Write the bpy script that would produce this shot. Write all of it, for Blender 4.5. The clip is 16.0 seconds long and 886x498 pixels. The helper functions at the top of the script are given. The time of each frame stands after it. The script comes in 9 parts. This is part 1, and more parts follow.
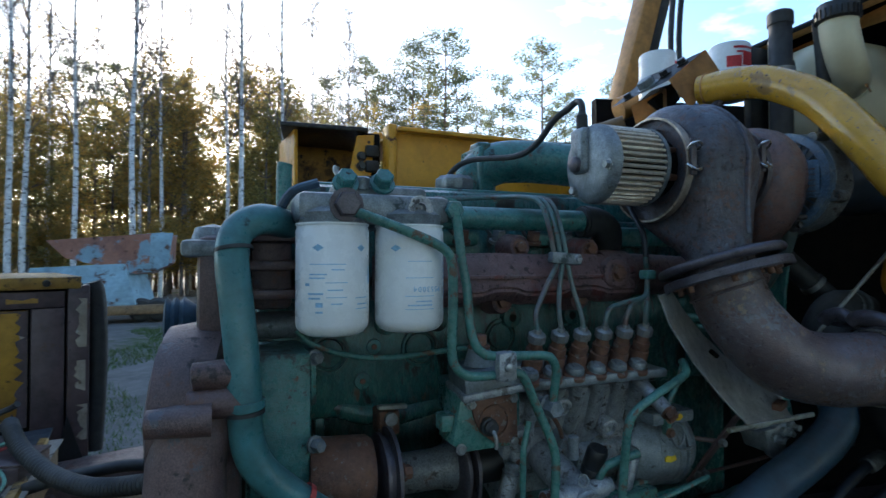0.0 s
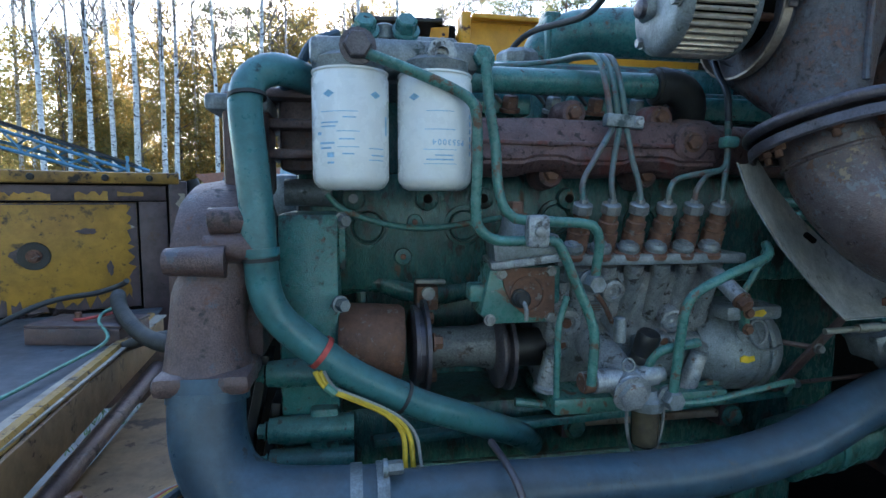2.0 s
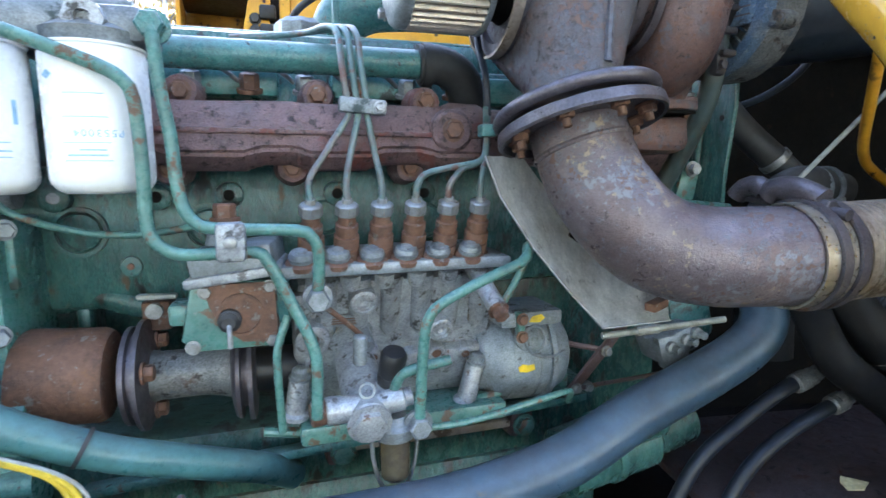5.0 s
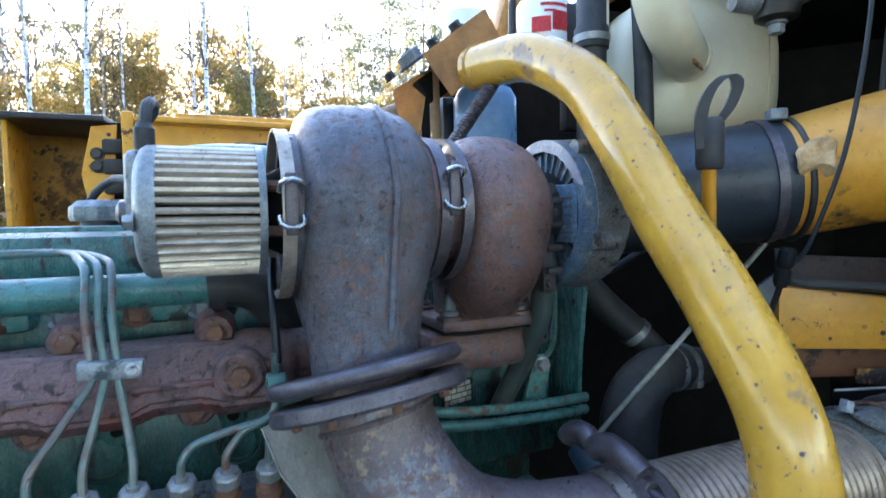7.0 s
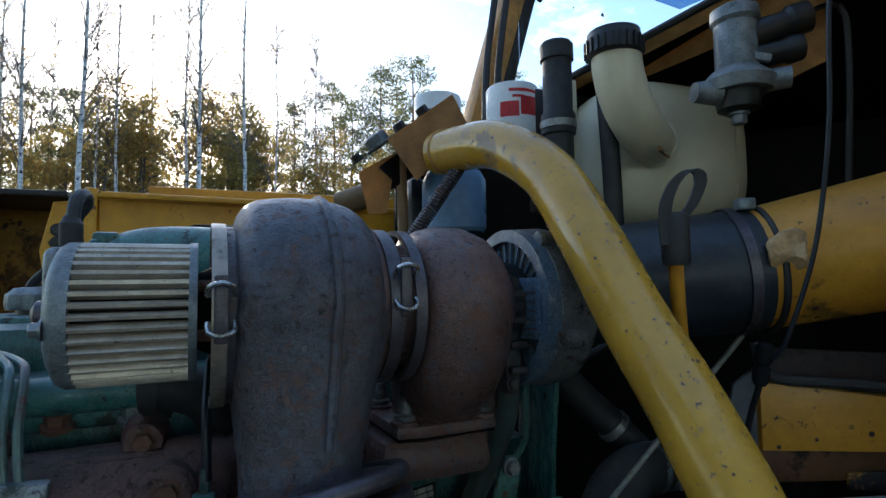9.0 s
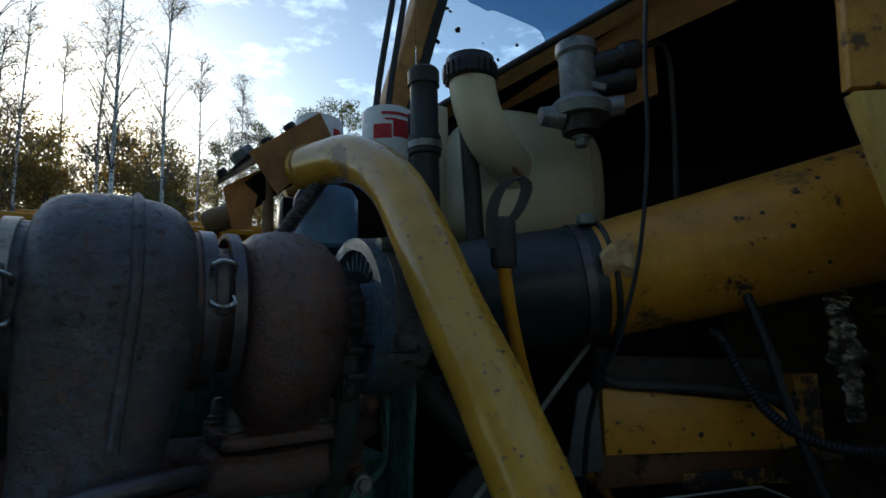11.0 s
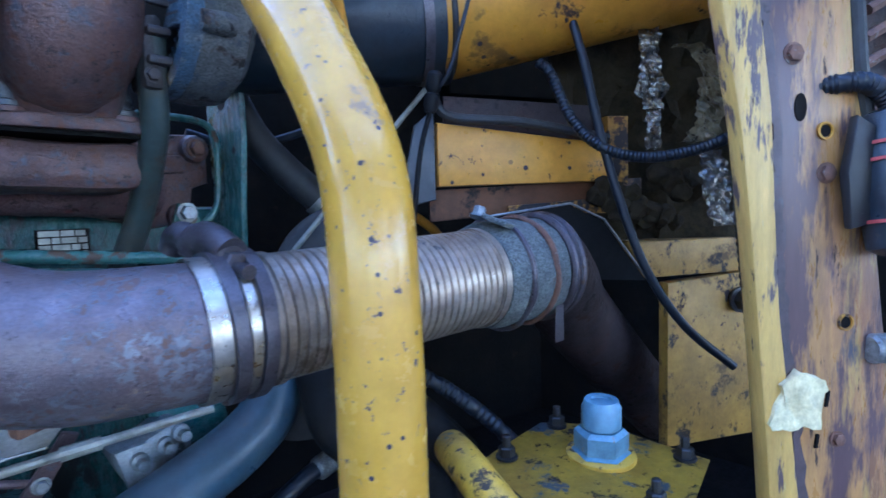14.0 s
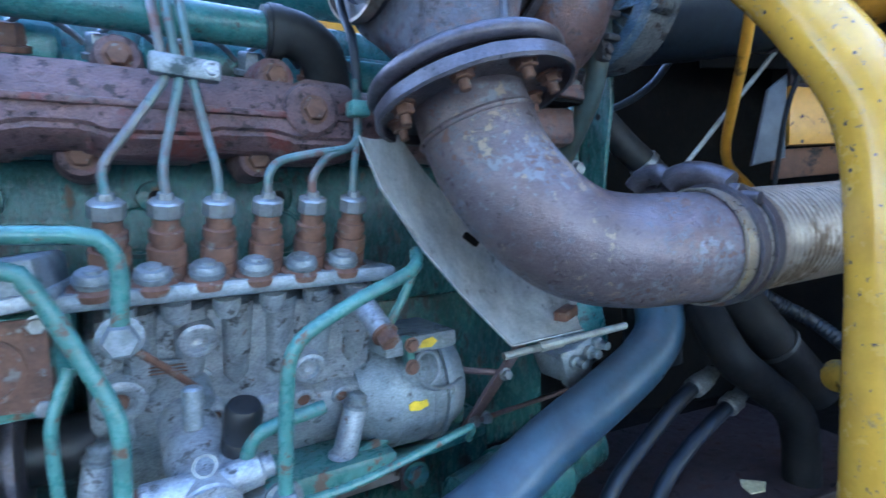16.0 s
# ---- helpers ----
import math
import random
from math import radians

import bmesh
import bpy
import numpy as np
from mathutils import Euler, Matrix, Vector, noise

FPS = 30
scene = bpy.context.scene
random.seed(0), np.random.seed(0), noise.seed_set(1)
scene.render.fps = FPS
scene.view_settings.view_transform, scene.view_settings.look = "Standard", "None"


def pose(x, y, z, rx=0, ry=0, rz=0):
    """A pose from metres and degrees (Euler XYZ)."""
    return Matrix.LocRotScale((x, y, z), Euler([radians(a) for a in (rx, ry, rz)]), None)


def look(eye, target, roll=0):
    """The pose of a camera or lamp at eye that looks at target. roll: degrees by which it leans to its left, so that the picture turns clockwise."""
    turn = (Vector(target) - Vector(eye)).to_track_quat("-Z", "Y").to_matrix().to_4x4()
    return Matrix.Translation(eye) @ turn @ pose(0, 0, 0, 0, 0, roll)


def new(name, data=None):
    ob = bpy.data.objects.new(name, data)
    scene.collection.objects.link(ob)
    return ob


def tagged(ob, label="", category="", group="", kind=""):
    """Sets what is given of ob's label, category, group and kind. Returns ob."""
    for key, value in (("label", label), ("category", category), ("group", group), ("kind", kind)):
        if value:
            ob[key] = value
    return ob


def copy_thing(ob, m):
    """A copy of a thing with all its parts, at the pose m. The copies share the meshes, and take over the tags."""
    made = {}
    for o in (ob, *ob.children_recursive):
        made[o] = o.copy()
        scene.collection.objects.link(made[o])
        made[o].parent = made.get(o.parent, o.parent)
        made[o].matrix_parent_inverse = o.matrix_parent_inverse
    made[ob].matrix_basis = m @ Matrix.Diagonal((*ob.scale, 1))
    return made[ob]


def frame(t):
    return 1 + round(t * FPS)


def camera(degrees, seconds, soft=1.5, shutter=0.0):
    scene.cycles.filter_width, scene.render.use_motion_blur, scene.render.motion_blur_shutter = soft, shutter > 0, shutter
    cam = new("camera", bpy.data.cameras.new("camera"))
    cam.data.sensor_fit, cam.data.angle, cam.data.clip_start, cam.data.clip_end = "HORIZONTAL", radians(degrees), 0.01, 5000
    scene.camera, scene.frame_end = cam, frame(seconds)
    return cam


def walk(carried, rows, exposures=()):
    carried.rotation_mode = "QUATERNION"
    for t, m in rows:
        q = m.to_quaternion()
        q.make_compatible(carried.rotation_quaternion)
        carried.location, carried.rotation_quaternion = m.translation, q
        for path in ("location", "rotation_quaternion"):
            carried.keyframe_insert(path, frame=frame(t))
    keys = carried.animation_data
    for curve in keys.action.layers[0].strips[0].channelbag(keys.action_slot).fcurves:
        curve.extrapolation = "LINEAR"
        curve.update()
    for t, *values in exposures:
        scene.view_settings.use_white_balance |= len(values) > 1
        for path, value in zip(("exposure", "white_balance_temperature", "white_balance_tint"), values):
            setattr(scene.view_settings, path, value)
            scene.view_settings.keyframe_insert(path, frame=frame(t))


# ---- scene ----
cam = camera(79.3, 16.0, soft=1.45, shutter=0.3)
PATH = [
    (0, (0.004, 0.004, 1.697), (0.751, 1.859, 1.736), -0.1),
    (0.5, (0.068, -0.004, 1.703), (0.577, 1.93, 1.72), -0.1),
    (1, (0.093, 0.0, 1.664), (0.495, 1.959, 1.63), 0.2),
    (1.5, (0.112, 0.015, 1.62), (0.464, 1.98, 1.493), 0.2),
    (2, (0.116, 0.018, 1.606), (0.45, 1.98, 1.409), 0.2),
    (2.5, (0.128, 0.023, 1.595), (0.454, 1.981, 1.356), 0.1),
    (3, (0.16, 0.025, 1.589), (0.483, 1.981, 1.329), 0.1),
    (5.5, (0.407, 0.078, 1.636), (1.058, 1.948, 1.356), -0.5),
    (6, (0.448, 0.089, 1.659), (1.154, 1.942, 1.394), -0.8),
    (6.5, (0.493, 0.102, 1.758), (1.229, 1.948, 1.53), -1.0),
    (7, (0.533, 0.112, 1.821), (1.317, 1.949, 1.714), -1.0),
    (7.5, (0.547, 0.126, 1.846), (1.349, 1.958, 1.836), -0.8),
    (8, (0.549, 0.132, 1.853), (1.358, 1.961, 1.899), -0.9),
    (8.5, (0.563, 0.131, 1.853), (1.371, 1.958, 1.935), -0.8),
    (11, (0.656, 0.087, 1.812), (1.706, 1.765, 2.098), -1.3),
    (11.5, (0.703, 0.069, 1.723), (1.848, 1.692, 1.958), -1.3),
    (12, (0.731, 0.065, 1.673), (1.974, 1.626, 1.813), -1.4),
    (12.5, (0.736, 0.055, 1.642), (2.053, 1.559, 1.68), -1.7),
    (13, (0.742, 0.054, 1.612), (2.104, 1.518, 1.562), -1.7),
    (13.5, (0.741, 0.061, 1.612), (2.131, 1.494, 1.498), -1.7),
    (14, (0.698, 0.078, 1.627), (2.11, 1.486, 1.482), -1.6),
    (14.5, (0.589, 0.12, 1.619), (2.0, 1.529, 1.467), -1.5),
    (15, (0.519, 0.14, 1.61), (1.855, 1.621, 1.464), -1.5),
    (15.5, (0.454, 0.165, 1.597), (1.673, 1.744, 1.45), -1.6),
    (16, (0.388, 0.185, 1.589), (1.448, 1.873, 1.424), -1.5),
]
EXPOSURES = [(0.0, 1.65, 5800, 7), (0.5, 1.15, 5800, 7), (1.0, 0.75, 5800, 7), (1.5, 1.3, 5800, 7), (2.0, 2.5, 5750, 9), (2.5, 3.3, 5550, 10), (3.0, 3.55, 5850, 15),
             (5.5, 4.15, 6700, 19), (6.0, 4.15, 6400, 20), (6.5, 3.95, 6050, 17), (7.0, 3.45, 5950, 13), (7.5, 2.9, 5900, 11), (8.0, 2.3, 5850, 10), (8.5, 1.9, 5950, 9),
             (11.0, 0.3, 6100, 2), (11.5, 0.9, 5800, 12), (12.0, 2.75, 5250, 21), (12.5, 3.5, 5100, 24), (13.0, 3.8, 5000, 23), (14.0, 3.75, 4850, 25), (14.5, 3.4, 4600, 26), (15.0, 3.85, 4650, 20), (15.5, 4.1, 4850, 18), (16.0, 4.1, 5150, 17)]
walk(cam, [(t, look(eye, target, roll)) for t, eye, target, roll in PATH], EXPOSURES)

# ---- light: a low sun behind the wood, clear sky with thin cloud ----
SUN_ELEVATION, SUN_AZIMUTH = 14.8, 94.1   # degrees; azimuth counted from +x towards +y
world = bpy.data.worlds.new("sky")
scene.world = world
world.use_nodes = True
wt = world.node_tree
wt.nodes.clear()
w_out = wt.nodes.new("ShaderNodeOutputWorld")
w_bg = wt.nodes.new("ShaderNodeBackground")
w_sky = wt.nodes.new("ShaderNodeTexSky")
w_sky.sky_type = "NISHITA"
w_sky.sun_disc = False
w_sky.sun_elevation = radians(SUN_ELEVATION)
w_sky.sun_rotation = radians(90 - SUN_AZIMUTH)
w_sky.air_density, w_sky.dust_density, w_sky.ozone_density = 1.0, 0.8, 2.0
w_co = wt.nodes.new("ShaderNodeTexCoord")
w_map = wt.nodes.new("ShaderNodeMapping")
w_map.inputs["Scale"].default_value = (1.6, 1.6, 4.0)
w_noise = wt.nodes.new("ShaderNodeTexNoise")
w_noise.inputs["Scale"].default_value = 5.0
w_noise.inputs["Detail"].default_value = 7.0
w_noise.inputs["Roughness"].default_value = 0.6
w_ramp = wt.nodes.new("ShaderNodeValToRGB")
w_ramp.color_ramp.elements[0].position, w_ramp.color_ramp.elements[1].position = 0.53, 0.79
w_mix = wt.nodes.new("ShaderNodeMix")
w_mix.data_type = "RGBA"
# cloud: brighter towards the sun, as thin cloud is
w_cloud = wt.nodes.new("ShaderNodeVectorMath")
w_cloud.operation = "MULTIPLY_ADD"
w_cloud.inputs[1].default_value = (1.7, 1.7, 1.7)
w_cloud.inputs[2].default_value = (2.2, 2.3, 2.5)
wt.links.new(w_sky.outputs[0], w_cloud.inputs[0])
wt.links.new(w_cloud.outputs[0], w_mix.inputs[7])
wt.links.new(w_co.outputs["Generated"], w_map.inputs[0])
wt.links.new(w_map.outputs[0], w_noise.inputs["Vector"])
wt.links.new(w_noise.outputs["Fac"], w_ramp.inputs[0])
wt.links.new(w_ramp.outputs[0], w_mix.inputs[0])
wt.links.new(w_sky.outputs[0], w_mix.inputs[6])
wt.links.new(w_mix.outputs[2], w_bg.inputs[0])
w_bg.inputs[1].default_value = 0.15
wt.links.new(w_bg.outputs[0], w_out.inputs[0])

sun_data = bpy.data.lights.new("sun", "SUN")
sun_data.energy, sun_data.angle, sun_data.color = 4.0, radians(0.6), (1.0, 0.86, 0.7)
sun = new("sun", sun_data)
a, e = radians(SUN_AZIMUTH), radians(SUN_ELEVATION)
sun.matrix_world = look((math.cos(a) * math.cos(e) * 60, math.sin(a) * math.cos(e) * 60, math.sin(e) * 60), (0, 0, 0))

# ---- materials ----
def surface(name, base, other=None, rough=0.55, metal=0.0, grain=60.0, mix=0.5, chips=(), bump=0.25, dust=0.0, spec=0.5, coat=0.0, stretch=(1, 1, 1), spots=None, uneven=0.35, cast=0.0, patchy=0.0, soft=0.05):
    """A worn surface: base and other blend by broad noise; chips are (colour, amount 0..1, scale, roughness, metal) patches with hard edges;
    dust is a pale film that lies on faces which look upwards."""
    m = bpy.data.materials.new(name)
    m.use_nodes = True
    t = m.node_tree
    n, l = t.nodes, t.links
    bsdf = n["Principled BSDF"]
    co = n.new("ShaderNodeTexCoord")
    info = n.new("ShaderNodeObjectInfo")
    add = n.new("ShaderNodeVectorMath")
    add.operation = "ADD"
    l.new(co.outputs["Object"], add.inputs[0])
    comb = n.new("ShaderNodeMath")
    comb.operation = "MULTIPLY"
    comb.inputs[1].default_value = 7.0
    l.new(info.outputs["Random"], comb.inputs[0])
    l.new(comb.outputs[0], add.inputs[1])
    mp = n.new("ShaderNodeMapping")
    mp.inputs["Scale"].default_value = stretch
    l.new(add.outputs[0], mp.inputs[0])
    vec = mp.outputs[0]

    def noise_at(scale, detail=5.0, roughness=0.6):
        q = n.new("ShaderNodeTexNoise")
        q.inputs["Scale"].default_value, q.inputs["Detail"].default_value, q.inputs["Roughness"].default_value = scale, detail, roughness
        l.new(vec, q.inputs["Vector"])
        return q.outputs["Fac"]

    def ramp(src, lo, hi, a=0.0, b=1.0):
        q = n.new("ShaderNodeMapRange")
        q.inputs["From Min"].default_value, q.inputs["From Max"].default_value = lo, hi
        q.inputs["To Min"].default_value, q.inputs["To Max"].default_value = a, b
        l.new(src, q.inputs["Value"])
        return q.outputs["Result"]

    def blend(fac, x, y):
        q = n.new("ShaderNodeMix")
        q.data_type = "RGBA"
        l.new(fac, q.inputs[0])
        for s, v in ((6, x), (7, y)):
            if isinstance(v, tuple):
                q.inputs[s].default_value = (*v, 1)
            else:
                l.new(v, q.inputs[s])
        return q.outputs[2]

    def scalar(fac, x, y):
        q = n.new("ShaderNodeMix")
        l.new(fac, q.inputs[0])
        for s, v in ((2, x), (3, y)):
            if isinstance(v, float):
                q.inputs[s].default_value = v
            else:
                l.new(v, q.inputs[s])
        return q.outputs[0]

    other = other or tuple(c * 0.7 for c in base)
    broad, fine = noise_at(grain * 0.4, 5), noise_at(grain * 2.0, 6, 0.7)
    both = n.new("ShaderNodeMath")
    both.operation = "MULTIPLY_ADD"
    l.new(broad, both.inputs[0])
    both.inputs[1].default_value = 0.7
    half = n.new("ShaderNodeMath")
    half.operation = "MULTIPLY"
    half.inputs[1].default_value = 0.3
    l.new(fine, half.inputs[0])
    l.new(half.outputs[0], both.inputs[2])
    colour = blend(ramp(both.outputs[0], 0.6 - mix * 0.25, 0.6 - mix * 0.25 + 0.16), base, other)
    tone = n.new("ShaderNodeHueSaturation")
    l.new(ramp(noise_at(grain * 0.9, 8, 0.75), 0.3, 0.7, 1.0 - uneven, 1.0 + uneven), tone.inputs["Value"])
    l.new(colour, tone.inputs["Color"])
    colour = tone.outputs[0]
    if cast:
        # fine pitted grain of a sand casting
        pit = noise_at(520.0, 3, 0.55)
        speck = n.new("ShaderNodeHueSaturation")
        l.new(ramp(pit, 0.36, 0.62, 1.0 - cast, 1.0 + cast), speck.inputs["Value"])
        l.new(colour, speck.inputs["Color"])
        colour = speck.outputs[0]
    r = ramp(fine, 0.3, 0.7, max(0.05, rough - 0.12), min(1.0, rough + 0.12))
    mt = float(metal)
    height = fine
    if cast:
        height = scalar(ramp(pit, 0.0, 1.0, 0.75, 0.75), fine, pit)
    for c, amount, scale, cr, cm in chips:
        src = noise_at(scale, 7, 0.68)
        if patchy:
            # flakes keep together in loose fields
            q = n.new("ShaderNodeMath")
            q.operation = "MULTIPLY_ADD"
            q.inputs[1].default_value = patchy
            l.new(ramp(noise_at(9.0 + scale * 0.03, 2), 0.3, 0.7, -0.5, 0.5), q.inputs[0])
            l.new(src, q.inputs[2])
            src = q.outputs[0]
        f = ramp(src, 0.74 - amount * 0.5, 0.74 + soft - amount * 0.5)
        colour = blend(f, colour, blend(fine, c, tuple(v * 0.55 for v in c)))
        r = scalar(f, r, float(cr))
        mt = scalar(f, mt, float(cm))
        height = scalar(f, height, 0.15)
    if spots:
        sc, size, sharec = spots
        vo = n.new("ShaderNodeTexVoronoi")
        vo.inputs["Scale"].default_value = sc
        l.new(vec, vo.inputs["Vector"])
        small = ramp(vo.outputs["Distance"], size, size * 0.75)
        some = n.new("ShaderNodeSeparateColor")
        l.new(vo.outputs["Color"], some.inputs[0])
        few = ramp(some.outputs[0], 1 - sharec, 1.02 - sharec)
        q = n.new("ShaderNodeMath")
        q.operation = "MULTIPLY"
        l.new(small, q.inputs[0])
        l.new(few, q.inputs[1])
        colour = blend(q.outputs[0], colour, (0.045, 0.03, 0.032))
        r = scalar(q.outputs[0], r, 0.8)
    if dust:
        geo = n.new("ShaderNodeNewGeometry")
        sep = n.new("ShaderNodeSeparateXYZ")
        l.new(geo.outputs["Normal"], sep.inputs[0])
        q = n.new("ShaderNodeMath")
        q.operation = "MULTIPLY"
        l.new(ramp(sep.outputs["Z"], 0.2, 1.0), q.inputs[0])
        l.new(ramp(broad, 0.3, 0.65, 0.2 * dust, dust), q.inputs[1])
        colour = blend(q.outputs[0], colour, (0.22, 0.2, 0.17))
        r = scalar(q.outputs[0], r, 0.9)
    l.new(colour, bsdf.inputs["Base Color"])
    l.new(r, bsdf.inputs["Roughness"])
    if isinstance(mt, float):
        bsdf.inputs["Metallic"].default_value = mt
    else:
        l.new(mt, bsdf.inputs["Metallic"])
    bsdf.inputs["Specular IOR Level"].default_value = spec
    bsdf.inputs["Coat Weight"].default_value = coat
    if bump:
        b = n.new("ShaderNodeBump")
        b.inputs["Strength"].default_value, b.inputs["Distance"].default_value = bump, 0.002
        l.new(height, b.inputs["Height"])
        l.new(b.outputs[0], bsdf.inputs["Normal"])
    return m


RUST = (0.13, 0.055, 0.03)
DARK = (0.02, 0.018, 0.017)
BARE = (0.35, 0.34, 0.33)
M_TEAL = surface("engine_green", (0.054, 0.172, 0.165), (0.036, 0.108, 0.106), 0.29, 0, 45, 0.5, [((0.022, 0.036, 0.033), 0.3, 20, 0.5, 0), ((0.14, 0.075, 0.04), 0.22, 60, 0.85, 0), ((0.11, 0.24, 0.22), 0.22, 50, 0.45, 0), ((0.018, 0.018, 0.016), 0.26, 75, 0.6, 0)], 0.35, dust=0.3, cast=0.16, soft=0.05)
# Oil-stained green, darkened to carry the shade on the bracket and behind the pump.
M_TEAL_OILY_DIM = surface("oily_dimmed_engine_green", (0.042, 0.125, 0.115), (0.02, 0.055, 0.05), 0.26, 0, 40, 0.5, [((0.015, 0.017, 0.015), 0.38, 14, 0.3, 0), ((0.12, 0.072, 0.04), 0.24, 34, 0.7, 0), ((0.065, 0.165, 0.15), 0.24, 36, 0.4, 0), ((0.01, 0.01, 0.009), 0.32, 45, 0.32, 0)], 0.5, dust=0.2, cast=0.24, stretch=(1.3, 1.3, 0.5), soft=0.06)
M_TEAL_PIPE = surface("pipe_green", (0.075, 0.19, 0.165), (0.055, 0.13, 0.115), 0.3, 0, 60, 0.4, [((0.16, 0.1, 0.065), 0.36, 44, 0.8, 0), ((0.12, 0.27, 0.24), 0.24, 60, 0.45, 0), (BARE, 0.16, 70, 0.45, 0.4)], 0.2)
M_HOSE = surface("painted_rubber_hose", (0.055, 0.165, 0.175), (0.045, 0.12, 0.13), 0.33, 0, 40, 0.4, [((0.02, 0.035, 0.04), 0.16, 30, 0.7, 0), ((0.35, 0.34, 0.28), 0.05, 28, 0.8, 0)], 0.12, dust=0.25)
M_WHITE = surface("white_enamel", (0.8, 0.81, 0.81), (0.72, 0.73, 0.71), 0.28, 0, 20, 0.25, [((0.5, 0.42, 0.28), 0.06, 14, 0.5, 0)], 0.02, uneven=0.04)
M_BLUEPRINT = surface("blue_print", (0.26, 0.47, 0.66), (0.3, 0.5, 0.68), 0.4, 0, 200, 0.5, bump=0)
M_REDPRINT = surface("red_print", (0.55, 0.03, 0.04), (0.5, 0.03, 0.04), 0.4, 0, 200, 0.5, bump=0)
M_ALU = surface("cast_aluminium", (0.36, 0.38, 0.4), (0.26, 0.275, 0.29), 0.38, 0.45, 70, 0.5, [((0.15, 0.145, 0.14), 0.31, 55, 0.7, 0.1), ((0.46, 0.48, 0.5), 0.24, 90, 0.36, 0.5), ((0.055, 0.055, 0.055), 0.29, 48, 0.55, 0), ((0.19, 0.1, 0.06), 0.22, 75, 0.7, 0)], 0.5, cast=0.18, soft=0.06)
M_GOVERNOR = surface("matte_cast_aluminium", (0.22, 0.25, 0.27), (0.16, 0.18, 0.195), 0.48, 0.3, 40, 0.4, [((0.1, 0.1, 0.1), 0.3, 40, 0.7, 0.1), ((0.3, 0.33, 0.35), 0.18, 70, 0.5, 0.2), ((0.035, 0.035, 0.034), 0.27, 16, 0.6, 0)], 0.4, cast=0.2, soft=0.05)
M_ALU_DULL = surface("dull_aluminium", (0.22, 0.245, 0.262), (0.14, 0.16, 0.172), 0.45, 0.4, 60, 0.5, [((0.05, 0.075, 0.075), 0.24, 22, 0.7, 0), ((0.1, 0.08, 0.065), 0.18, 60, 0.8, 0)], 0.25, dust=0.3, cast=0.15)
M_STEEL = surface("zinc_steel", (0.3, 0.31, 0.31), (0.2, 0.205, 0.2), 0.4, 0.6, 120, 0.5, [((0.16, 0.1, 0.06), 0.22, 60, 0.7, 0.1)], 0.15)
M_BRIGHT = surface("polished_steel", (0.55, 0.54, 0.51), (0.42, 0.4, 0.36), 0.25, 0.95, 90, 0.4, [((0.2, 0.17, 0.12), 0.16, 40, 0.6, 0.2)], 0.1)
M_RUSTNUT = surface("rusty_steel", (0.17, 0.085, 0.055), (0.1, 0.055, 0.042), 0.65, 0.2, 120, 0.5, [((0.3, 0.27, 0.25), 0.3, 90, 0.45, 0.6), ((0.25, 0.12, 0.06), 0.25, 60, 0.8, 0)], 0.5)
M_MANIFOLD = surface("rusty_cast_iron", (0.15, 0.083, 0.08), (0.105, 0.066, 0.07), 0.5, 0, 50, 0.5, [((0.2, 0.06, 0.05), 0.34, 14, 0.6, 0), ((0.19, 0.13, 0.125), 0.34, 75, 0.7, 0), ((0.055, 0.035, 0.034), 0.36, 95, 0.8, 0)], 0.9, dust=0.2, cast=0.2, soft=0.06)
M_TURBO = surface("heat_browned_iron", (0.08, 0.08, 0.096), (0.098, 0.07, 0.07), 0.36, 0.3, 60, 0.5, [((0.145, 0.078, 0.064), 0.41, 85, 0.5, 0.05), ((0.12, 0.132, 0.165), 0.38, 95, 0.36, 0.25), ((0.045, 0.036, 0.04), 0.36, 120, 0.7, 0), ((0.24, 0.24, 0.25), 0.14, 140, 0.7, 0)], 0.6, dust=0.1, cast=0.15, patchy=0.08, soft=0.09)
M_SNAIL = surface("rust_brown_iron", (0.145, 0.082, 0.07), (0.11, 0.08, 0.083), 0.36, 0.25, 60, 0.5, [((0.19, 0.082, 0.05), 0.4, 80, 0.6, 0), ((0.13, 0.13, 0.155), 0.36, 90, 0.38, 0.25), ((0.045, 0.032, 0.035), 0.34, 115, 0.75, 0)], 0.55, dust=0.1, cast=0.15, patchy=0.08, soft=0.09)
M_ELBOW = surface("flaking_exhaust_steel", (0.14, 0.11, 0.116), (0.135, 0.09, 0.085), 0.34, 0.35, 40, 0.5, [((0.15, 0.163, 0.2), 0.37, 110, 0.38, 0.3), ((0.24, 0.24, 0.27), 0.28, 120, 0.42, 0.2), ((0.165, 0.09, 0.066), 0.27, 110, 0.7, 0.05), ((0.38, 0.29, 0.21), 0.17, 100, 0.75, 0)], 0.4, cast=0.14, patchy=0.24, soft=0.05)
M_CLAMP = surface("purple_oxide_clamp", (0.105, 0.094, 0.106), (0.08, 0.066, 0.074), 0.36, 0.5, 60, 0.5, [((0.12, 0.06, 0.035), 0.22, 40, 0.8, 0)], 0.3, cast=0.15)
M_BAND = surface("satin_steel_band", (0.52, 0.48, 0.42), (0.42, 0.38, 0.32), 0.32, 0.9, 60, 0.5, [((0.24, 0.17, 0.11), 0.2, 30, 0.6, 0.4)], 0.1)
M_FLEX = surface("flexible_steel", (0.45, 0.38, 0.31), (0.35, 0.28, 0.22), 0.38, 0.75, 60, 0.5, [((0.24, 0.17, 0.11), 0.36, 9, 0.6, 0.4), ((0.2, 0.19, 0.19), 0.22, 30, 0.6, 0.4)], 0.15)
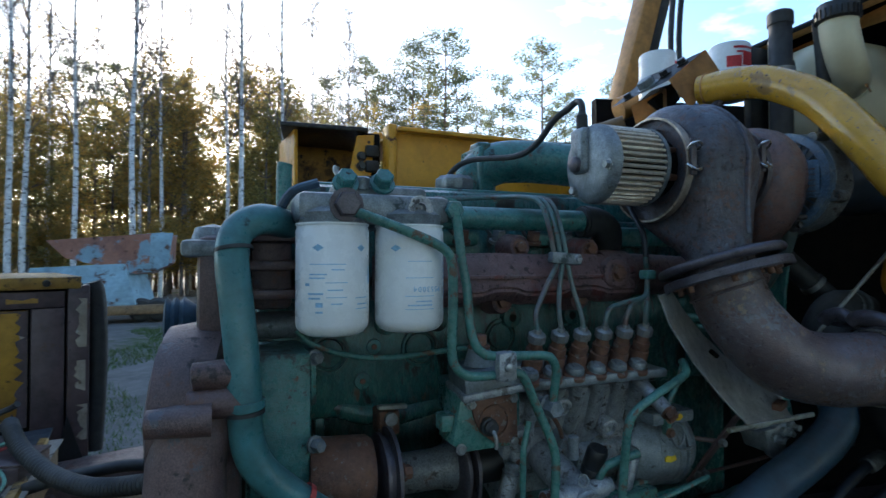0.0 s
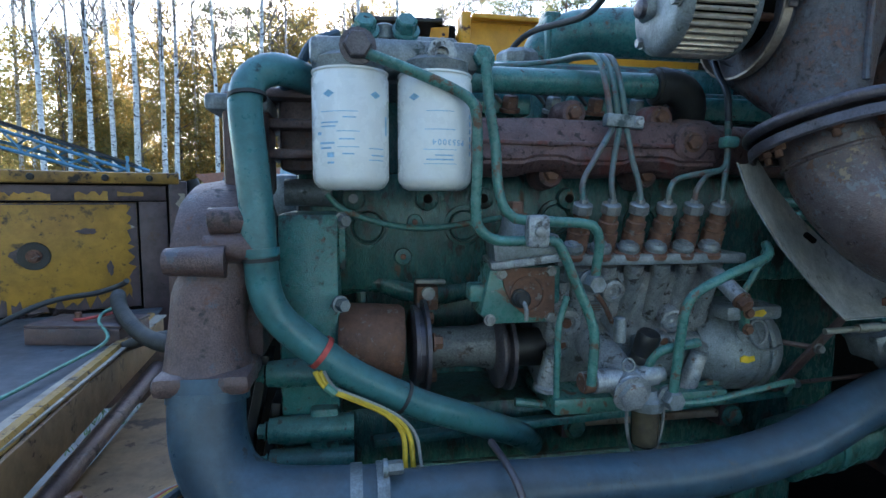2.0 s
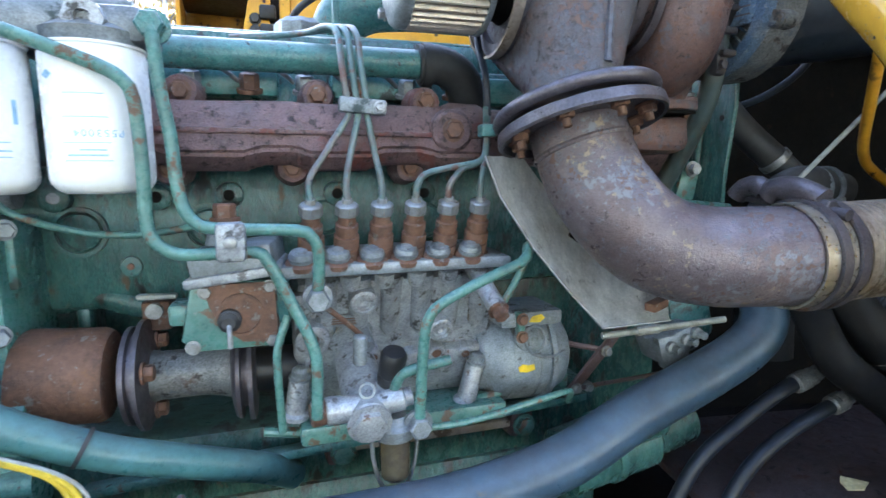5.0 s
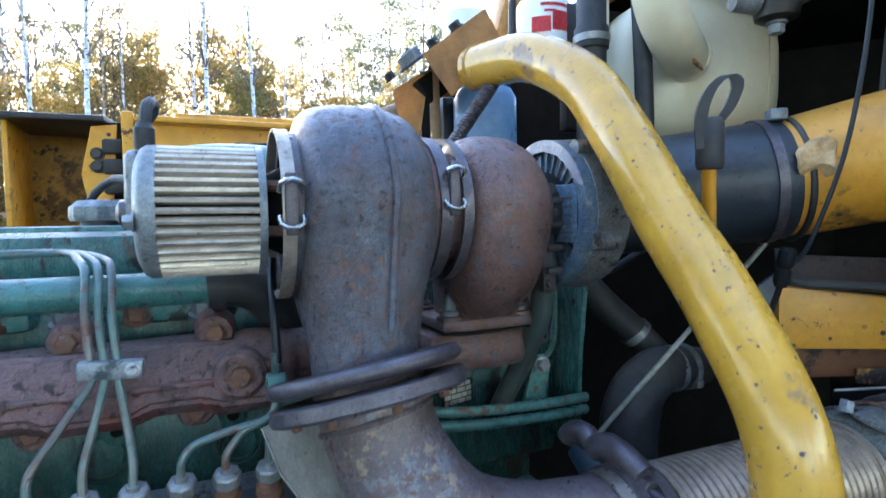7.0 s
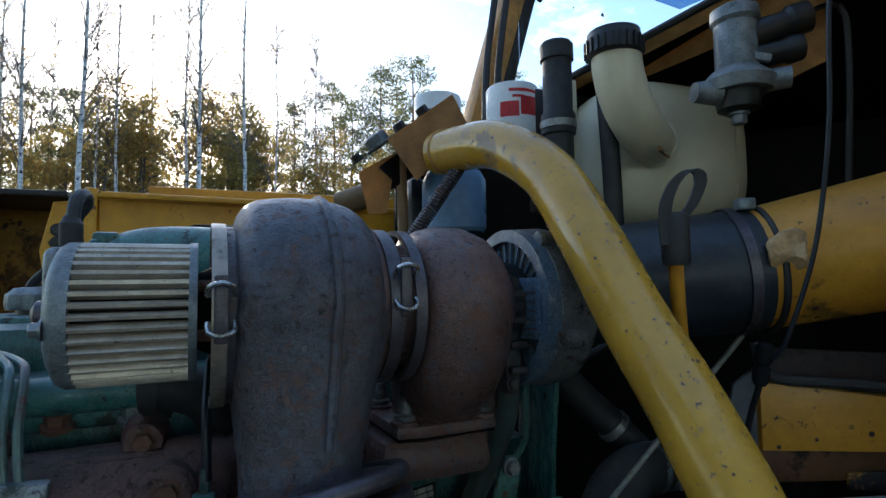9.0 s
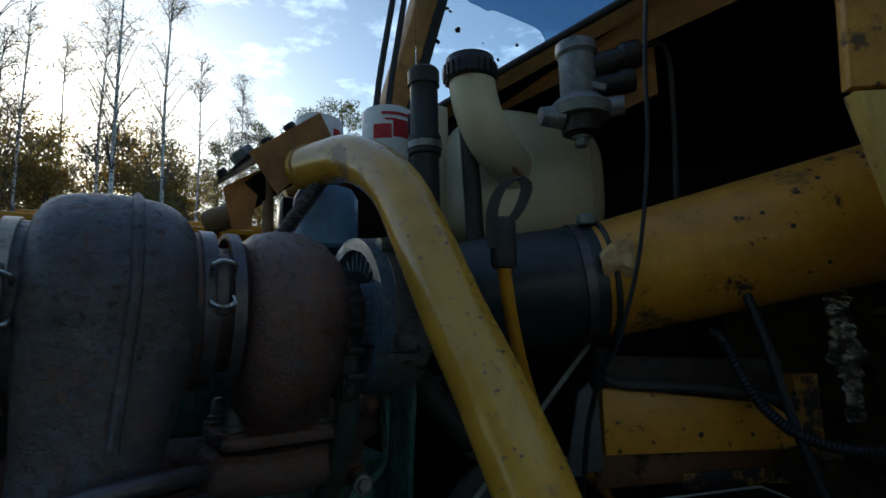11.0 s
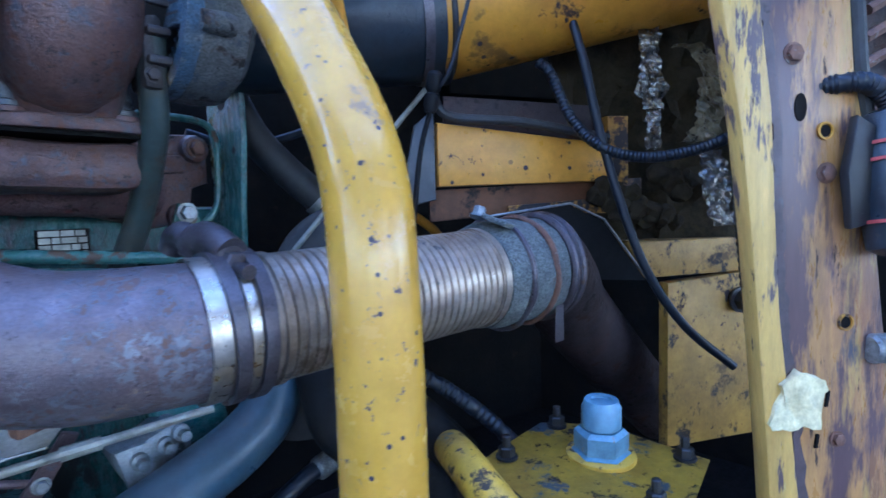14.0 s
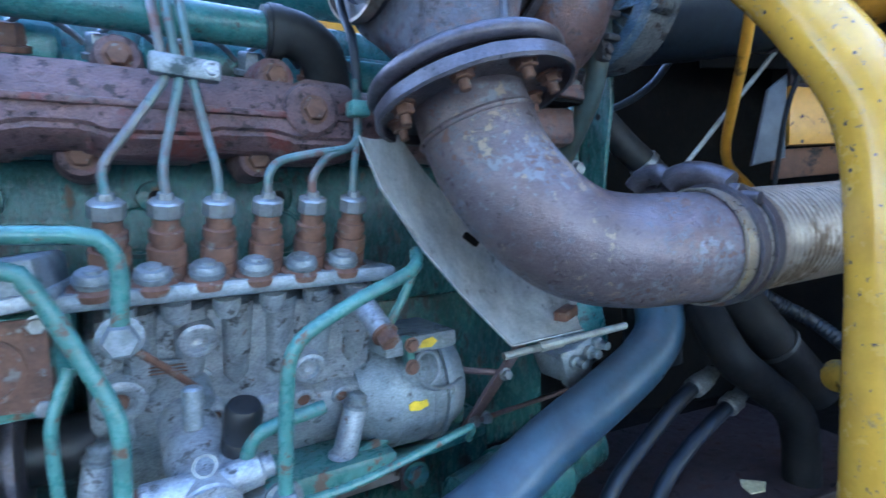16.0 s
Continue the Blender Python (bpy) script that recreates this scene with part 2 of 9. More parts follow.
M_WRAP = surface("fibre_wrap", (0.11, 0.12, 0.115), (0.075, 0.085, 0.085), 0.9, 0, 120, 0.5, [((0.14, 0.075, 0.05), 0.14, 20, 0.9, 0)], 0.8, cast=0.45)
M_SHIELD = surface("dull_sheet_steel", (0.62, 0.61, 0.58), (0.52, 0.51, 0.48), 0.4, 0.15, 50, 0.5, [((0.3, 0.27, 0.23), 0.12, 22, 0.7, 0.1), ((0.46, 0.44, 0.4), 0.3, 50, 0.6, 0.2)], 0.15, stretch=(1, 1, 0.5), cast=0.08)
M_YELLOW = surface("yellow_paint", (0.62, 0.29, 0.025), (0.5, 0.22, 0.022), 0.36, 0, 25, 0.4, [((0.3, 0.15, 0.03), 0.28, 9, 0.6, 0), ((0.07, 0.04, 0.034), 0.25, 28, 0.8, 0), ((0.09, 0.05, 0.035), 0.2, 60, 0.8, 0)], 0.15, dust=0.25, spots=(60, 0.22, 0.18), uneven=0.2)
M_YELLOW_TUBE = surface("yellow_tube_paint", (0.58, 0.32, 0.036), (0.5, 0.26, 0.032), 0.22, 0, 22, 0.5, [((0.36, 0.2, 0.06), 0.3, 14, 0.4, 0), ((0.12, 0.07, 0.06), 0.25, 130, 0.75, 0)], 0.1, dust=0.1, spots=(120, 0.24, 0.12), uneven=0.16, coat=0.3, patchy=0.05, soft=0.04)
M_YELLOW_WORN = surface("worn_yellow_paint", (0.52, 0.25, 0.025), (0.34, 0.15, 0.025), 0.5, 0, 22, 0.5, [((0.14, 0.08, 0.03), 0.36, 24, 0.8, 0), ((0.035, 0.027, 0.028), 0.42, 11, 0.8, 0), (RUST, 0.25, 36, 0.85, 0)], 0.4, dust=0.3)
M_YELLOW_RUST = surface("rusting_yellow_steel", (0.42, 0.22, 0.07), (0.25, 0.12, 0.065), 0.32, 0.05, 26, 0.6, [((0.56, 0.35, 0.1), 0.3, 8, 0.4, 0), ((0.14, 0.08, 0.078), 0.42, 7, 0.32, 0.08), ((0.27, 0.125, 0.055), 0.3, 22, 0.4, 0.03), ((0.05, 0.03, 0.026), 0.26, 45, 0.8, 0), ((0.12, 0.11, 0.13), 0.25, 12, 0.3, 0.1)], 0.35, stretch=(1.9, 1.9, 0.4), uneven=0.35, soft=0.055)
M_GRIMY = surface("grimy_yellow_paint", (0.36, 0.2, 0.03), (0.22, 0.12, 0.028), 0.5, 0, 22, 0.5, [((0.15, 0.09, 0.035), 0.38, 12, 0.8, 0), ((0.045, 0.035, 0.03), 0.36, 26, 0.8, 0), ((0.1, 0.055, 0.035), 0.28, 60, 0.85, 0)], 0.4, dust=0.15, soft=0.06)
M_ORANGE = surface("panel_yellow", (0.64, 0.3, 0.014), (0.54, 0.24, 0.014), 0.42, 0, 20, 0.4, [((0.3, 0.14, 0.03), 0.27, 9, 0.7, 0), ((0.14, 0.06, 0.03), 0.22, 30, 0.8, 0), ((0.08, 0.04, 0.025), 0.18, 50, 0.8, 0)], 0.2, spots=(30, 0.15, 0.2), uneven=0.2)
M_OCHRE = surface("ochre_bracket", (0.5, 0.25, 0.07), (0.4, 0.2, 0.06), 0.5, 0, 30, 0.4, [((0.05, 0.04, 0.04), 0.12, 40, 0.7, 0)], 0.12)
M_RUBBER = surface("black_rubber", (0.022, 0.023, 0.025), (0.035, 0.036, 0.037), 0.6, 0, 60, 0.5, [((0.09, 0.085, 0.075), 0.1, 40, 0.9, 0)], 0.2, dust=0.3)
M_RUBBER_BLUE = surface("dusty_rubber_pipe", (0.04, 0.077, 0.115), (0.03, 0.052, 0.08), 0.36, 0, 40, 0.5, [((0.12, 0.12, 0.115), 0.19, 60, 0.9, 0), ((0.03, 0.034, 0.04), 0.2, 22, 0.45, 0)], 0.2, dust=0.22)
M_SLEEVE = surface("black_air_sleeve", (0.02, 0.028, 0.038), (0.012, 0.015, 0.02), 0.36, 0, 40, 0.5, [((0.05, 0.055, 0.06), 0.3, 14, 0.6, 0), ((0.08, 0.08, 0.075), 0.17, 60, 0.9, 0)], 0.25, dust=0.12)
M_RIM = surface("blue_corroded_alloy", (0.085, 0.14, 0.21), (0.16, 0.19, 0.22), 0.45, 0.25, 60, 0.5, [((0.36, 0.38, 0.39), 0.26, 90, 0.5, 0.4), ((0.04, 0.05, 0.065), 0.26, 40, 0.6, 0)], 0.6, cast=0.3)
M_COMPRESSOR = surface("weathered_compressor_alloy", (0.14, 0.146, 0.145), (0.095, 0.095, 0.094), 0.46, 0.3, 60, 0.5, [((0.12, 0.085, 0.065), 0.32, 30, 0.8, 0), ((0.1, 0.125, 0.155), 0.33, 45, 0.5, 0.1), ((0.3, 0.31, 0.3), 0.24, 90, 0.5, 0.4), ((0.03, 0.03, 0.032), 0.32, 60, 0.7, 0)], 0.5, dust=0.12, cast=0.3)
M_YELLOW_STREAK = surface("streaked_yellow_steel", (0.54, 0.34, 0.085), (0.44, 0.25, 0.06), 0.36, 0, 24, 0.5, [((0.13, 0.085, 0.085), 0.33, 26, 0.4, 0), ((0.6, 0.44, 0.17), 0.22, 30, 0.35, 0), ((0.06, 0.04, 0.038), 0.2, 55, 0.8, 0)], 0.4, stretch=(1.7, 1.7, 0.35), soft=0.04, patchy=0.1)
M_PLATE = surface("scuffed_yellow_plate", (0.56, 0.34, 0.03), (0.42, 0.24, 0.03), 0.4, 0, 26, 0.5, [((0.13, 0.17, 0.21), 0.3, 22, 0.4, 0.1), ((0.06, 0.045, 0.03), 0.37, 34, 0.8, 0), ((0.09, 0.05, 0.03), 0.28, 70, 0.85, 0)], 0.45, dust=0.08, soft=0.05)
M_RUSTPANEL = surface("rusted_inner_sheet", (0.13, 0.05, 0.018), (0.06, 0.026, 0.014), 0.6, 0, 24, 0.5, [((0.28, 0.12, 0.03), 0.24, 14, 0.7, 0), ((0.025, 0.018, 0.016), 0.36, 18, 0.8, 0)], 0.4, soft=0.06)
M_LINE = surface("oily_black_hose", (0.009, 0.013, 0.021), (0.014, 0.018, 0.026), 0.42, 0, 60, 0.5, bump=0.15, spec=0.4)
M_DARKPIPE = surface("greasy_dark_fitting", (0.009, 0.0095, 0.011), (0.016, 0.015, 0.015), 0.6, 0.0, 50, 0.5, [((0.04, 0.037, 0.034), 0.2, 60, 0.7, 0.2)], 0.4, spec=0.15)
# Dark brown-purple; part of the darkness stands for shade deep in the bay.
M_TAIL = surface("shade_dimmed_tail_pipe", (0.045, 0.034, 0.036), (0.06, 0.036, 0.032), 0.55, 0.2, 40, 0.5, [((0.08, 0.04, 0.03), 0.3, 26, 0.8, 0), ((0.025, 0.02, 0.021), 0.3, 60, 0.7, 0)], 0.4, spec=0.3, cast=0.2)
M_OILPIPE = surface("dull_oil_pipe", (0.045, 0.065, 0.062), (0.07, 0.065, 0.05), 0.45, 0.1, 40, 0.5, [((0.09, 0.06, 0.04), 0.3, 24, 0.8, 0), ((0.05, 0.1, 0.09), 0.22, 40, 0.5, 0)], 0.25)
M_BOXPANEL = surface("aged_yellow_panel", (0.42, 0.225, 0.028), (0.32, 0.165, 0.026), 0.42, 0, 20, 0.5, [((0.2, 0.12, 0.045), 0.34, 30, 0.7, 0), ((0.08, 0.055, 0.04), 0.25, 60, 0.8, 0), ((0.13, 0.09, 0.05), 0.3, 9, 0.7, 0)], 0.3, uneven=0.3, soft=0.08)
M_PRIMER = surface("purple_brown_primer", (0.095, 0.064, 0.066), (0.06, 0.043, 0.047), 0.45, 0.05, 24, 0.5, [((0.13, 0.07, 0.045), 0.24, 26, 0.8, 0), ((0.12, 0.12, 0.14), 0.22, 18, 0.5, 0.1), ((0.03, 0.022, 0.022), 0.24, 40, 0.8, 0)], 0.45, soft=0.1)
M_EDGE = surface("dirty_pale_edge", (0.36, 0.31, 0.25), (0.26, 0.21, 0.16), 0.6, 0, 30, 0.5, [((0.13, 0.09, 0.06), 0.3, 26, 0.8, 0), ((0.5, 0.48, 0.45), 0.22, 50, 0.5, 0)], 0.3, dust=0.1)
M_INJECT = surface("rusty_injection_line", (0.1, 0.16, 0.155), (0.15, 0.11, 0.1), 0.35, 0.2, 40, 0.5, [((0.055, 0.15, 0.14), 0.38, 26, 0.35, 0), ((0.17, 0.09, 0.07), 0.32, 40, 0.7, 0), ((0.03, 0.03, 0.03), 0.22, 60, 0.7, 0)], 0.2)
M_BEARING = surface("sooty_bearing_iron", (0.04, 0.036, 0.038), (0.055, 0.042, 0.038), 0.5, 0.3, 50, 0.5, [((0.09, 0.055, 0.04), 0.22, 40, 0.8, 0)], 0.4, cast=0.2)
M_BLACK = surface("black_paint", (0.012, 0.012, 0.013), (0.02, 0.02, 0.022), 0.42, 0, 60, 0.5, [((0.1, 0.1, 0.1), 0.13, 90, 0.7, 0)], 0.2)
# Near-black: real soot, and painted shade in the bay, gaps and holes.
M_SOOT_SHADE = surface("soot_and_shade", (0.006, 0.0055, 0.005), (0.012, 0.009, 0.007), 0.75, 0, 40, 0.5, [((0.03, 0.018, 0.012), 0.2, 14, 0.8, 0)], 0.6, spec=0.12)
M_CAST = surface("brown_iron_housing", (0.12, 0.076, 0.072), (0.088, 0.064, 0.068), 0.42, 0.2, 30, 0.5, [((0.155, 0.068, 0.045), 0.32, 17, 0.65, 0), ((0.045, 0.032, 0.033), 0.3, 42, 0.6, 0), ((0.125, 0.12, 0.14), 0.28, 36, 0.4, 0.3)], 0.5, dust=0.12, cast=0.2, soft=0.06)
M_BEIGE = surface("aged_white_plastic", (0.7, 0.65, 0.47), (0.62, 0.56, 0.38), 0.36, 0, 9, 0.45, [((0.42, 0.35, 0.22), 0.24, 10, 0.5, 0), ((0.2, 0.16, 0.1), 0.1, 40, 0.6, 0)], 0.04, uneven=0.1, soft=0.16)
M_BLUECAN = surface("pale_blue_plastic", (0.14, 0.27, 0.46), (0.1, 0.2, 0.38), 0.35, 0, 14, 0.4, bump=0.03)
M_FOIL = surface("torn_foil", (0.5, 0.48, 0.43), (0.2, 0.18, 0.14), 0.2, 0.95, 60, 0.5, bump=0.5)
M_FOILDUST = surface("dusty_yellowed_foil", (0.32, 0.27, 0.16), (0.16, 0.13, 0.07), 0.35, 0.6, 60, 0.5, [((0.06, 0.045, 0.025), 0.34, 50, 0.8, 0)], 0.5)
M_FELT = surface("dirty_insulation", (0.04, 0.031, 0.018), (0.018, 0.014, 0.01), 0.95, 0, 80, 0.5, [((0.06, 0.047, 0.022), 0.3, 40, 0.95, 0)], 1.0, spec=0.08)
M_SLAT = surface("cream_slats", (0.56, 0.49, 0.4), (0.46, 0.4, 0.33), 0.36, 0.4, 60, 0.5, [((0.2, 0.15, 0.1), 0.22, 40, 0.7, 0.1)], 0.1)
M_PAPER = surface("cream_foam", (0.68, 0.6, 0.34), (0.6, 0.5, 0.26), 0.85, 0, 90, 0.5, bump=0.5)
M_CREAMFOAM = surface("orange_foam", (0.6, 0.4, 0.2), (0.5, 0.3, 0.13), 0.9, 0, 110, 0.5, bump=1.0)
M_SHEET = surface("blue_grey_sheet", (0.075, 0.085, 0.1), (0.055, 0.062, 0.075), 0.5, 0.1, 14, 0.5, [((0.12, 0.07, 0.045), 0.17, 12, 0.8, 0)], 0.15)
M_TAN = surface("ochre_primer", (0.22, 0.135, 0.062), (0.15, 0.09, 0.046), 0.6, 0, 14, 0.5, [((0.07, 0.048, 0.036), 0.32, 9, 0.8, 0), ((0.09, 0.05, 0.03), 0.26, 40, 0.8, 0)], 0.3)
M_BLUEPAINT = surface("blue_chipped_paint", (0.13, 0.245, 0.33), (0.1, 0.19, 0.265), 0.4, 0, 50, 0.4, [((0.3, 0.3, 0.29), 0.3, 50, 0.4, 0.5), ((0.4, 0.24, 0.05), 0.16, 60, 0.6, 0)], 0.2)
M_GLASS = bpy.data.materials.new("window_glass")
M_GLASS.use_nodes = True
_b = M_GLASS.node_tree.nodes["Principled BSDF"]
_b.inputs["Transmission Weight"].default_value, _b.inputs["Roughness"].default_value, _b.inputs["IOR"].default_value = 1.0, 0.03, 1.1
_b.inputs["Base Color"].default_value = (0.93, 0.96, 0.98, 1)
M_TINT = bpy.data.materials.new("tinted_roof_glass")
M_TINT.use_nodes = True
_b = M_TINT.node_tree.nodes["Principled BSDF"]
_b.inputs["Transmission Weight"].default_value, _b.inputs["Roughness"].default_value, _b.inputs["IOR"].default_value = 1.0, 0.05, 1.1
_b.inputs["Base Color"].default_value = (0.16, 0.27, 0.4, 1)
M_AMBER = surface("amber_bowl", (0.085, 0.07, 0.045), (0.06, 0.05, 0.04), 0.15, 0, 40, 0.5, bump=0.05)
M_RED = surface("red_band", (0.4, 0.06, 0.05), None, 0.6, 0, 60)
M_YWIRE = surface("yellow_wire", (0.6, 0.42, 0.03), None, 0.45, 0, 60)
M_GREENWIRE = surface("green_wire", (0.12, 0.27, 0.2), None, 0.5, 0, 60)
M_GREYWIRE = surface("grey_cable", (0.3, 0.3, 0.28), None, 0.6, 0, 60)
M_LABEL = surface("riveted_plate", (0.45, 0.45, 0.4), (0.35, 0.34, 0.3), 0.5, 0.3, 90, 0.5)
M_MARK = surface("yellow_marker", (0.75, 0.5, 0.02), None, 0.5, 0, 90)
M_ROD = surface("greyish_rod", (0.3, 0.3, 0.26), (0.2, 0.2, 0.17), 0.5, 0.3, 90)
M_GRAVEL = surface("gravel_ground", (0.125, 0.118, 0.11), (0.08, 0.08, 0.068), 0.95, 0, 3.0, 0.5, [((0.05, 0.075, 0.02), 0.36, 0.35, 0.95, 0), ((0.25, 0.24, 0.22), 0.2, 9, 0.9, 0), ((0.22, 0.12, 0.04), 0.1, 6, 0.9, 0)], 1.0)
M_GRASS = surface("grass_blade", (0.06, 0.11, 0.025), (0.1, 0.13, 0.03), 0.8, 0, 3, 0.5, bump=0)
M_BIRCH = surface("birch_bark", (0.64, 0.62, 0.58), (0.45, 0.42, 0.38), 0.8, 0, 6, 0.4, [((0.04, 0.035, 0.03), 0.38, 6, 0.9, 0)], 0.4, stretch=(1, 1, 1.8))
M_PINEBARK = surface("pine_bark", (0.13, 0.085, 0.06), (0.2, 0.1, 0.05), 0.9, 0, 8, 0.5, [((0.05, 0.035, 0.028), 0.3, 12, 0.9, 0)], 0.8, stretch=(1, 1, 0.4))


def leafy(name, cols):
    """Leaves: colour varies from leaf to leaf, and some light comes through."""
    m = bpy.data.materials.new(name)
    m.use_nodes = True
    n, l = m.node_tree.nodes, m.node_tree.links
    b = n["Principled BSDF"]
    g = n.new("ShaderNodeNewGeometry")
    r = n.new("ShaderNodeValToRGB")
    while len(r.color_ramp.elements) < len(cols):
        r.color_ramp.elements.new(0.5)
    for i, c in enumerate(cols):
        r.color_ramp.elements[i].position = i / (len(cols) - 1)
        r.color_ramp.elements[i].color = (*c, 1)
    l.new(g.outputs["Random Per Island"], r.inputs[0])
    l.new(r.outputs[0], b.inputs["Base Color"])
    b.inputs["Roughness"].default_value = 0.7
    tr = n.new("ShaderNodeBsdfTranslucent")
    l.new(r.outputs[0], tr.inputs[0])
    mx = n.new("ShaderNodeMixShader")
    mx.inputs[0].default_value = 0.72
    l.new(b.outputs[0], mx.inputs[1])
    l.new(tr.outputs[0], mx.inputs[2])
    l.new(mx.outputs[0], n["Material Output"].inputs[0])
    return m


M_NEEDLE = leafy("pine_needles", [(0.1, 0.12, 0.065), (0.14, 0.155, 0.08), (0.19, 0.185, 0.1)])
M_AUTUMN = leafy("autumn_leaves", [(0.46, 0.29, 0.08), (0.54, 0.36, 0.1), (0.38, 0.27, 0.1), (0.27, 0.25, 0.09)])
M_OLIVE = leafy("olive_leaves", [(0.25, 0.24, 0.09), (0.36, 0.3, 0.1), (0.44, 0.32, 0.11), (0.22, 0.22, 0.095)])
M_BRUSH = leafy("brown_brushwood", [(0.28, 0.21, 0.13), (0.4, 0.3, 0.16), (0.24, 0.21, 0.12), (0.33, 0.29, 0.16)])
M_TWIG = surface("bare_twigs", (0.14, 0.115, 0.1), (0.2, 0.17, 0.15), 0.9, 0, 10, 0.5, bump=0)


# ---- building blocks ----
def thing(name, loc, label, category, group="", kind=""):
    ob = new(name)
    ob.empty_display_size = 0.02
    ob.location = loc
    return tagged(ob, label, category, group, kind)


def part(name, bm, material, parent=None, label="", smooth=35.0):
    """One mesh object from a bmesh in world metres, under parent."""
    me = bpy.data.meshes.new(name)
    bmesh.ops.recalc_face_normals(bm, faces=bm.faces)
    if smooth:
        lim = radians(smooth)
        for f in bm.faces:
            f.smooth = True
        for ed in bm.edges:
            if len(ed.link_faces) == 2 and ed.calc_face_angle(0) > lim:
                ed.smooth = False
    bm.to_mesh(me)
    bm.free()
    me.materials.append(material)
    ob = new(name, me)
    if parent:
        ob.parent = parent
        at = parent.location if parent.type == "EMPTY" else Vector((0, 0, 0))
        ob.matrix_parent_inverse = Matrix.Translation(-at)
    if label:
        ob["label"] = label
    return ob


def lone(name, bm, material, label, category, group="", kind="", smooth=35.0):
    return tagged(part(name, bm, material, None, "", smooth), label, category, group, kind)


def basis(axis):
    """Two unit vectors square to axis."""
    w = Vector(axis).normalized()
    u = w.cross(Vector((0, 0, 1)))
    if u.length < 0.05:
        u = w.cross(Vector((0, 1, 0)))
    u.normalize()
    return u, w.cross(u).normalized(), w


def curve_points(pts, step=0.008, rounded=True):
    """A smooth line through pts (Catmull-Rom)."""
    p = [Vector(q) for q in pts]
    if not rounded or len(p) < 3:
        return p
    p = [p[0] * 2 - p[1]] + p + [p[-1] * 2 - p[-2]]
    out = []
    for i in range(1, len(p) - 2):
        a, b, c, d = p[i - 1:i + 3]
        k = max(2, min(24, int((c - b).length / step)))
        for j in range(k):
            t = j / k
            out.append(0.5 * ((2 * b) + (c - a) * t + (2 * a - 5 * b + 4 * c - d) * t * t + (3 * b - a - 3 * c + d) * t ** 3))
    return out + [p[-2]]


def sweep(bm, line, radius, seg=12, caps=True):
    """A pipe along line; radius is a number or a function of the share of the length."""
    f = radius if callable(radius) else (lambda s: radius)
    n = len(line)
    tang = [(line[min(i + 1, n - 1)] - line[max(i - 1, 0)]).normalized() for i in range(n)]
    u, v, _ = basis(tang[0])
    rings = []
    for i in range(n):
        w = tang[i]
        u = (u - w * u.dot(w)).normalized()
        v = w.cross(u)
        r = f(i / (n - 1))
        rings.append([bm.verts.new(line[i] + (u * math.cos(a) + v * math.sin(a)) * r) for a in (2 * math.pi * k / seg for k in range(seg))])
    for a, b in zip(rings, rings[1:]):
        for k in range(seg):
            bm.faces.new((a[k], a[(k + 1) % seg], b[(k + 1) % seg], b[k]))
    if caps:
        bm.faces.new(rings[0][::-1])
        bm.faces.new(rings[-1])
    return bm


def tube(pts, radius, seg=12, step=0.008, rounded=True, bm=None):
    return sweep(bm or bmesh.new(), curve_points(pts, step, rounded), radius, seg)


def lathe(profile, origin, axis, seg=24, bm=None):
    """Profile rows (distance along axis, radius), turned about the axis through origin."""
    bm = bm or bmesh.new()
    u, v, w = basis(axis)
    o = Vector(origin)
    rings = []
    for d, r in profile:
        if r <= 1e-6:
            rings.append([bm.verts.new(o + w * d)])
        else:
            rings.append([bm.verts.new(o + w * d + (u * math.cos(a) + v * math.sin(a)) * r) for a in (2 * math.pi * k / seg for k in range(seg))])
    for a, b in zip(rings, rings[1:]):
        for k in range(seg):
            k2 = (k + 1) % seg
            if len(a) == 1 and len(b) == 1:
                continue
            if len(a) == 1:
                bm.faces.new((a[0], b[k2], b[k]))
            elif len(b) == 1:
                bm.faces.new((a[k], a[k2], b[0]))
            else:
                bm.faces.new((a[k], a[k2], b[k2], b[k]))
    if len(rings[0]) > 1:
        bm.faces.new(rings[0][::-1])
    if len(rings[-1]) > 1:
        bm.faces.new(rings[-1])
    return bm


def rod(a, b, r, seg=12, bm=None, bev=0.0):
    a, b = Vector(a), Vector(b)
    h = (b - a).length
    bev = min(bev, r * 0.5, h * 0.4)
    prof = [(0, r - bev), (bev, r), (h - bev, r), (h, r - bev)] if bev else [(0, r), (h, r)]
    return lathe(prof, a, b - a, seg, bm)


def box(centre, size, turn=(0, 0, 0), bev=0.004, bm=None, seg=2):
    bm = bm or bmesh.new()
    m = pose(*centre, *turn) @ Matrix.Diagonal((*size, 1))
    g = bmesh.ops.create_cube(bm, size=1, matrix=m)
    if bev:
        es = list({e for v in g["verts"] for e in v.link_edges})
        bmesh.ops.bevel(bm, geom=es, offset=min(bev, min(size) * 0.45), segments=seg, affect="EDGES", profile=0.5)
    return bm


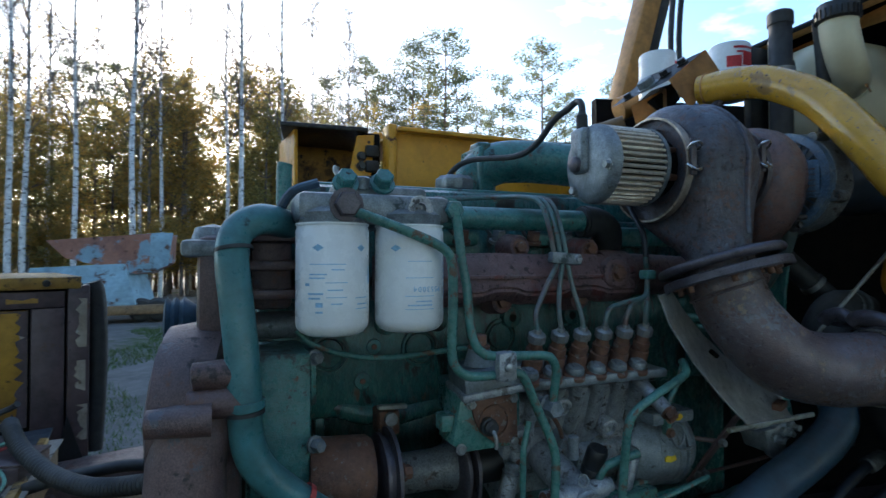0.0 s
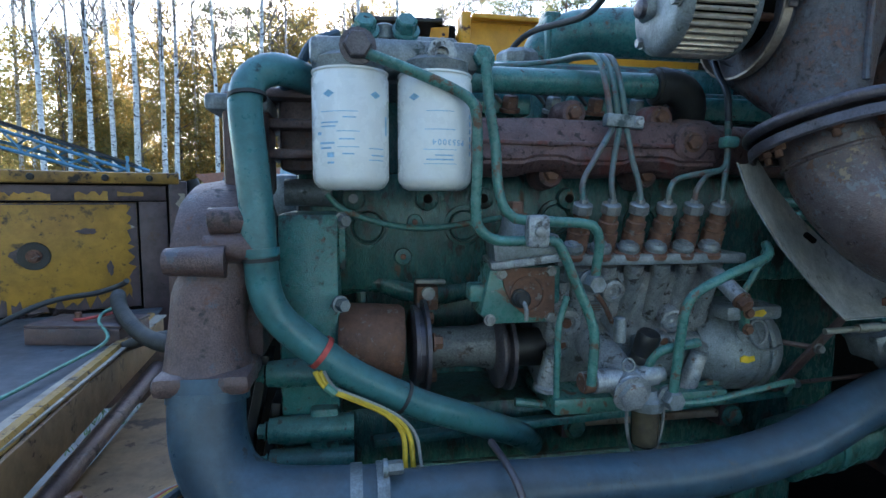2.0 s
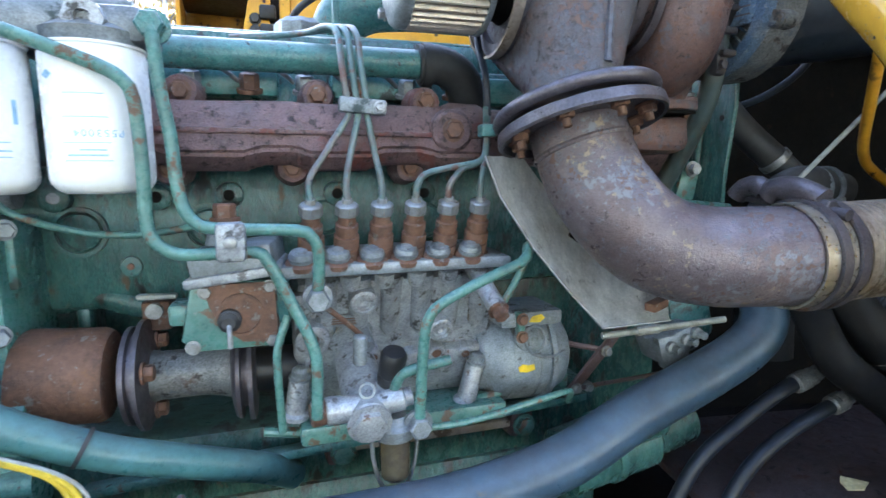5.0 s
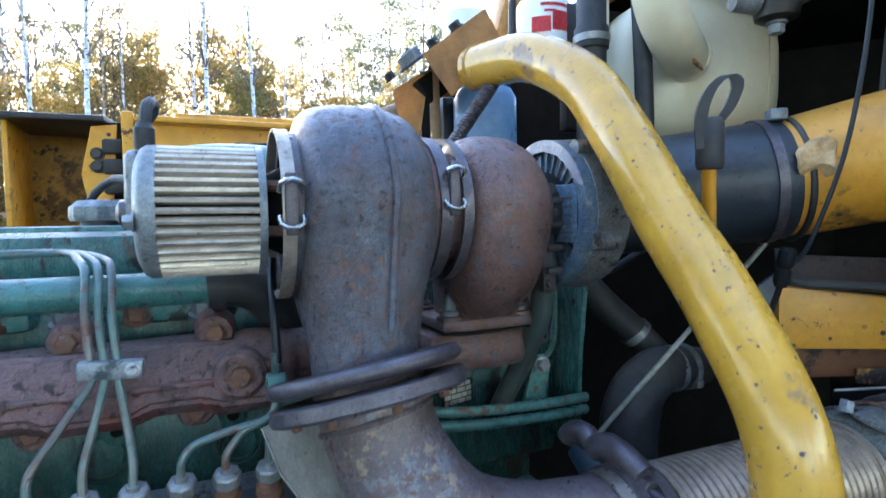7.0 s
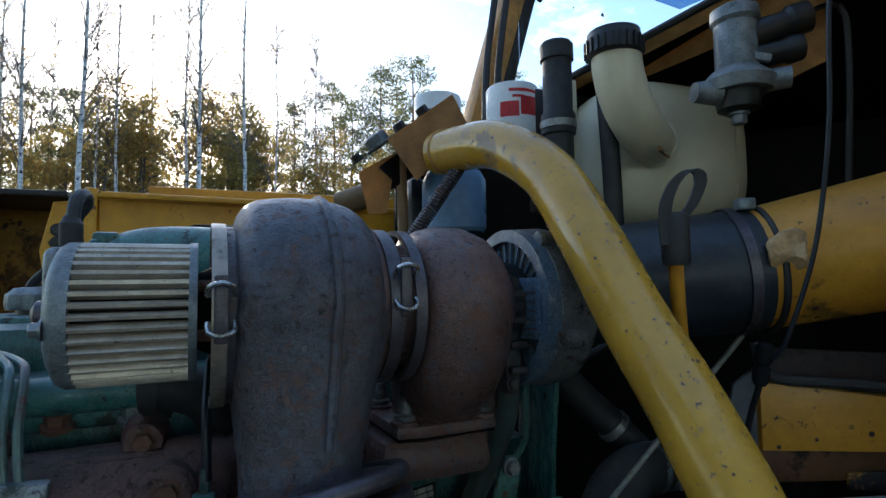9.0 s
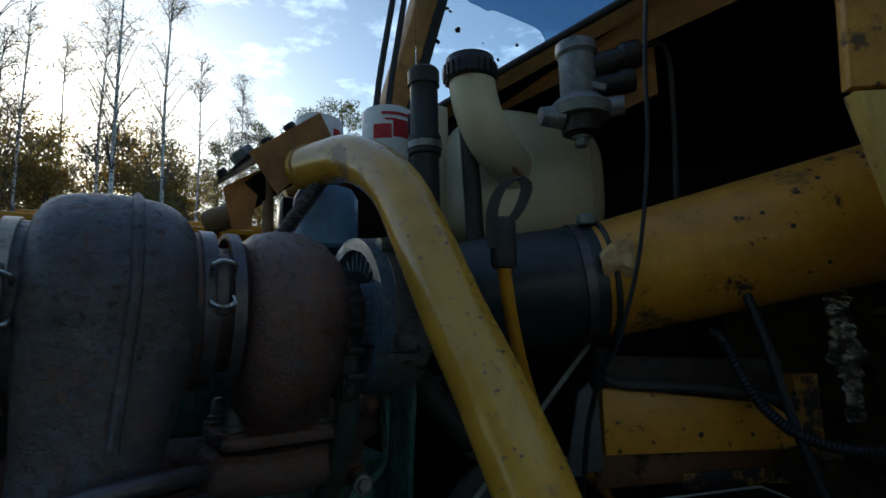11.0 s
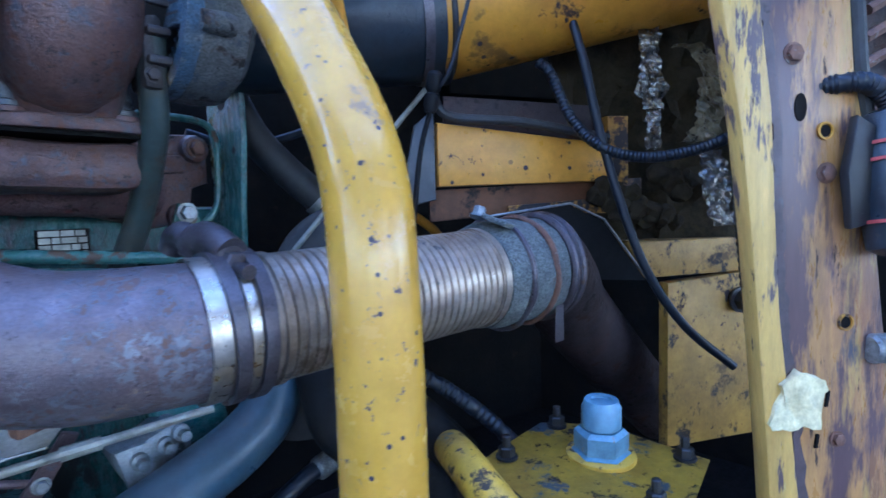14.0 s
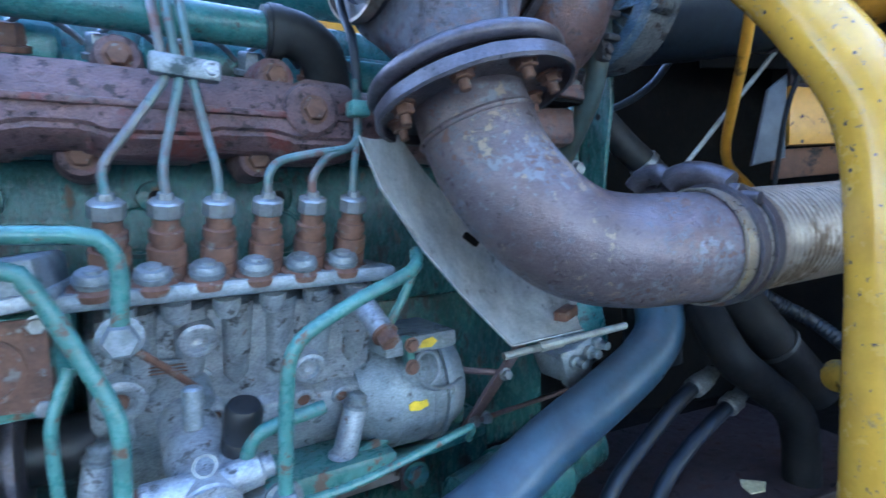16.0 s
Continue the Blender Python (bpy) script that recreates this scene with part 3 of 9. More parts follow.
def plate(outline, origin, u, v, thick, bev=0.0, bm=None, holes=()):
    """A flat plate: outline in metres along u and v from origin, its front at origin and its back thick metres along v x u."""
    bm = bm or bmesh.new()
    o, u, v = Vector(origin), Vector(u).normalized(), Vector(v).normalized()
    w = v.cross(u).normalized()
    front = [bm.verts.new(o + u * a + v * b) for a, b in outline]
    back = [bm.verts.new(q.co + w * thick) for q in front]
    fs = [bm.faces.new(front), bm.faces.new(back[::-1])]
    k = len(front)
    for i in range(k):
        j = (i + 1) % k
        fs.append(bm.faces.new((front[j], front[i], back[i], back[j])))
    if bev:
        bmesh.ops.recalc_face_normals(bm, faces=fs)
        es = list({e for f in fs[:2] for e in f.edges})
        bmesh.ops.bevel(bm, geom=es, offset=bev, segments=2, affect="EDGES", profile=0.5)
    return bm


def hexbolt(at, axis, r, h, bm=None, washer=True, stud=0.0):
    bm = bm or bmesh.new()
    at = Vector(at)
    w = Vector(axis).normalized()
    if washer:
        lathe([(0, r * 1.3), (h * 0.22, r * 1.3), (h * 0.24, r * 1.15)], at, w, 16, bm)
    lathe([(h * 0.2, r), (h * 0.9, r), (h, r * 0.86)], at, w, 6, bm)
    if stud:
        lathe([(h * 0.9, r * 0.5), (h + stud, r * 0.5), (h + stud + r * 0.1, r * 0.4)], at, w, 10, bm)
    return bm


def ring(at, axis, r, width, thick, seg=32, bm=None):
    """A band of the given width along its axis."""
    bm = bm or bmesh.new()
    u, v, w = basis(axis)
    o = Vector(at)
    prof = [(-width / 2, r - thick / 2), (-width / 2, r + thick / 2), (width / 2, r + thick / 2), (width / 2, r - thick / 2)]
    rows = []
    for k in range(seg):
        a = 2 * math.pi * k / seg
        d = u * math.cos(a) + v * math.sin(a)
        rows.append([bm.verts.new(o + w * x + d * q) for x, q in prof])
    for i in range(seg):
        a, b = rows[i], rows[(i + 1) % seg]
        for k in range(4):
            bm.faces.new((a[k], b[k], b[(k + 1) % 4], a[(k + 1) % 4]))
    return bm


def torus(at, axis, r, r2, seg=36, seg2=10, bm=None):
    bm = bm or bmesh.new()
    u, v, w = basis(axis)
    o = Vector(at)
    rows = []
    for k in range(seg):
        a = 2 * math.pi * k / seg
        d = u * math.cos(a) + v * math.sin(a)
        rows.append([bm.verts.new(o + d * (r + r2 * math.cos(b)) + w * r2 * math.sin(b)) for b in (2 * math.pi * j / seg2 for j in range(seg2))])
    for i in range(seg):
        a, b = rows[i], rows[(i + 1) % seg]
        for j in range(seg2):
            bm.faces.new((a[j], b[j], b[(j + 1) % seg2], a[(j + 1) % seg2]))
    return bm


def rough_up(bm, amount, scale):
    """Uneven cast or crumpled surface."""
    for q in bm.verts:
        q.co += noise.noise_vector(q.co * scale) * amount
    return bm


def letters(text, size, m, material, parent, name="lettering", label=""):
    """Flat lettering in the built-in font, turned into a mesh at pose m."""
    cu = bpy.data.curves.new(name, "FONT")
    cu.body, cu.size, cu.extrude, cu.align_x, cu.align_y = text, size, 0.0002, "CENTER", "CENTER"
    tmp = bpy.data.objects.new(name, cu)
    me = bpy.data.meshes.new_from_object(tmp)
    me.transform(m)
    bpy.data.objects.remove(tmp)
    bpy.data.curves.remove(cu)
    me.materials.append(material)
    ob = new(name, me)
    ob.parent = parent
    ob.matrix_parent_inverse = Matrix.Translation(-parent.location)
    if label:
        ob["label"] = label
    return ob


# ---- the engine: block, head, valve cover ----
X, Y, Z = Vector((1, 0, 0)), Vector((0, 1, 0)), Vector((0, 0, 1))
BLOCK_Y = 0.775


def engine_block():
    t = thing("engine_block", (0.45, 0.95, 1.2), "dark green oil-stained diesel engine block with core plugs", "engine block")
    part("block_wall", box((0.52, 0.94, 1.555), (0.96, 0.33, 0.17), bev=0.012), M_TEAL_OILY_DIM, t)
    part("lower_wall", box((0.52, 0.975, 1.34), (0.96, 0.25, 0.28), bev=0.01), M_TEAL_OILY_DIM, t)
    low = box((0.43, 0.83, 1.27), (0.74, 0.2, 0.1), bev=0.02)
    part("crankcase_flange", low, M_TEAL_OILY_DIM, t)
    # raised round bosses and core plugs on the side face
    for x, z, r in ((0.138, 1.563, 0.027), (0.275, 1.564, 0.027), (0.414, 1.573, 0.026), (0.55, 1.565, 0.026)):
        bm = ring((x, BLOCK_Y - 0.002, z), Y, r, 0.008, 0.004)
        lathe([(0, r - 0.004), (0.003, r - 0.005), (0.0035, r * 0.8), (0.001, r * 0.72), (0.001, 0)], (x, BLOCK_Y + 0.001, z), -Y, 28, bm)
        part("core_plug", bm, M_TEAL_OILY_DIM, t)
    for x, z, r in ((0.187, 1.52, 0.0125), (0.204, 1.569, 0.0115), (0.345, 1.53, 0.0115)):
        d = part("disc_plug", lathe([(0, r), (0.003, r - 0.001), (0.004, r * 0.5), (0.004, 0)], (x, BLOCK_Y, z), -Y, 22), M_TEAL, t)
        part("plug_screw", lathe([(0, 0.0042), (0.002, 0.004), (0.0025, 0)], (x, BLOCK_Y - 0.0038, z), -Y, 12), M_RUSTNUT, d)
    for x, z in ((0.118, 1.602), (0.221, 1.602), (0.301, 1.603), (0.43, 1.603), (0.545, 1.602)):
        d = part("bolt_boss", lathe([(0, 0.0165), (0.012, 0.0155), (0.013, 0.0135), (0.0131, 0.006)], (x, BLOCK_Y, z), -Y, 22), M_TEAL_OILY_DIM, t)
        part("bolt_hole", lathe([(0.0002, 0.0068), (0.0006, 0.006), (-0.006, 0.0055), (-0.006, 0)], (x, BLOCK_Y - 0.013, z), -Y, 18), M_SOOT_SHADE if x > 0.15 else M_ALU_DULL, d)
    # sloping bulge behind the pump drive and the oil pan rail
    part("casting_rib", rough_up(tube([(0.10, 0.80, 1.478), (0.15, 0.79, 1.482), (0.19, 0.785, 1.47), (0.24, 0.785, 1.463), (0.3, 0.788, 1.472), (0.37, 0.80, 1.482)], 0.016, 14), 0.001, 40), M_TEAL_OILY_DIM, t)
    for x in (0.128, 0.345):
        part("casting_web", rough_up(box((x, 0.815, 1.42), (0.016, 0.06, 0.11), bev=0.006), 0.001, 40), M_TEAL_OILY_DIM, t)
    part("oil_pan", box((0.42, 0.85, 1.14), (0.78, 0.26, 0.2), bev=0.03), M_TEAL_OILY_DIM, t)
    part("pan_rail", box((0.45, 0.70, 1.30), (0.62, 0.02, 0.012), (0, -3, 0), 0.003), M_TEAL, t, "chipped edge of the pan rail")
    bm = tube([(0.33, 0.69, 1.33), (0.42, 0.68, 1.322), (0.56, 0.675, 1.335), (0.66, 0.675, 1.36), (0.71, 0.68, 1.362), (0.72, 0.69, 1.34)], 0.006, 10)
    part("drain_pipe", bm, M_TEAL_PIPE, t)
    return t


def cylinder_head():
    t = thing("cylinder_head", (0.45, 0.9, 1.64), "teal painted cylinder head row with rocker cover", "cylinder head")
    part("head_wall", box((0.44, 0.91, 1.70), (0.78, 0.27, 0.13), bev=0.01), M_TEAL_OILY_DIM, t)
    part("rocker_cover", box((0.42, 0.93, 1.785), (0.66, 0.2, 0.06), bev=0.02), M_TEAL_OILY_DIM, t)
    part("cover_lid", box((0.42, 0.93, 1.816), (0.6, 0.13, 0.012), bev=0.005), M_TEAL, t)
    for i in range(3):
        x = 0.3 + i * 0.19
        bm = box((x, 0.765, 1.735), (0.13, 0.04, 0.035), bev=0.008)
        part("port_lug", bm, M_TEAL, t)
    for i in range(6):
        x = 0.27 + i * 0.062
        part("injector_nut", hexbolt((x, 0.745, 1.722), (0, -0.35, 1), 0.011, 0.022), M_RUSTNUT if i % 2 else M_ALU_DULL, t)
        bm = tube([(x, 0.745, 1.745), (x + 0.015, 0.735, 1.752), (x + 0.035, 0.735, 1.745), (x + 0.05, 0.745, 1.735)], 0.0028, 8)
        part("leak_off_pipe", bm, M_STEEL, t)
    # rear end castings seen past the filters
    bm = box((0.055, 0.80, 1.69), (0.05, 0.2, 0.11), bev=0.008)
    part("front_casting", bm, M_CAST, t)
    for z in (1.655, 1.69, 1.725):
        part("casting_fin", box((0.055, 0.72, z), (0.11, 0.09, 0.012), bev=0.004), M_CAST, t)
    return t


def rail_pipe():
    t = thing("water_rail", (0.3, 0.71, 1.76), "green painted coolant rail pipe with black rubber elbow", "pipe")
    part("pipe", tube([(0.2, 0.712, 1.757), (0.53, 0.712, 1.757)], 0.017, 20, rounded=False), M_TEAL, t)
    part("rubber_elbow", tube([(0.525, 0.712, 1.757), (0.555, 0.712, 1.757), (0.585, 0.72, 1.74), (0.6, 0.75, 1.70), (0.6, 0.79, 1.67)], 0.023, 18), M_RUBBER, t)
    part("hose_clamp", ring((0.535, 0.712, 1.757), X, 0.024, 0.012, 0.003), M_RUBBER, t)
    return t


def oil_cap():
    t = thing("oil_filler_cap", (0.40, 0.93, 1.822), "grey lobed oil filler cap on the rocker cover", "cap")
    bm = bmesh.new()
    prof = [(0, 0.034), (0.006, 0.036), (0.018, 0.035), (0.026, 0.026), (0.028, 0)]
    lathe(prof, (0.40, 0.93, 1.828), Z, 40, bm)
    for q in bm.verts:
        d = Vector((q.co.x - 0.40, q.co.y - 0.93, 0))
        if d.length > 0.02:
            q.co += d.normalized() * 0.0025 * math.cos(8 * math.atan2(d.y, d.x))
    part("cap_body", bm, M_ALU_DULL, t)
    part("neck", rod((0.40, 0.93, 1.81), (0.40, 0.93, 1.832), 0.026, 20), M_BLACK, t)
    return t


def manifold():
    t = thing("exhaust_manifold", (0.43, 0.71, 1.64), "rusty red-brown cast exhaust manifold along the engine", "manifold")
    bm = bmesh.new()
    line = [Vector((0.21, 0.705, 1.672)), Vector((0.35, 0.705, 1.673)), Vector((0.47, 0.705, 1.674)), Vector((0.53, 0.705, 1.674)), Vector((0.6, 0.705, 1.674))]
    # a log of half-hexagonal section
    sec = [(-0.045, -0.018), (-0.04, 0.012), (-0.022, 0.034), (0.03, 0.034), (0.03, -0.034), (-0.026, -0.034)]
    xs = [0.19, 0.25, 0.26, 0.33, 0.34, 0.38, 0.39, 0.46, 0.47, 0.52, 0.53, 0.59]
    rows = []
    for i, x in enumerate(xs):
        k = 1.0 + 0.08 * ((i // 2) % 2)
        dz = -0.004 * ((i // 2) % 2)
        rows.append([bm.verts.new((x, 0.705 + a * k, 1.672 + b * k + dz)) for a, b in sec])
    for a, b in zip(rows, rows[1:]):
        for j in range(6):
            bm.faces.new((a[j], b[j], b[(j + 1) % 6], a[(j + 1) % 6]))
    bm.faces.new(rows[0])
    bm.faces.new(rows[-1][::-1])
    bmesh.ops.recalc_face_normals(bm, faces=bm.faces)
    bmesh.ops.bevel(bm, geom=list(bm.edges), offset=0.004, segments=2, affect="EDGES")
    part("log", rough_up(bm, 0.0012, 90), M_MANIFOLD, t)
    part("seam", box((0.4, 0.661, 1.672), (0.38, 0.006, 0.006), (0, 0.4, 0), 0.002), M_MANIFOLD, t)
    bm = lathe([(0, 0.036), (0.01, 0.04), (0.045, 0.039), (0.055, 0.034)], (0.548, 0.70, 1.672), X, 22)
    part("end_collar", rough_up(bm, 0.001, 90), M_MANIFOLD, t)
    bm = lathe([(0, 0.026), (0.012, 0.024), (0.015, 0.02)], (0.551, 0.668, 1.676), -Y, 20)
    part("boss", bm, M_MANIFOLD, t)
    part("bolt", hexbolt((0.551, 0.655, 1.676), -Y, 0.01, 0.01), M_RUSTNUT, t)
    for x, z in ((0.265, 1.715), (0.405, 1.715), (0.53, 1.712), (0.375, 1.635), (0.51, 1.635), (0.25, 1.635)):
        bm = lathe([(0, 0.021), (0.035, 0.018), (0.04, 0.016)], (x, 0.735, z), -Y, 18)
        part("lug", rough_up(bm, 0.001, 80), M_MANIFOLD, t)
        part("bolt", hexbolt((x, 0.697, z), -Y, 0.009, 0.01), M_RUSTNUT, t)
    bm = tube([(0.59, 0.705, 1.672), (0.63, 0.71, 1.672), (0.70, 0.72, 1.67), (0.90, 0.75, 1.66)], 0.034, 18)
    part("rear_log", rough_up(bm, 0.001, 70), M_MANIFOLD, t)
    return t


# ---- fuel filters ----
def fuel_filter(x, label, texted):
    y = 0.623
    t = thing("fuel_filter", (x, y, 1.612), label, "fuel filter", "spin-on fuel filters")
    r, z0, z1 = 0.0415, 1.612, 1.738
    prof = [(0, 0), (0, 0.03), (0.003, 0.036), (0.009, 0.0405), (0.014, r), (0.118, r), (0.12, r - 0.0012), (0.123, r - 0.0012), (0.124, r), (0.126, r)]
    part("canister", lathe(prof, (x, y, z0), Z, 48), M_WHITE, t)

    def bar(az, z, wide, high, name="print_bar"):
        bm = bmesh.new()
        n = max(2, int(wide / 0.004))
        rows = []
        for i in range(n + 1):
            a = radians(az) + (i / n - 0.5) * wide / r
            d = Vector((math.sin(a), -math.cos(a), 0)) * (r + 0.0004)
            rows.append([bm.verts.new(Vector((x, y, z)) + d + Z * s * high / 2) for s in (-1, 1)])
        for p, q in zip(rows, rows[1:]):
            bm.faces.new((p[0], q[0], q[1], p[1]))
        part(name, bm, M_BLUEPRINT, t)

    def diamond(az, z, wide, high):
        bm = bmesh.new()
        vs = []
        for da, dz in ((-0.5, 0), (0, -0.5), (0.5, 0), (0, 0.5)):
            a = radians(az) + da * wide / r
            vs.append(bm.verts.new(Vector((x, y, z + dz * high)) + Vector((math.sin(a), -math.cos(a), 0)) * (r + 0.0005)))
        bm.faces.new(vs)
        part("blue_diamond", bm, M_BLUEPRINT, t)

    if texted:
        for az in (-40, 40):
            diamond(az, z1 - 0.028, 0.013, 0.008)
        for z, w, h in ((1.695, 0.03, 0.0007), (1.676, 0.034, 0.0007), (1.655, 0.036, 0.0007), (1.6445, 0.03, 0.0016), (1.649, 0.02, 0.0014), (1.64, 0.036, 0.0007)):
            bar(0 if w > 0.025 else 6, z, w, h)
        for z in (1.66, 1.668, 1.676, 1.684, 1.692, 1.652):
            bar(58, z, 0.004, 0.005)
        for i, ch in enumerate("P553004"):
            az = 36 - i * 7.5
            a = radians(az)
            d = Vector((math.sin(a), -math.cos(a), 0)) * (r + 0.0005)
            m = Matrix.Translation(Vector((x, y, 1.663)) + d) @ Matrix.Rotation(a, 4, "Z") @ Matrix.Rotation(radians(90), 4, "X") @ Matrix.Rotation(radians(180), 4, "Z")
            letters(ch, 0.0085, m, M_BLUEPRINT, t)
    else:
        for az in (-32, 38):
            diamond(az, z1 - 0.028, 0.013, 0.008)
        for az, z, w, h in ((-32, 1.692, 0.02, 0.0008), (-32, 1.681, 0.02, 0.0014), (-34, 1.677, 0.018, 0.0014), (-36, 1.66, 0.018, 0.002), (-38, 1.655, 0.014, 0.002), (-30, 1.648, 0.008, 0.005), (-30, 1.64, 0.008, 0.002), (-4, 1.692, 0.02, 0.0008), (-2, 1.686, 0.014, 0.0012), (-4, 1.672, 0.024, 0.0008), (-6, 1.664, 0.016, 0.0014), (-4, 1.656, 0.022, 0.0008), (-4, 1.649, 0.012, 0.0014), (-50, 1.67, 0.006, 0.003), (62, 1.68, 0.004, 0.02),
                            (40, 1.655, 0.02, 0.001), (42, 1.648, 0.018, 0.0014), (40, 1.643, 0.02, 0.001)):
            bar(az, z, w, h)
    return t


def filter_head():
    t = thing("twin_filter_mount", (0.165, 0.64, 1.738), "grey cast twin fuel filter head with banjo fittings", "filter head")
    bm = box((0.165, 0.64, 1.757), (0.182, 0.075, 0.032), bev=0.008)
    part("casting", rough_up(bm, 0.0008, 70), M_ALU_DULL, t)
    for x in (0.116, 0.209):
        part("seat", lathe([(0, 0.037), (0.012, 0.04), (0.018, 0.03)], (x, 0.623, 1.7375), Z, 28), M_ALU_DULL, t)
    part("spine", box((0.18, 0.66, 1.778), (0.12, 0.035, 0.02), bev=0.006), M_ALU_DULL, t)
    part("banjo_boss", lathe([(0, 0.017), (0.02, 0.017), (0.022, 0.013)], (0.124, 0.605, 1.757), -Y, 20), M_ALU_DULL, t)
    part("banjo_bolt", hexbolt((0.124, 0.585, 1.757), -Y, 0.0145, 0.014), M_CLAMP, t)
    bm = lathe([(0, 0.016), (0.016, 0.016), (0.016, 0.007), (0.008, 0.007), (0.008, 0)], (0.212, 0.605, 1.756), -Y, 8)
    part("open_fitting", bm, M_ALU, t)
    for x, z in ((0.133, 1.786), (0.178, 1.788)):
        part("bleed_nut", hexbolt((x, 0.635, z), (0, -0.7, 0.5), 0.012, 0.018), M_TEAL, t)
    part("bleed_knob", lathe([(0, 0.009), (0.014, 0.011), (0.016, 0.008)], (0.155, 0.645, 1.782), Z, 14), M_ALU_DULL, t)
    bm = tube([(0.136, 0.65, 1.79), (0.127, 0.66, 1.805), (0.128, 0.66, 1.812)], 0.004, 8)
    part("bleed_pipe", bm, M_STEEL, t)
    part("end_fitting", hexbolt((0.259, 0.615, 1.757), (0, -1, 0), 0.012, 0.02), M_TEAL, t)
    bm = tube([(0.105, 0.66, 1.79), (0.075, 0.66, 1.778), (0.06, 0.665, 1.755), (0.045, 0.67, 1.735), (0.035, 0.69, 1.73)], 0.006, 10)
    part("vent_hose", bm, M_RUBBER_BLUE, t)
    part("support_leg", box((0.165, 0.72, 1.745), (0.05, 0.12, 0.02), bev=0.005), M_ALU_DULL, t)
    return t


def fuel_pipes():
    def one(pts, r, label, mat=M_TEAL_PIPE, name="fuel_pipe"):
        return lone(name, tube(pts, r, 12, 0.006), mat, label, "pipe", "fuel pipes")
    one([(0.124, 0.583, 1.752), (0.141, 0.581, 1.747), (0.18, 0.578, 1.733), (0.222, 0.578, 1.717), (0.24, 0.578, 1.706), (0.247, 0.579, 1.69), (0.249, 0.581, 1.64), (0.248, 0.583, 1.592),
         (0.252, 0.583, 1.572), (0.266, 0.583, 1.56), (0.285, 0.583, 1.557), (0.335, 0.583, 1.557), (0.345, 0.583, 1.55), (0.353, 0.583, 1.535), (0.367, 0.583, 1.504), (0.381, 0.58, 1.472), (0.387, 0.578, 1.445), (0.385, 0.578, 1.39)],
        0.0058, "green painted steel fuel pipe from filter head down to feed pump")
    one([(0.26, 0.6, 1.754), (0.262, 0.596, 1.735), (0.265, 0.593, 1.70), (0.271, 0.59, 1.66), (0.273, 0.588, 1.625), (0.278, 0.586, 1.598), (0.288, 0.584, 1.585), (0.303, 0.583, 1.58), (0.372, 0.583, 1.576), (0.386, 0.583, 1.57), (0.393, 0.585, 1.553), (0.391, 0.59, 1.51)],
        0.0058, "green painted steel fuel pipe with rusted end at the pump")
    one([(0.085, 0.70, 1.608), (0.108, 0.70, 1.587), (0.164, 0.70, 1.569), (0.221, 0.70, 1.565), (0.288, 0.66, 1.578), (0.31, 0.64, 1.58)], 0.0038, "thin green vacuum pipe across the block")
    one([(0.362, 0.6, 1.49), (0.352, 0.595, 1.463), (0.35, 0.595, 1.44), (0.352, 0.6, 1.37)], 0.004, "thin green pipe bent beside the pump")
    one([(0.62, 0.60, 1.548), (0.605, 0.58, 1.535), (0.553, 0.572, 1.517), (0.51, 0.57, 1.497), (0.496, 0.57, 1.48), (0.492, 0.572, 1.45), (0.489, 0.578, 1.37)], 0.0058, "green chipped fuel pipe to the sediment bowl")
    one([(0.622, 0.60, 1.548), (0.612, 0.60, 1.52), (0.592, 0.602, 1.485)], 0.004, "thin green pipe at the pump end")
    one([(0.465, 0.60, 1.39), (0.47, 0.592, 1.415), (0.485, 0.588, 1.425), (0.525, 0.586, 1.432)], 0.0058, "bright green pipe on the feed pump")
    c = thing("pipe_clamp", (0.316, 0.583, 1.568), "small grey two-pipe clamp with a screw", "clamp")
    part("saddle", box((0.316, 0.577, 1.568), (0.026, 0.016, 0.036), bev=0.005), M_ALU, c)
    part("screw", lathe([(0, 0.006), (0.003, 0.0055), (0.004, 0.003)], (0.316, 0.569, 1.568), -Y, 14), M_STEEL, c)


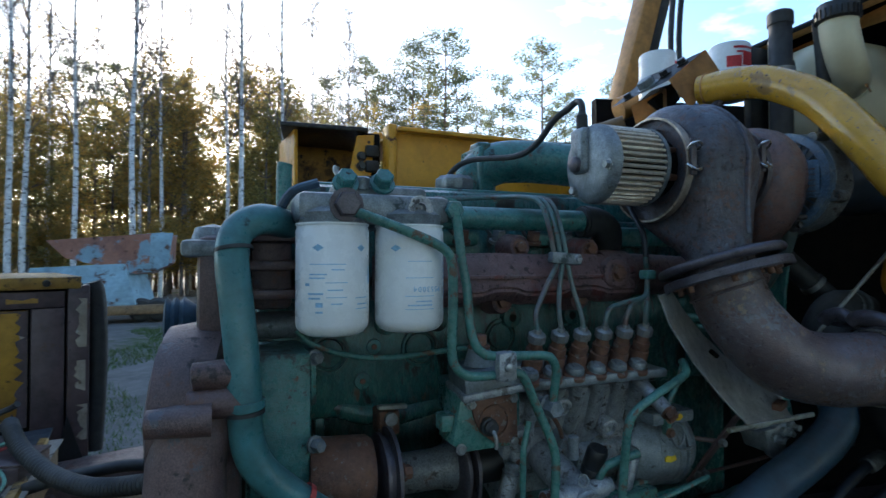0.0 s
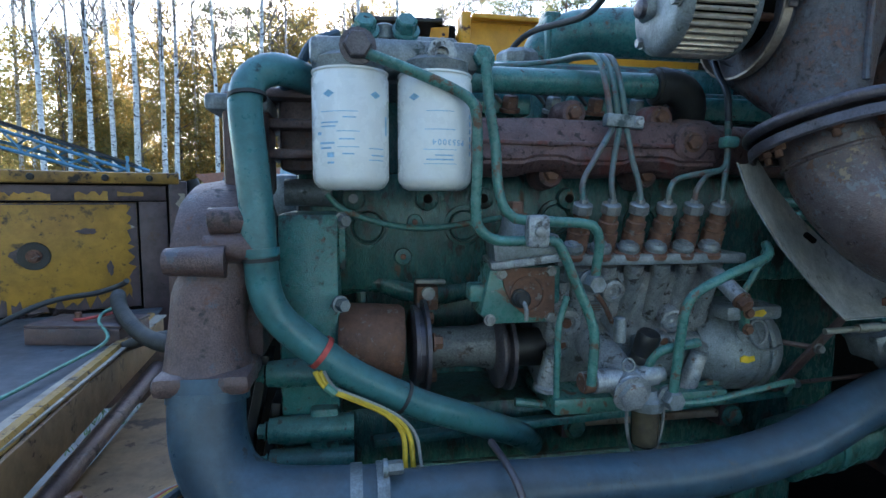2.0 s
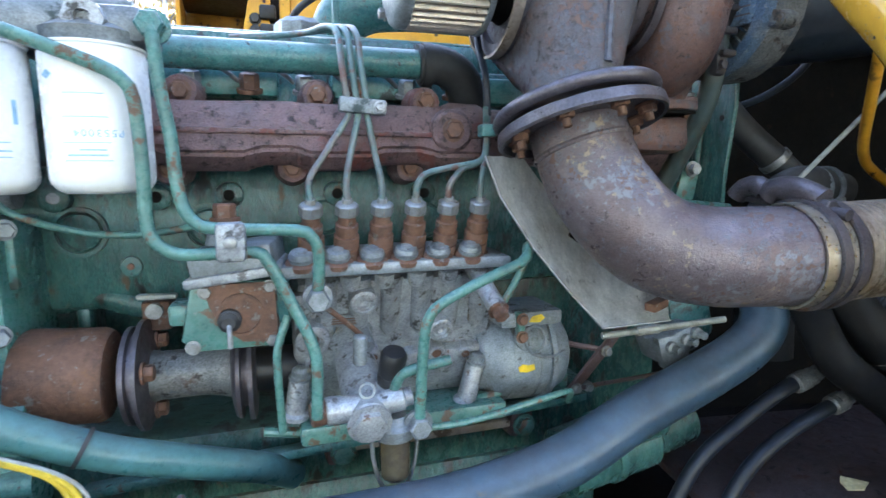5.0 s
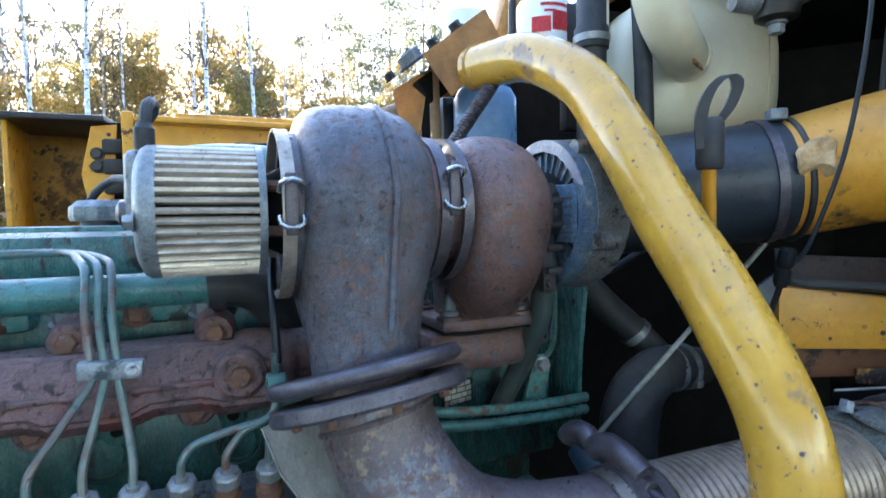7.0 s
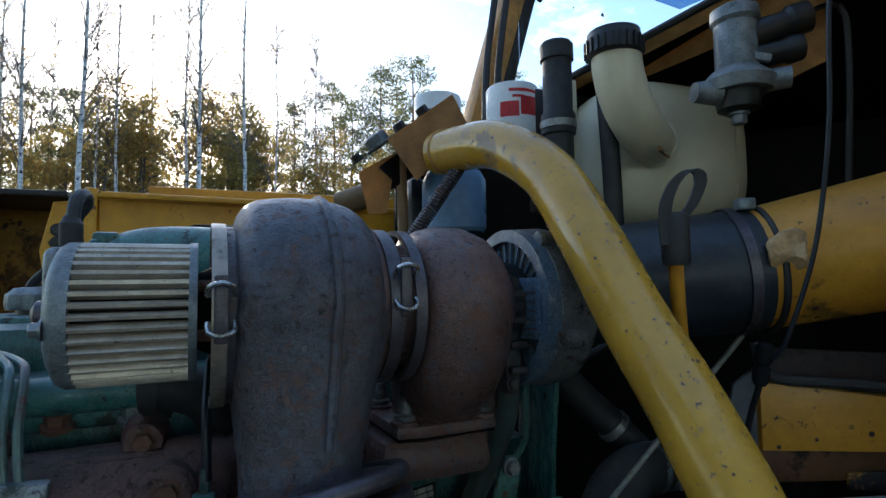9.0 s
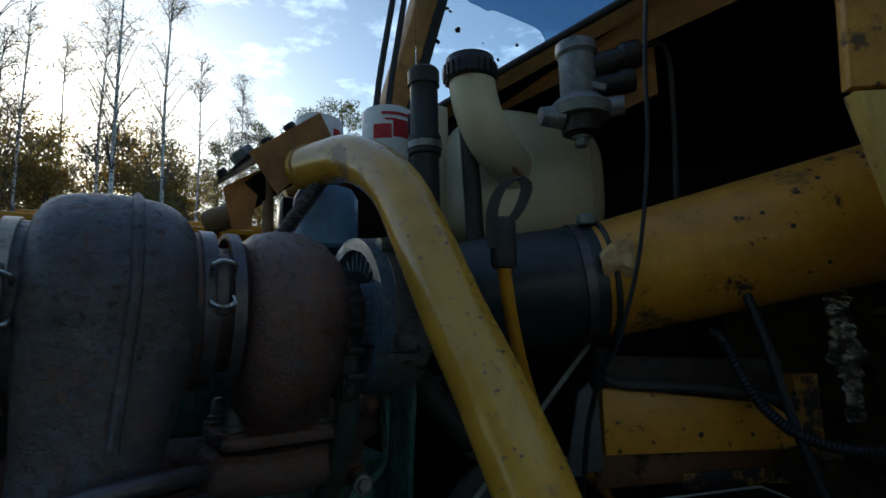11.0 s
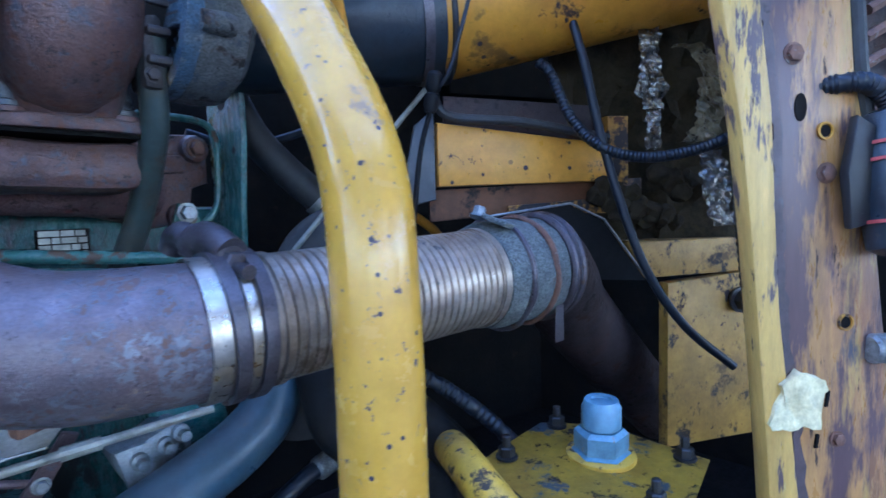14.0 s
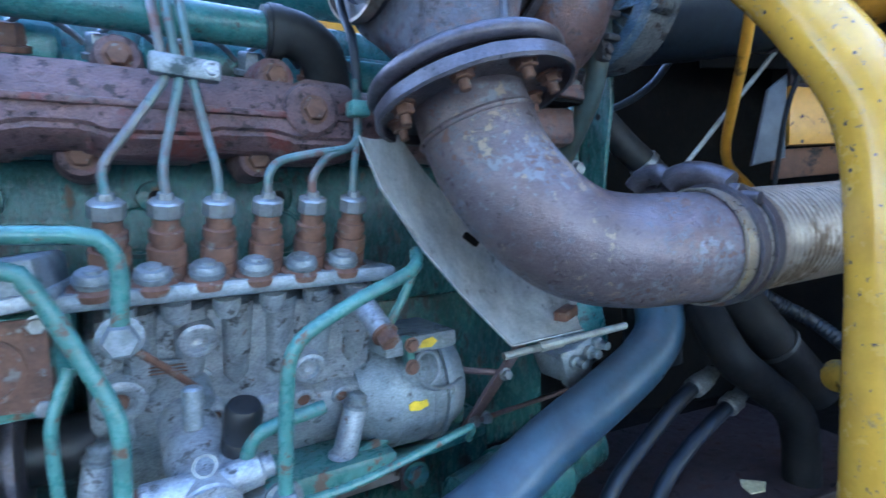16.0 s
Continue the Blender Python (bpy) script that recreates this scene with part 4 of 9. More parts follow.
def injection_lines():
    """Steel injection lines: two bundles of three."""
    def one(pts, label):
        return lone("injection_line", tube(pts, 0.0036, 10, 0.005), M_INJECT, label, "pipe", "injection lines")
    top = [(0.426, 0.432), (0.436, 0.442), (0.446, 0.452)]
    ends = [0.389, 0.426, 0.462]
    for (xt, xc), xe in zip(top, ends):
        mid = xc + (xe - xc) * 0.55
        one([(0.31, 0.80, 1.795 - (xt - 0.426) * 0.2), (0.39, 0.76, 1.795), (xt - 0.01, 0.70, 1.79), (xt, 0.672, 1.778), (xt + 0.002, 0.652, 1.74), (xc, 0.645, 1.70), (xc, 0.642, 1.688), (mid, 0.636, 1.652), (xe, 0.626, 1.622), (xe, 0.62, 1.6)],
            "rust-flecked green steel injection line in a clamped bundle")
    for i, xe in enumerate((0.499, 0.535, 0.571)):
        if i < 2:
            pts = [(0.581, 0.63, 1.70), (0.580, 0.626, 1.655), (0.572, 0.624, 1.641), (0.572 - (0.572 - xe) * 0.5, 0.624, 1.634), (xe + 0.01, 0.622, 1.627), (xe, 0.619, 1.614), (xe, 0.621, 1.6)]
        else:
            pts = [(0.583, 0.63, 1.695), (0.579, 0.625, 1.65), (0.573, 0.62, 1.625), (xe, 0.621, 1.6)]
        one(pts, "steel injection line bent over to the pump")
    c = thing("line_clamp", (0.442, 0.64, 1.70), "zinc plated clamp holding three injection lines", "clamp")
    part("saddle", box((0.447, 0.642, 1.698), (0.05, 0.014, 0.016), (0, 4, 0), 0.003), M_ALU_DULL, c)
    part("screw", hexbolt((0.464, 0.635, 1.697), -Y, 0.005, 0.005), M_ALU, c)
    lone("drip_hose", tube([(0.585, 0.67, 1.785), (0.583, 0.655, 1.762), (0.582, 0.635, 1.735), (0.583, 0.63, 1.69)], 0.0042, 10), M_LINE, "thin black drip hose down to the injection lines", "hose")
    c = thing("line_clamp", (0.58, 0.62, 1.675), "small green clamp on upright injection lines", "clamp")
    part("saddle", box((0.581, 0.626, 1.674), (0.018, 0.018, 0.014), bev=0.003), M_TEAL_PIPE, c)


# ---- injection pump ----
NUTS = [0.389 + 0.0366 * i for i in range(6)]
LEANING = Vector((0, -0.36, 1)).normalized()


def injection_pump():
    t = thing("injection_pump", (0.48, 0.66, 1.36), "grey cast aluminium six-element injection pump with rusty valve holders", "injection pump")
    part("housing", rough_up(box((0.49, 0.734, 1.437), (0.24, 0.1, 0.19), (19.8, 0, 0), bev=0.012), 0.001, 60), M_ALU, t)
    bm = plate([(-0.125, -0.045), (0.125, -0.045), (0.13, 0.02), (0.115, 0.055), (-0.115, 0.055)], (0.481, 0.66, 1.536), X, Y, 0.013, 0.003)
    part("top_flange", bm, M_ALU_DULL, t)
    for i, x in enumerate(NUTS):
        v = part("valve_holder", lathe([(0, 0.0175), (0.006, 0.0175), (0.008, 0.014), (0.02, 0.0138), (0.0205, 0.0128), (0.022, 0.0128), (0.0225, 0.0138), (0.034, 0.0135), (0.0345, 0.0108), (0.039, 0.0106), (0.0395, 0.0122), (0.047, 0.012), (0.048, 0.0095), (0.058, 0.009)], (x, 0.645, 1.532), LEANING, 20), M_RUSTNUT, t, "rust-brown delivery valve holder")
        part("union_nut", lathe([(0, 0.0112), (0.001, 0.0122), (0.011, 0.0122), (0.0125, 0.0108), (0.0135, 0.006), (0.018, 0.0052)], (x, 0.6262, 1.586), LEANING, 8), M_STEEL, v, "zinc plated union nut")
        n = part("stud_nut", lathe([(0, 0.0125), (0.0105, 0.0125), (0.013, 0.0108), (0.0132, 0.0065), (0.0155, 0.006), (0.016, 0)], (x - 0.011, 0.628, 1.537), LEANING, 14), M_ALU_DULL, t)
        part("washer", ring((x - 0.011, 0.6257, 1.5435), LEANING, 0.0118, 0.0025, 0.003, 24), M_ALU_DULL, n)
        part("stud_flange", lathe([(0, 0.0165), (0.005, 0.0165), (0.007, 0.013)], (x - 0.011, 0.629, 1.5335), LEANING, 18), M_RUSTNUT, n)
    for i in range(6):
        x = 0.392 + i * 0.0366
        part("cylinder_rib", lathe([(0, 0.003), (0.012, 0.011), (0.085, 0.0135)], (x + 0.012, 0.6835, 1.436), LEANING, 16), M_ALU, t)
        part("rib_end", lathe([(0, 0.0), (0.003, 0.008), (0.012, 0.011), (0.02, 0.011)], (x, 0.64, 1.503), LEANING, 12), M_ALU, t)
    for x, z, r in ((0.444, 1.488, 0.0155), (0.538, 1.444, 0.0155), (0.388, 1.445, 0.0195), (0.573, 1.407, 0.01), (0.535, 1.412, 0.011), (0.388, 1.413, 0.009), (0.457, 1.415, 0.009)):
        bm = lathe([(0, r), (0.02, r), (0.022, r * 0.85), (0.022, r * 0.62), (0.018, r * 0.55), (0.018, r * 0.3), (0.014, 0.0)], (x, 0.653 + 0.36 * (1.52 - z), z + 0.004), (0, -1, -0.36), 22)
        part("screw_plug", bm, M_ALU, t)
        if r < 0.0115:
            part("plug_core", lathe([(0, r * 0.62), (0.003, r * 0.55), (0.004, 0)], (x, 0.6365 + 0.36 * (1.52 - z), z - 0.002), (0, -1, -0.36), 12), M_RUSTNUT, t)
    part("plug_core", lathe([(0, 0.007), (0.004, 0.006)], (0.388, 0.662, 1.443), (0, -1, -0.36), 12), M_RUSTNUT, t)
    part("maker_plate", box((0.419, 0.6655, 1.463), (0.054, 0.004, 0.015), (19.8, 2, 0), 0.001), M_ALU_DULL, t)
    for dz in (-0.003, 0.0, 0.003):
        part("plate_line", box((0.422, 0.6632 - 0.36 * dz, 1.4622 + dz), (0.04, 0.001, 0.001), (19.8, 2, 0), 0), M_RUSTNUT, t)
    # lower side cover, studs
    part("side_cover", rough_up(box((0.545, 0.692, 1.39), (0.1, 0.02, 0.055), (19.8, 0, 0), bev=0.006), 0.0006, 60), M_ALU, t)
    for x, z, h, lean in ((0.365, 1.352, 0.048, 0.14), (0.572, 1.34, 0.056, 0.2)):
        d = Vector((lean, -0.15, 1)).normalized()
        o = Vector((x, 0.673, z))
        part("boss_column", lathe([(0, 0.016), (0.005, 0.016), (0.008, 0.0125), (h, 0.0115), (h + 0.004, 0.009)], o, d, 18), M_ALU, t)
        part("bolt", lathe([(0, 0.0125), (0.003, 0.0125), (0.004, 0.0095), (0.011, 0.0095), (0.014, 0.006), (0.0145, 0)], o + d * h, d, 18), M_ALU_DULL, t)
    part("foot", box((0.495, 0.71, 1.334), (0.25, 0.12, 0.022), bev=0.004), M_TEAL_PIPE, t, "green painted mounting foot")
    part("inlet_stem", rod((0.391, 0.67, 1.506), (0.391, 0.6, 1.506), 0.009, 14), M_ALU, t)
    part("inlet_union", hexbolt((0.391, 0.602, 1.506), (0, -1, 0), 0.0115, 0.022), M_ALU_DULL, t)
    part("return_union", rod((0.571, 0.655, 1.526), (0.58, 0.587, 1.482), 0.0105, 16, None, 0.002), M_ALU, t)
    part("return_bolt", hexbolt((0.58, 0.588, 1.4825), (0.1, -0.8, -0.5), 0.009, 0.013), M_RUSTNUT, t)
    bm = tube([(0.393, 0.605, 1.5), (0.418, 0.62, 1.475), (0.443, 0.646, 1.446)], 0.003, 8)
    part("bleed_tube", bm, M_RUSTNUT, t)
    part("bleed_bolt", hexbolt((0.446, 0.683, 1.448), (0, -1, -0.3), 0.009, 0.042), M_ALU_DULL, t)
    part("end_cover", rough_up(box((0.377, 0.732, 1.435), (0.02, 0.104, 0.17), (19.8, 0, 0), bev=0.006), 0.0008, 60), M_ALU, t)
    # governor at the end of the pump
    g = part("governor", rough_up(lathe([(0, 0.046), (0.012, 0.05), (0.02, 0.059), (0.035, 0.0635), (0.07, 0.0645), (0.1, 0.062), (0.12, 0.053), (0.13, 0.038), (0.132, 0)], (0.592, 0.715, 1.388), X, 40), 0.0008, 40), M_GOVERNOR, t, "smooth round governor housing")
    part("joint_flange", lathe([(0, 0.06), (0.001, 0.0675), (0.007, 0.0675), (0.008, 0.06)], (0.682, 0.715, 1.388), X, 44), M_GOVERNOR, g)
    part("cover_disc", lathe([(0, 0.019), (0.004, 0.018), (0.006, 0.014), (0.007, 0)], (0.651, 0.664, 1.42), (0.1, -1, 0.4), 26), M_GOVERNOR, g)
    bm = tube([(0.69, 0.626, 1.412), (0.668, 0.615, 1.411), (0.65, 0.611, 1.413), (0.635, 0.609, 1.42), (0.626, 0.609, 1.432), (0.627, 0.611, 1.446), (0.637, 0.614, 1.453), (0.649, 0.614, 1.449), (0.654, 0.612, 1.437), (0.65, 0.611, 1.425), (0.64, 0.61, 1.419)], 0.0022, 8)
    bmesh.ops.translate(bm, verts=bm.verts, vec=(0.014, 0.032, -0.012))
    part("wire_loop", bm, M_ALU_DULL, g, "grey wire loop")
    part("paint_mark", plate([(-0.011, -0.004), (0.0, -0.006), (0.011, -0.003), (0.009, 0.004), (0.002, 0.003), (-0.006, 0.005), (-0.012, 0.002)], (0.647, 0.6497, 1.386), X, Z, 0.004), M_MARK, g)
    part("paint_mark", plate([(-0.011, -0.003), (0.004, -0.005), (0.011, 0.0), (0.006, 0.005), (-0.006, 0.004)], (0.656, 0.6445, 1.45), (1, 0, 0.05), Z, 0.004), M_MARK, g)
    for x, r in ((0.632, 0.0636), (0.668, 0.0644)):
        part("governor_rib", ring((x, 0.715, 1.388), X, r, 0.0026, 0.0014, 44), M_GOVERNOR, g)
    part("governor_cap", rough_up(box((0.65, 0.685, 1.45), (0.085, 0.08, 0.02), bev=0.006), 0.0008, 50), M_GOVERNOR, g)
    part("stop_bracket", box((0.633, 0.645, 1.443), (0.009, 0.014, 0.036), (0, -6, 0), 0.003), M_TEAL_PIPE, g)
    for z in (1.431, 1.453):
        part("screw", hexbolt((0.633, 0.638, z), -Y, 0.006, 0.006), M_RUSTNUT, g)
    part("linkage", tube([(0.715, 0.70, 1.40), (0.735, 0.69, 1.395), (0.767, 0.667, 1.392)], 0.004, 8), M_CAST, t)
    part("linkage_arm", plate([(-0.008, -0.01), (0.008, -0.01), (0.009, 0.06), (0.007, 0.13), (-0.007, 0.13), (-0.009, 0.06)], (0.733, 0.688, 1.327), (0.8, 0.2, -0.35), Vector((0.034, -0.025, 0.065)).normalized(), 0.005, 0.001), M_CAST, t)
    for x, y, z in ((0.767, 0.661, 1.392), (0.737, 0.684, 1.335)):
        part("link_bolt", hexbolt((x, y, z), -Y, 0.006, 0.008), M_STEEL, t)
    part("link_rod", tube([(0.735, 0.686, 1.33), (0.763, 0.69, 1.332), (0.852, 0.689, 1.336), (0.93, 0.69, 1.34)], 0.0032, 10), M_CAST, t)
    part("link_joint", hexbolt((0.76, 0.692, 1.332), -Y, 0.006, 0.01), M_ALU_DULL, t)
    return t


def feed_pump():
    t = thing("feed_pump", (0.435, 0.6, 1.366), "cast aluminium fuel feed pump with black hand primer", "fuel pump")
    part("body", lathe([(0, 0.024), (0.06, 0.024), (0.068, 0.021), (0.109, 0.021), (0.114, 0.017)], (0.437, 0.689, 1.408), (0, -1, -0.28), 24), M_ALU, t)
    part("end_plug", hexbolt((0.437, 0.58, 1.376), (0, -1, -0.28), 0.018, 0.01), M_ALU, t)
    part("left_arm", lathe([(0, 0.014), (0.034, 0.0145), (0.036, 0.012), (0.05, 0.012)], (0.43, 0.595, 1.388), -X, 20), M_ALU, t)
    part("left_union", rod((0.398, 0.595, 1.388), (0.379, 0.593, 1.387), 0.0125, 16, None, 0.002), M_RUSTNUT, t)
    part("right_arm", lathe([(0, 0.013), (0.03, 0.013), (0.032, 0.01), (0.04, 0.01)], (0.445, 0.595, 1.388), (1, 0, 0.15), 20), M_ALU, t)
    part("hand_primer", lathe([(0, 0.012), (0.002, 0.0142), (0.012, 0.0142), (0.013, 0.0135), (0.015, 0.0142), (0.038, 0.0142), (0.042, 0.012), (0.043, 0)], (0.464, 0.611, 1.404), LEANING + X * 0.08, 24), M_BLACK, t, "black ribbed hand primer knob")
    part("primer_stem", lathe([(0, 0.013), (0.022, 0.012)], (0.46, 0.618, 1.385), LEANING + X * 0.08, 18), M_ALU, t)
    part("badge_ring", ring((0.436, 0.588, 1.408), (0, -1, 0.3), 0.0075, 0.002, 0.002, 20), M_ALU_DULL, t)
    part("upper_stud", rod((0.432, 0.605, 1.43), (0.433, 0.605, 1.462), 0.0075, 12, None, 0.002), M_ALU_DULL, t)
    b = thing("sediment_bowl", (0.488, 0.59, 1.3), "amber sediment bowl in a wire bail below the feed pump", "bowl")
    part("bowl", lathe([(0, 0), (0.0, 0.012), (0.004, 0.016), (0.045, 0.017), (0.05, 0.017)], (0.466, 0.598, 1.302), Z, 22), M_AMBER, b)
    part("lid", lathe([(0, 0.021), (0.012, 0.022), (0.018, 0.015), (0.024, 0.013)], (0.466, 0.598, 1.35), Z, 22), M_ALU_DULL, b)
    part("banjo", hexbolt((0.489, 0.588, 1.366), -Y, 0.012, 0.02), M_ALU_DULL, b)
    part("bail", tube([(0.443, 0.598, 1.365), (0.442, 0.598, 1.33), (0.451, 0.598, 1.295), (0.466, 0.598, 1.287), (0.481, 0.598, 1.295), (0.49, 0.598, 1.33), (0.489, 0.598, 1.365)], 0.0022, 8), M_STEEL, b)
    return t


def pump_crossbar():
    t = thing("pump_crossbar", (0.54, 0.70, 1.28), "chipped green steel bar clamped under the injection pump", "bar")
    part("bar", box((0.541, 0.712, 1.286), (0.25, 0.014, 0.012), (0, 0, 0), 0.003), M_EDGE, t, "bar with its paint worn to bare edges")
    for x in (0.418, 0.665):
        c = part("clamp_block", rough_up(box((x, 0.72, 1.285), (0.036, 0.036, 0.038), (0, 0, 4), 0.006), 0.001, 60), M_CAST, t)
        part("bolt", hexbolt((x + 0.003, 0.702, 1.283), -Y, 0.0125, 0.01), M_TEAL_PIPE, c)
    lone("lower_green_pipe", tube([(0.50, 0.60, 1.352), (0.56, 0.602, 1.352), (0.66, 0.61, 1.364), (0.69, 0.62, 1.362), (0.70, 0.64, 1.34)], 0.004, 10), M_TEAL_PIPE, "thin green fuel pipe running below the pump", "pipe")
    return t


def pump_drive():
    t = thing("pump_drive_shaft", (0.25, 0.68, 1.36), "worn brown coupling shaft driving the injection pump", "shaft")
    ax = (0, 0.708, 1.405)
    part("rusty_sleeve", rough_up(lathe([(0, 0.047), (0.006, 0.05), (0.075, 0.05), (0.082, 0.046)], (0.096, 0.70, 1.42), (1, 0, -0.06), 28), 0.001, 40), M_RUSTNUT, t)
    part("coupling_disc", lathe([(0, 0.046), (0.003, 0.054), (0.008, 0.054), (0.009, 0.048), (0.015, 0.048), (0.016, 0.061), (0.021, 0.061), (0.022, 0.05), (0.026, 0.034)], (0.190, 0.708, 1.408), X, 40), M_CLAMP, t)
    part("shaft", lathe([(0, 0.03), (0.012, 0.027), (0.06, 0.027), (0.075, 0.03), (0.09, 0.034)], (0.212, 0.708, 1.405), X, 28), M_COMPRESSOR, t)
    part("coupling_flange", lathe([(0, 0.034), (0.004, 0.05), (0.007, 0.053), (0.011, 0.053), (0.012, 0.04), (0.018, 0.04), (0.019, 0.056), (0.024, 0.056), (0.026, 0.05), (0.027, 0.03)], (0.298, 0.708, 1.4), X, 40), M_CLAMP, t)
    part("pump_nose", rod((0.315, 0.708, 1.4), (0.37, 0.708, 1.4), 0.026, 22), M_BLACK, t)
    for a in (20, 140, 260):
        c = math.cos(radians(a)), math.sin(radians(a))
        part("bolt", hexbolt((0.214, 0.708 - 0.045 * c[0], 1.408 + 0.045 * c[1]), X, 0.009, 0.012), M_RUSTNUT, t)
    return t


def rack_box():
    """The green box with the rusty cover in front of the pump."""
    t = thing("rack_cover_box", (0.31, 0.64, 1.46), "green box with rusted square cover and rubber boot", "cover box")
    bm = plate([(-0.038, 0.036), (0.04, 0.034), (0.042, -0.03), (0.034, -0.034), (-0.035, -0.034), (-0.05, -0.022)], (0.312, 0.615, 1.490), X, Z, 0.05, 0.004)
    part("box_body", bm, M_TEAL_PIPE, t)
    bm = plate([(-0.03, 0.033), (0.036, 0.033), (0.037, -0.022), (0.03, -0.028), (0.004, -0.026), (-0.016, -0.01), (-0.025, 0.01)], (0.315, 0.6115, 1.490), X, Z, 0.006, 0.001)
    part("rusty_cover", bm, M_RUSTNUT, t)
    part("raised_ring", ring((0.318, 0.611, 1.492), Y, 0.02, 0.004, 0.003, 28), M_RUSTNUT, t)
    part("rubber_boot", lathe([(0, 0.011), (0.008, 0.011), (0.009, 0.009), (0.014, 0.0095), (0.018, 0.006)], (0.308, 0.611, 1.488), -Y, 18), M_RUBBER, t)
    part("pin", tube([(0.308, 0.595, 1.486), (0.309, 0.588, 1.478), (0.309, 0.588, 1.466)], 0.0026, 8), M_STEEL, t)
    for x, z in ((0.287, 1.516), (0.346, 1.518), (0.347, 1.464), (0.273, 1.462)):
        part("screw", hexbolt((x, 0.613, z), -Y, 0.0055, 0.005), M_STEEL, t)
    # lid with its gasket above
    part("lid", box((0.318, 0.64, 1.545), (0.078, 0.085, 0.03), (0, -6, -8), 0.005), M_ALU_DULL, t)
    part("lid_rim", box((0.318, 0.637, 1.532), (0.086, 0.09, 0.01), (0, -8, -8), 0.003), M_ALU, t)
    part("lid_bolt", hexbolt((0.307, 0.632, 1.582), Z, 0.011, 0.018), M_RUSTNUT, t)
    part("lid_boss", lathe([(0, 0.02), (0.02, 0.015), (0.024, 0.013)], (0.307, 0.632, 1.56), Z, 18), M_ALU_DULL, t)
    part("side_union", box((0.262, 0.635, 1.492), (0.022, 0.025, 0.022), bev=0.004), M_TEAL_PIPE, t)
    part("back_arm", box((0.33, 0.69, 1.5), (0.07, 0.13, 0.05), bev=0.006), M_TEAL, t)
    # small lever pivot on the block
    s = thing("lever_pivot", (0.217, 0.745, 1.46), "small worn metal lever pivot on a bracket", "lever")
    part("bracket", box((0.217, 0.755, 1.466), (0.03, 0.04, 0.034), bev=0.003), M_RUSTNUT, s)
    part("lever", box((0.22, 0.733, 1.49), (0.042, 0.012, 0.006), (0, 2, 0), 0.002), M_ROD, s)
    part("roller", lathe([(0, 0.009), (0.008, 0.009)], (0.217, 0.733, 1.474), -Y, 16), M_STEEL, s)
    part("arm", tube([(0.205, 0.738, 1.46), (0.21, 0.735, 1.42), (0.213, 0.735, 1.37)], 0.004, 8), M_CLAMP, s)
    return t


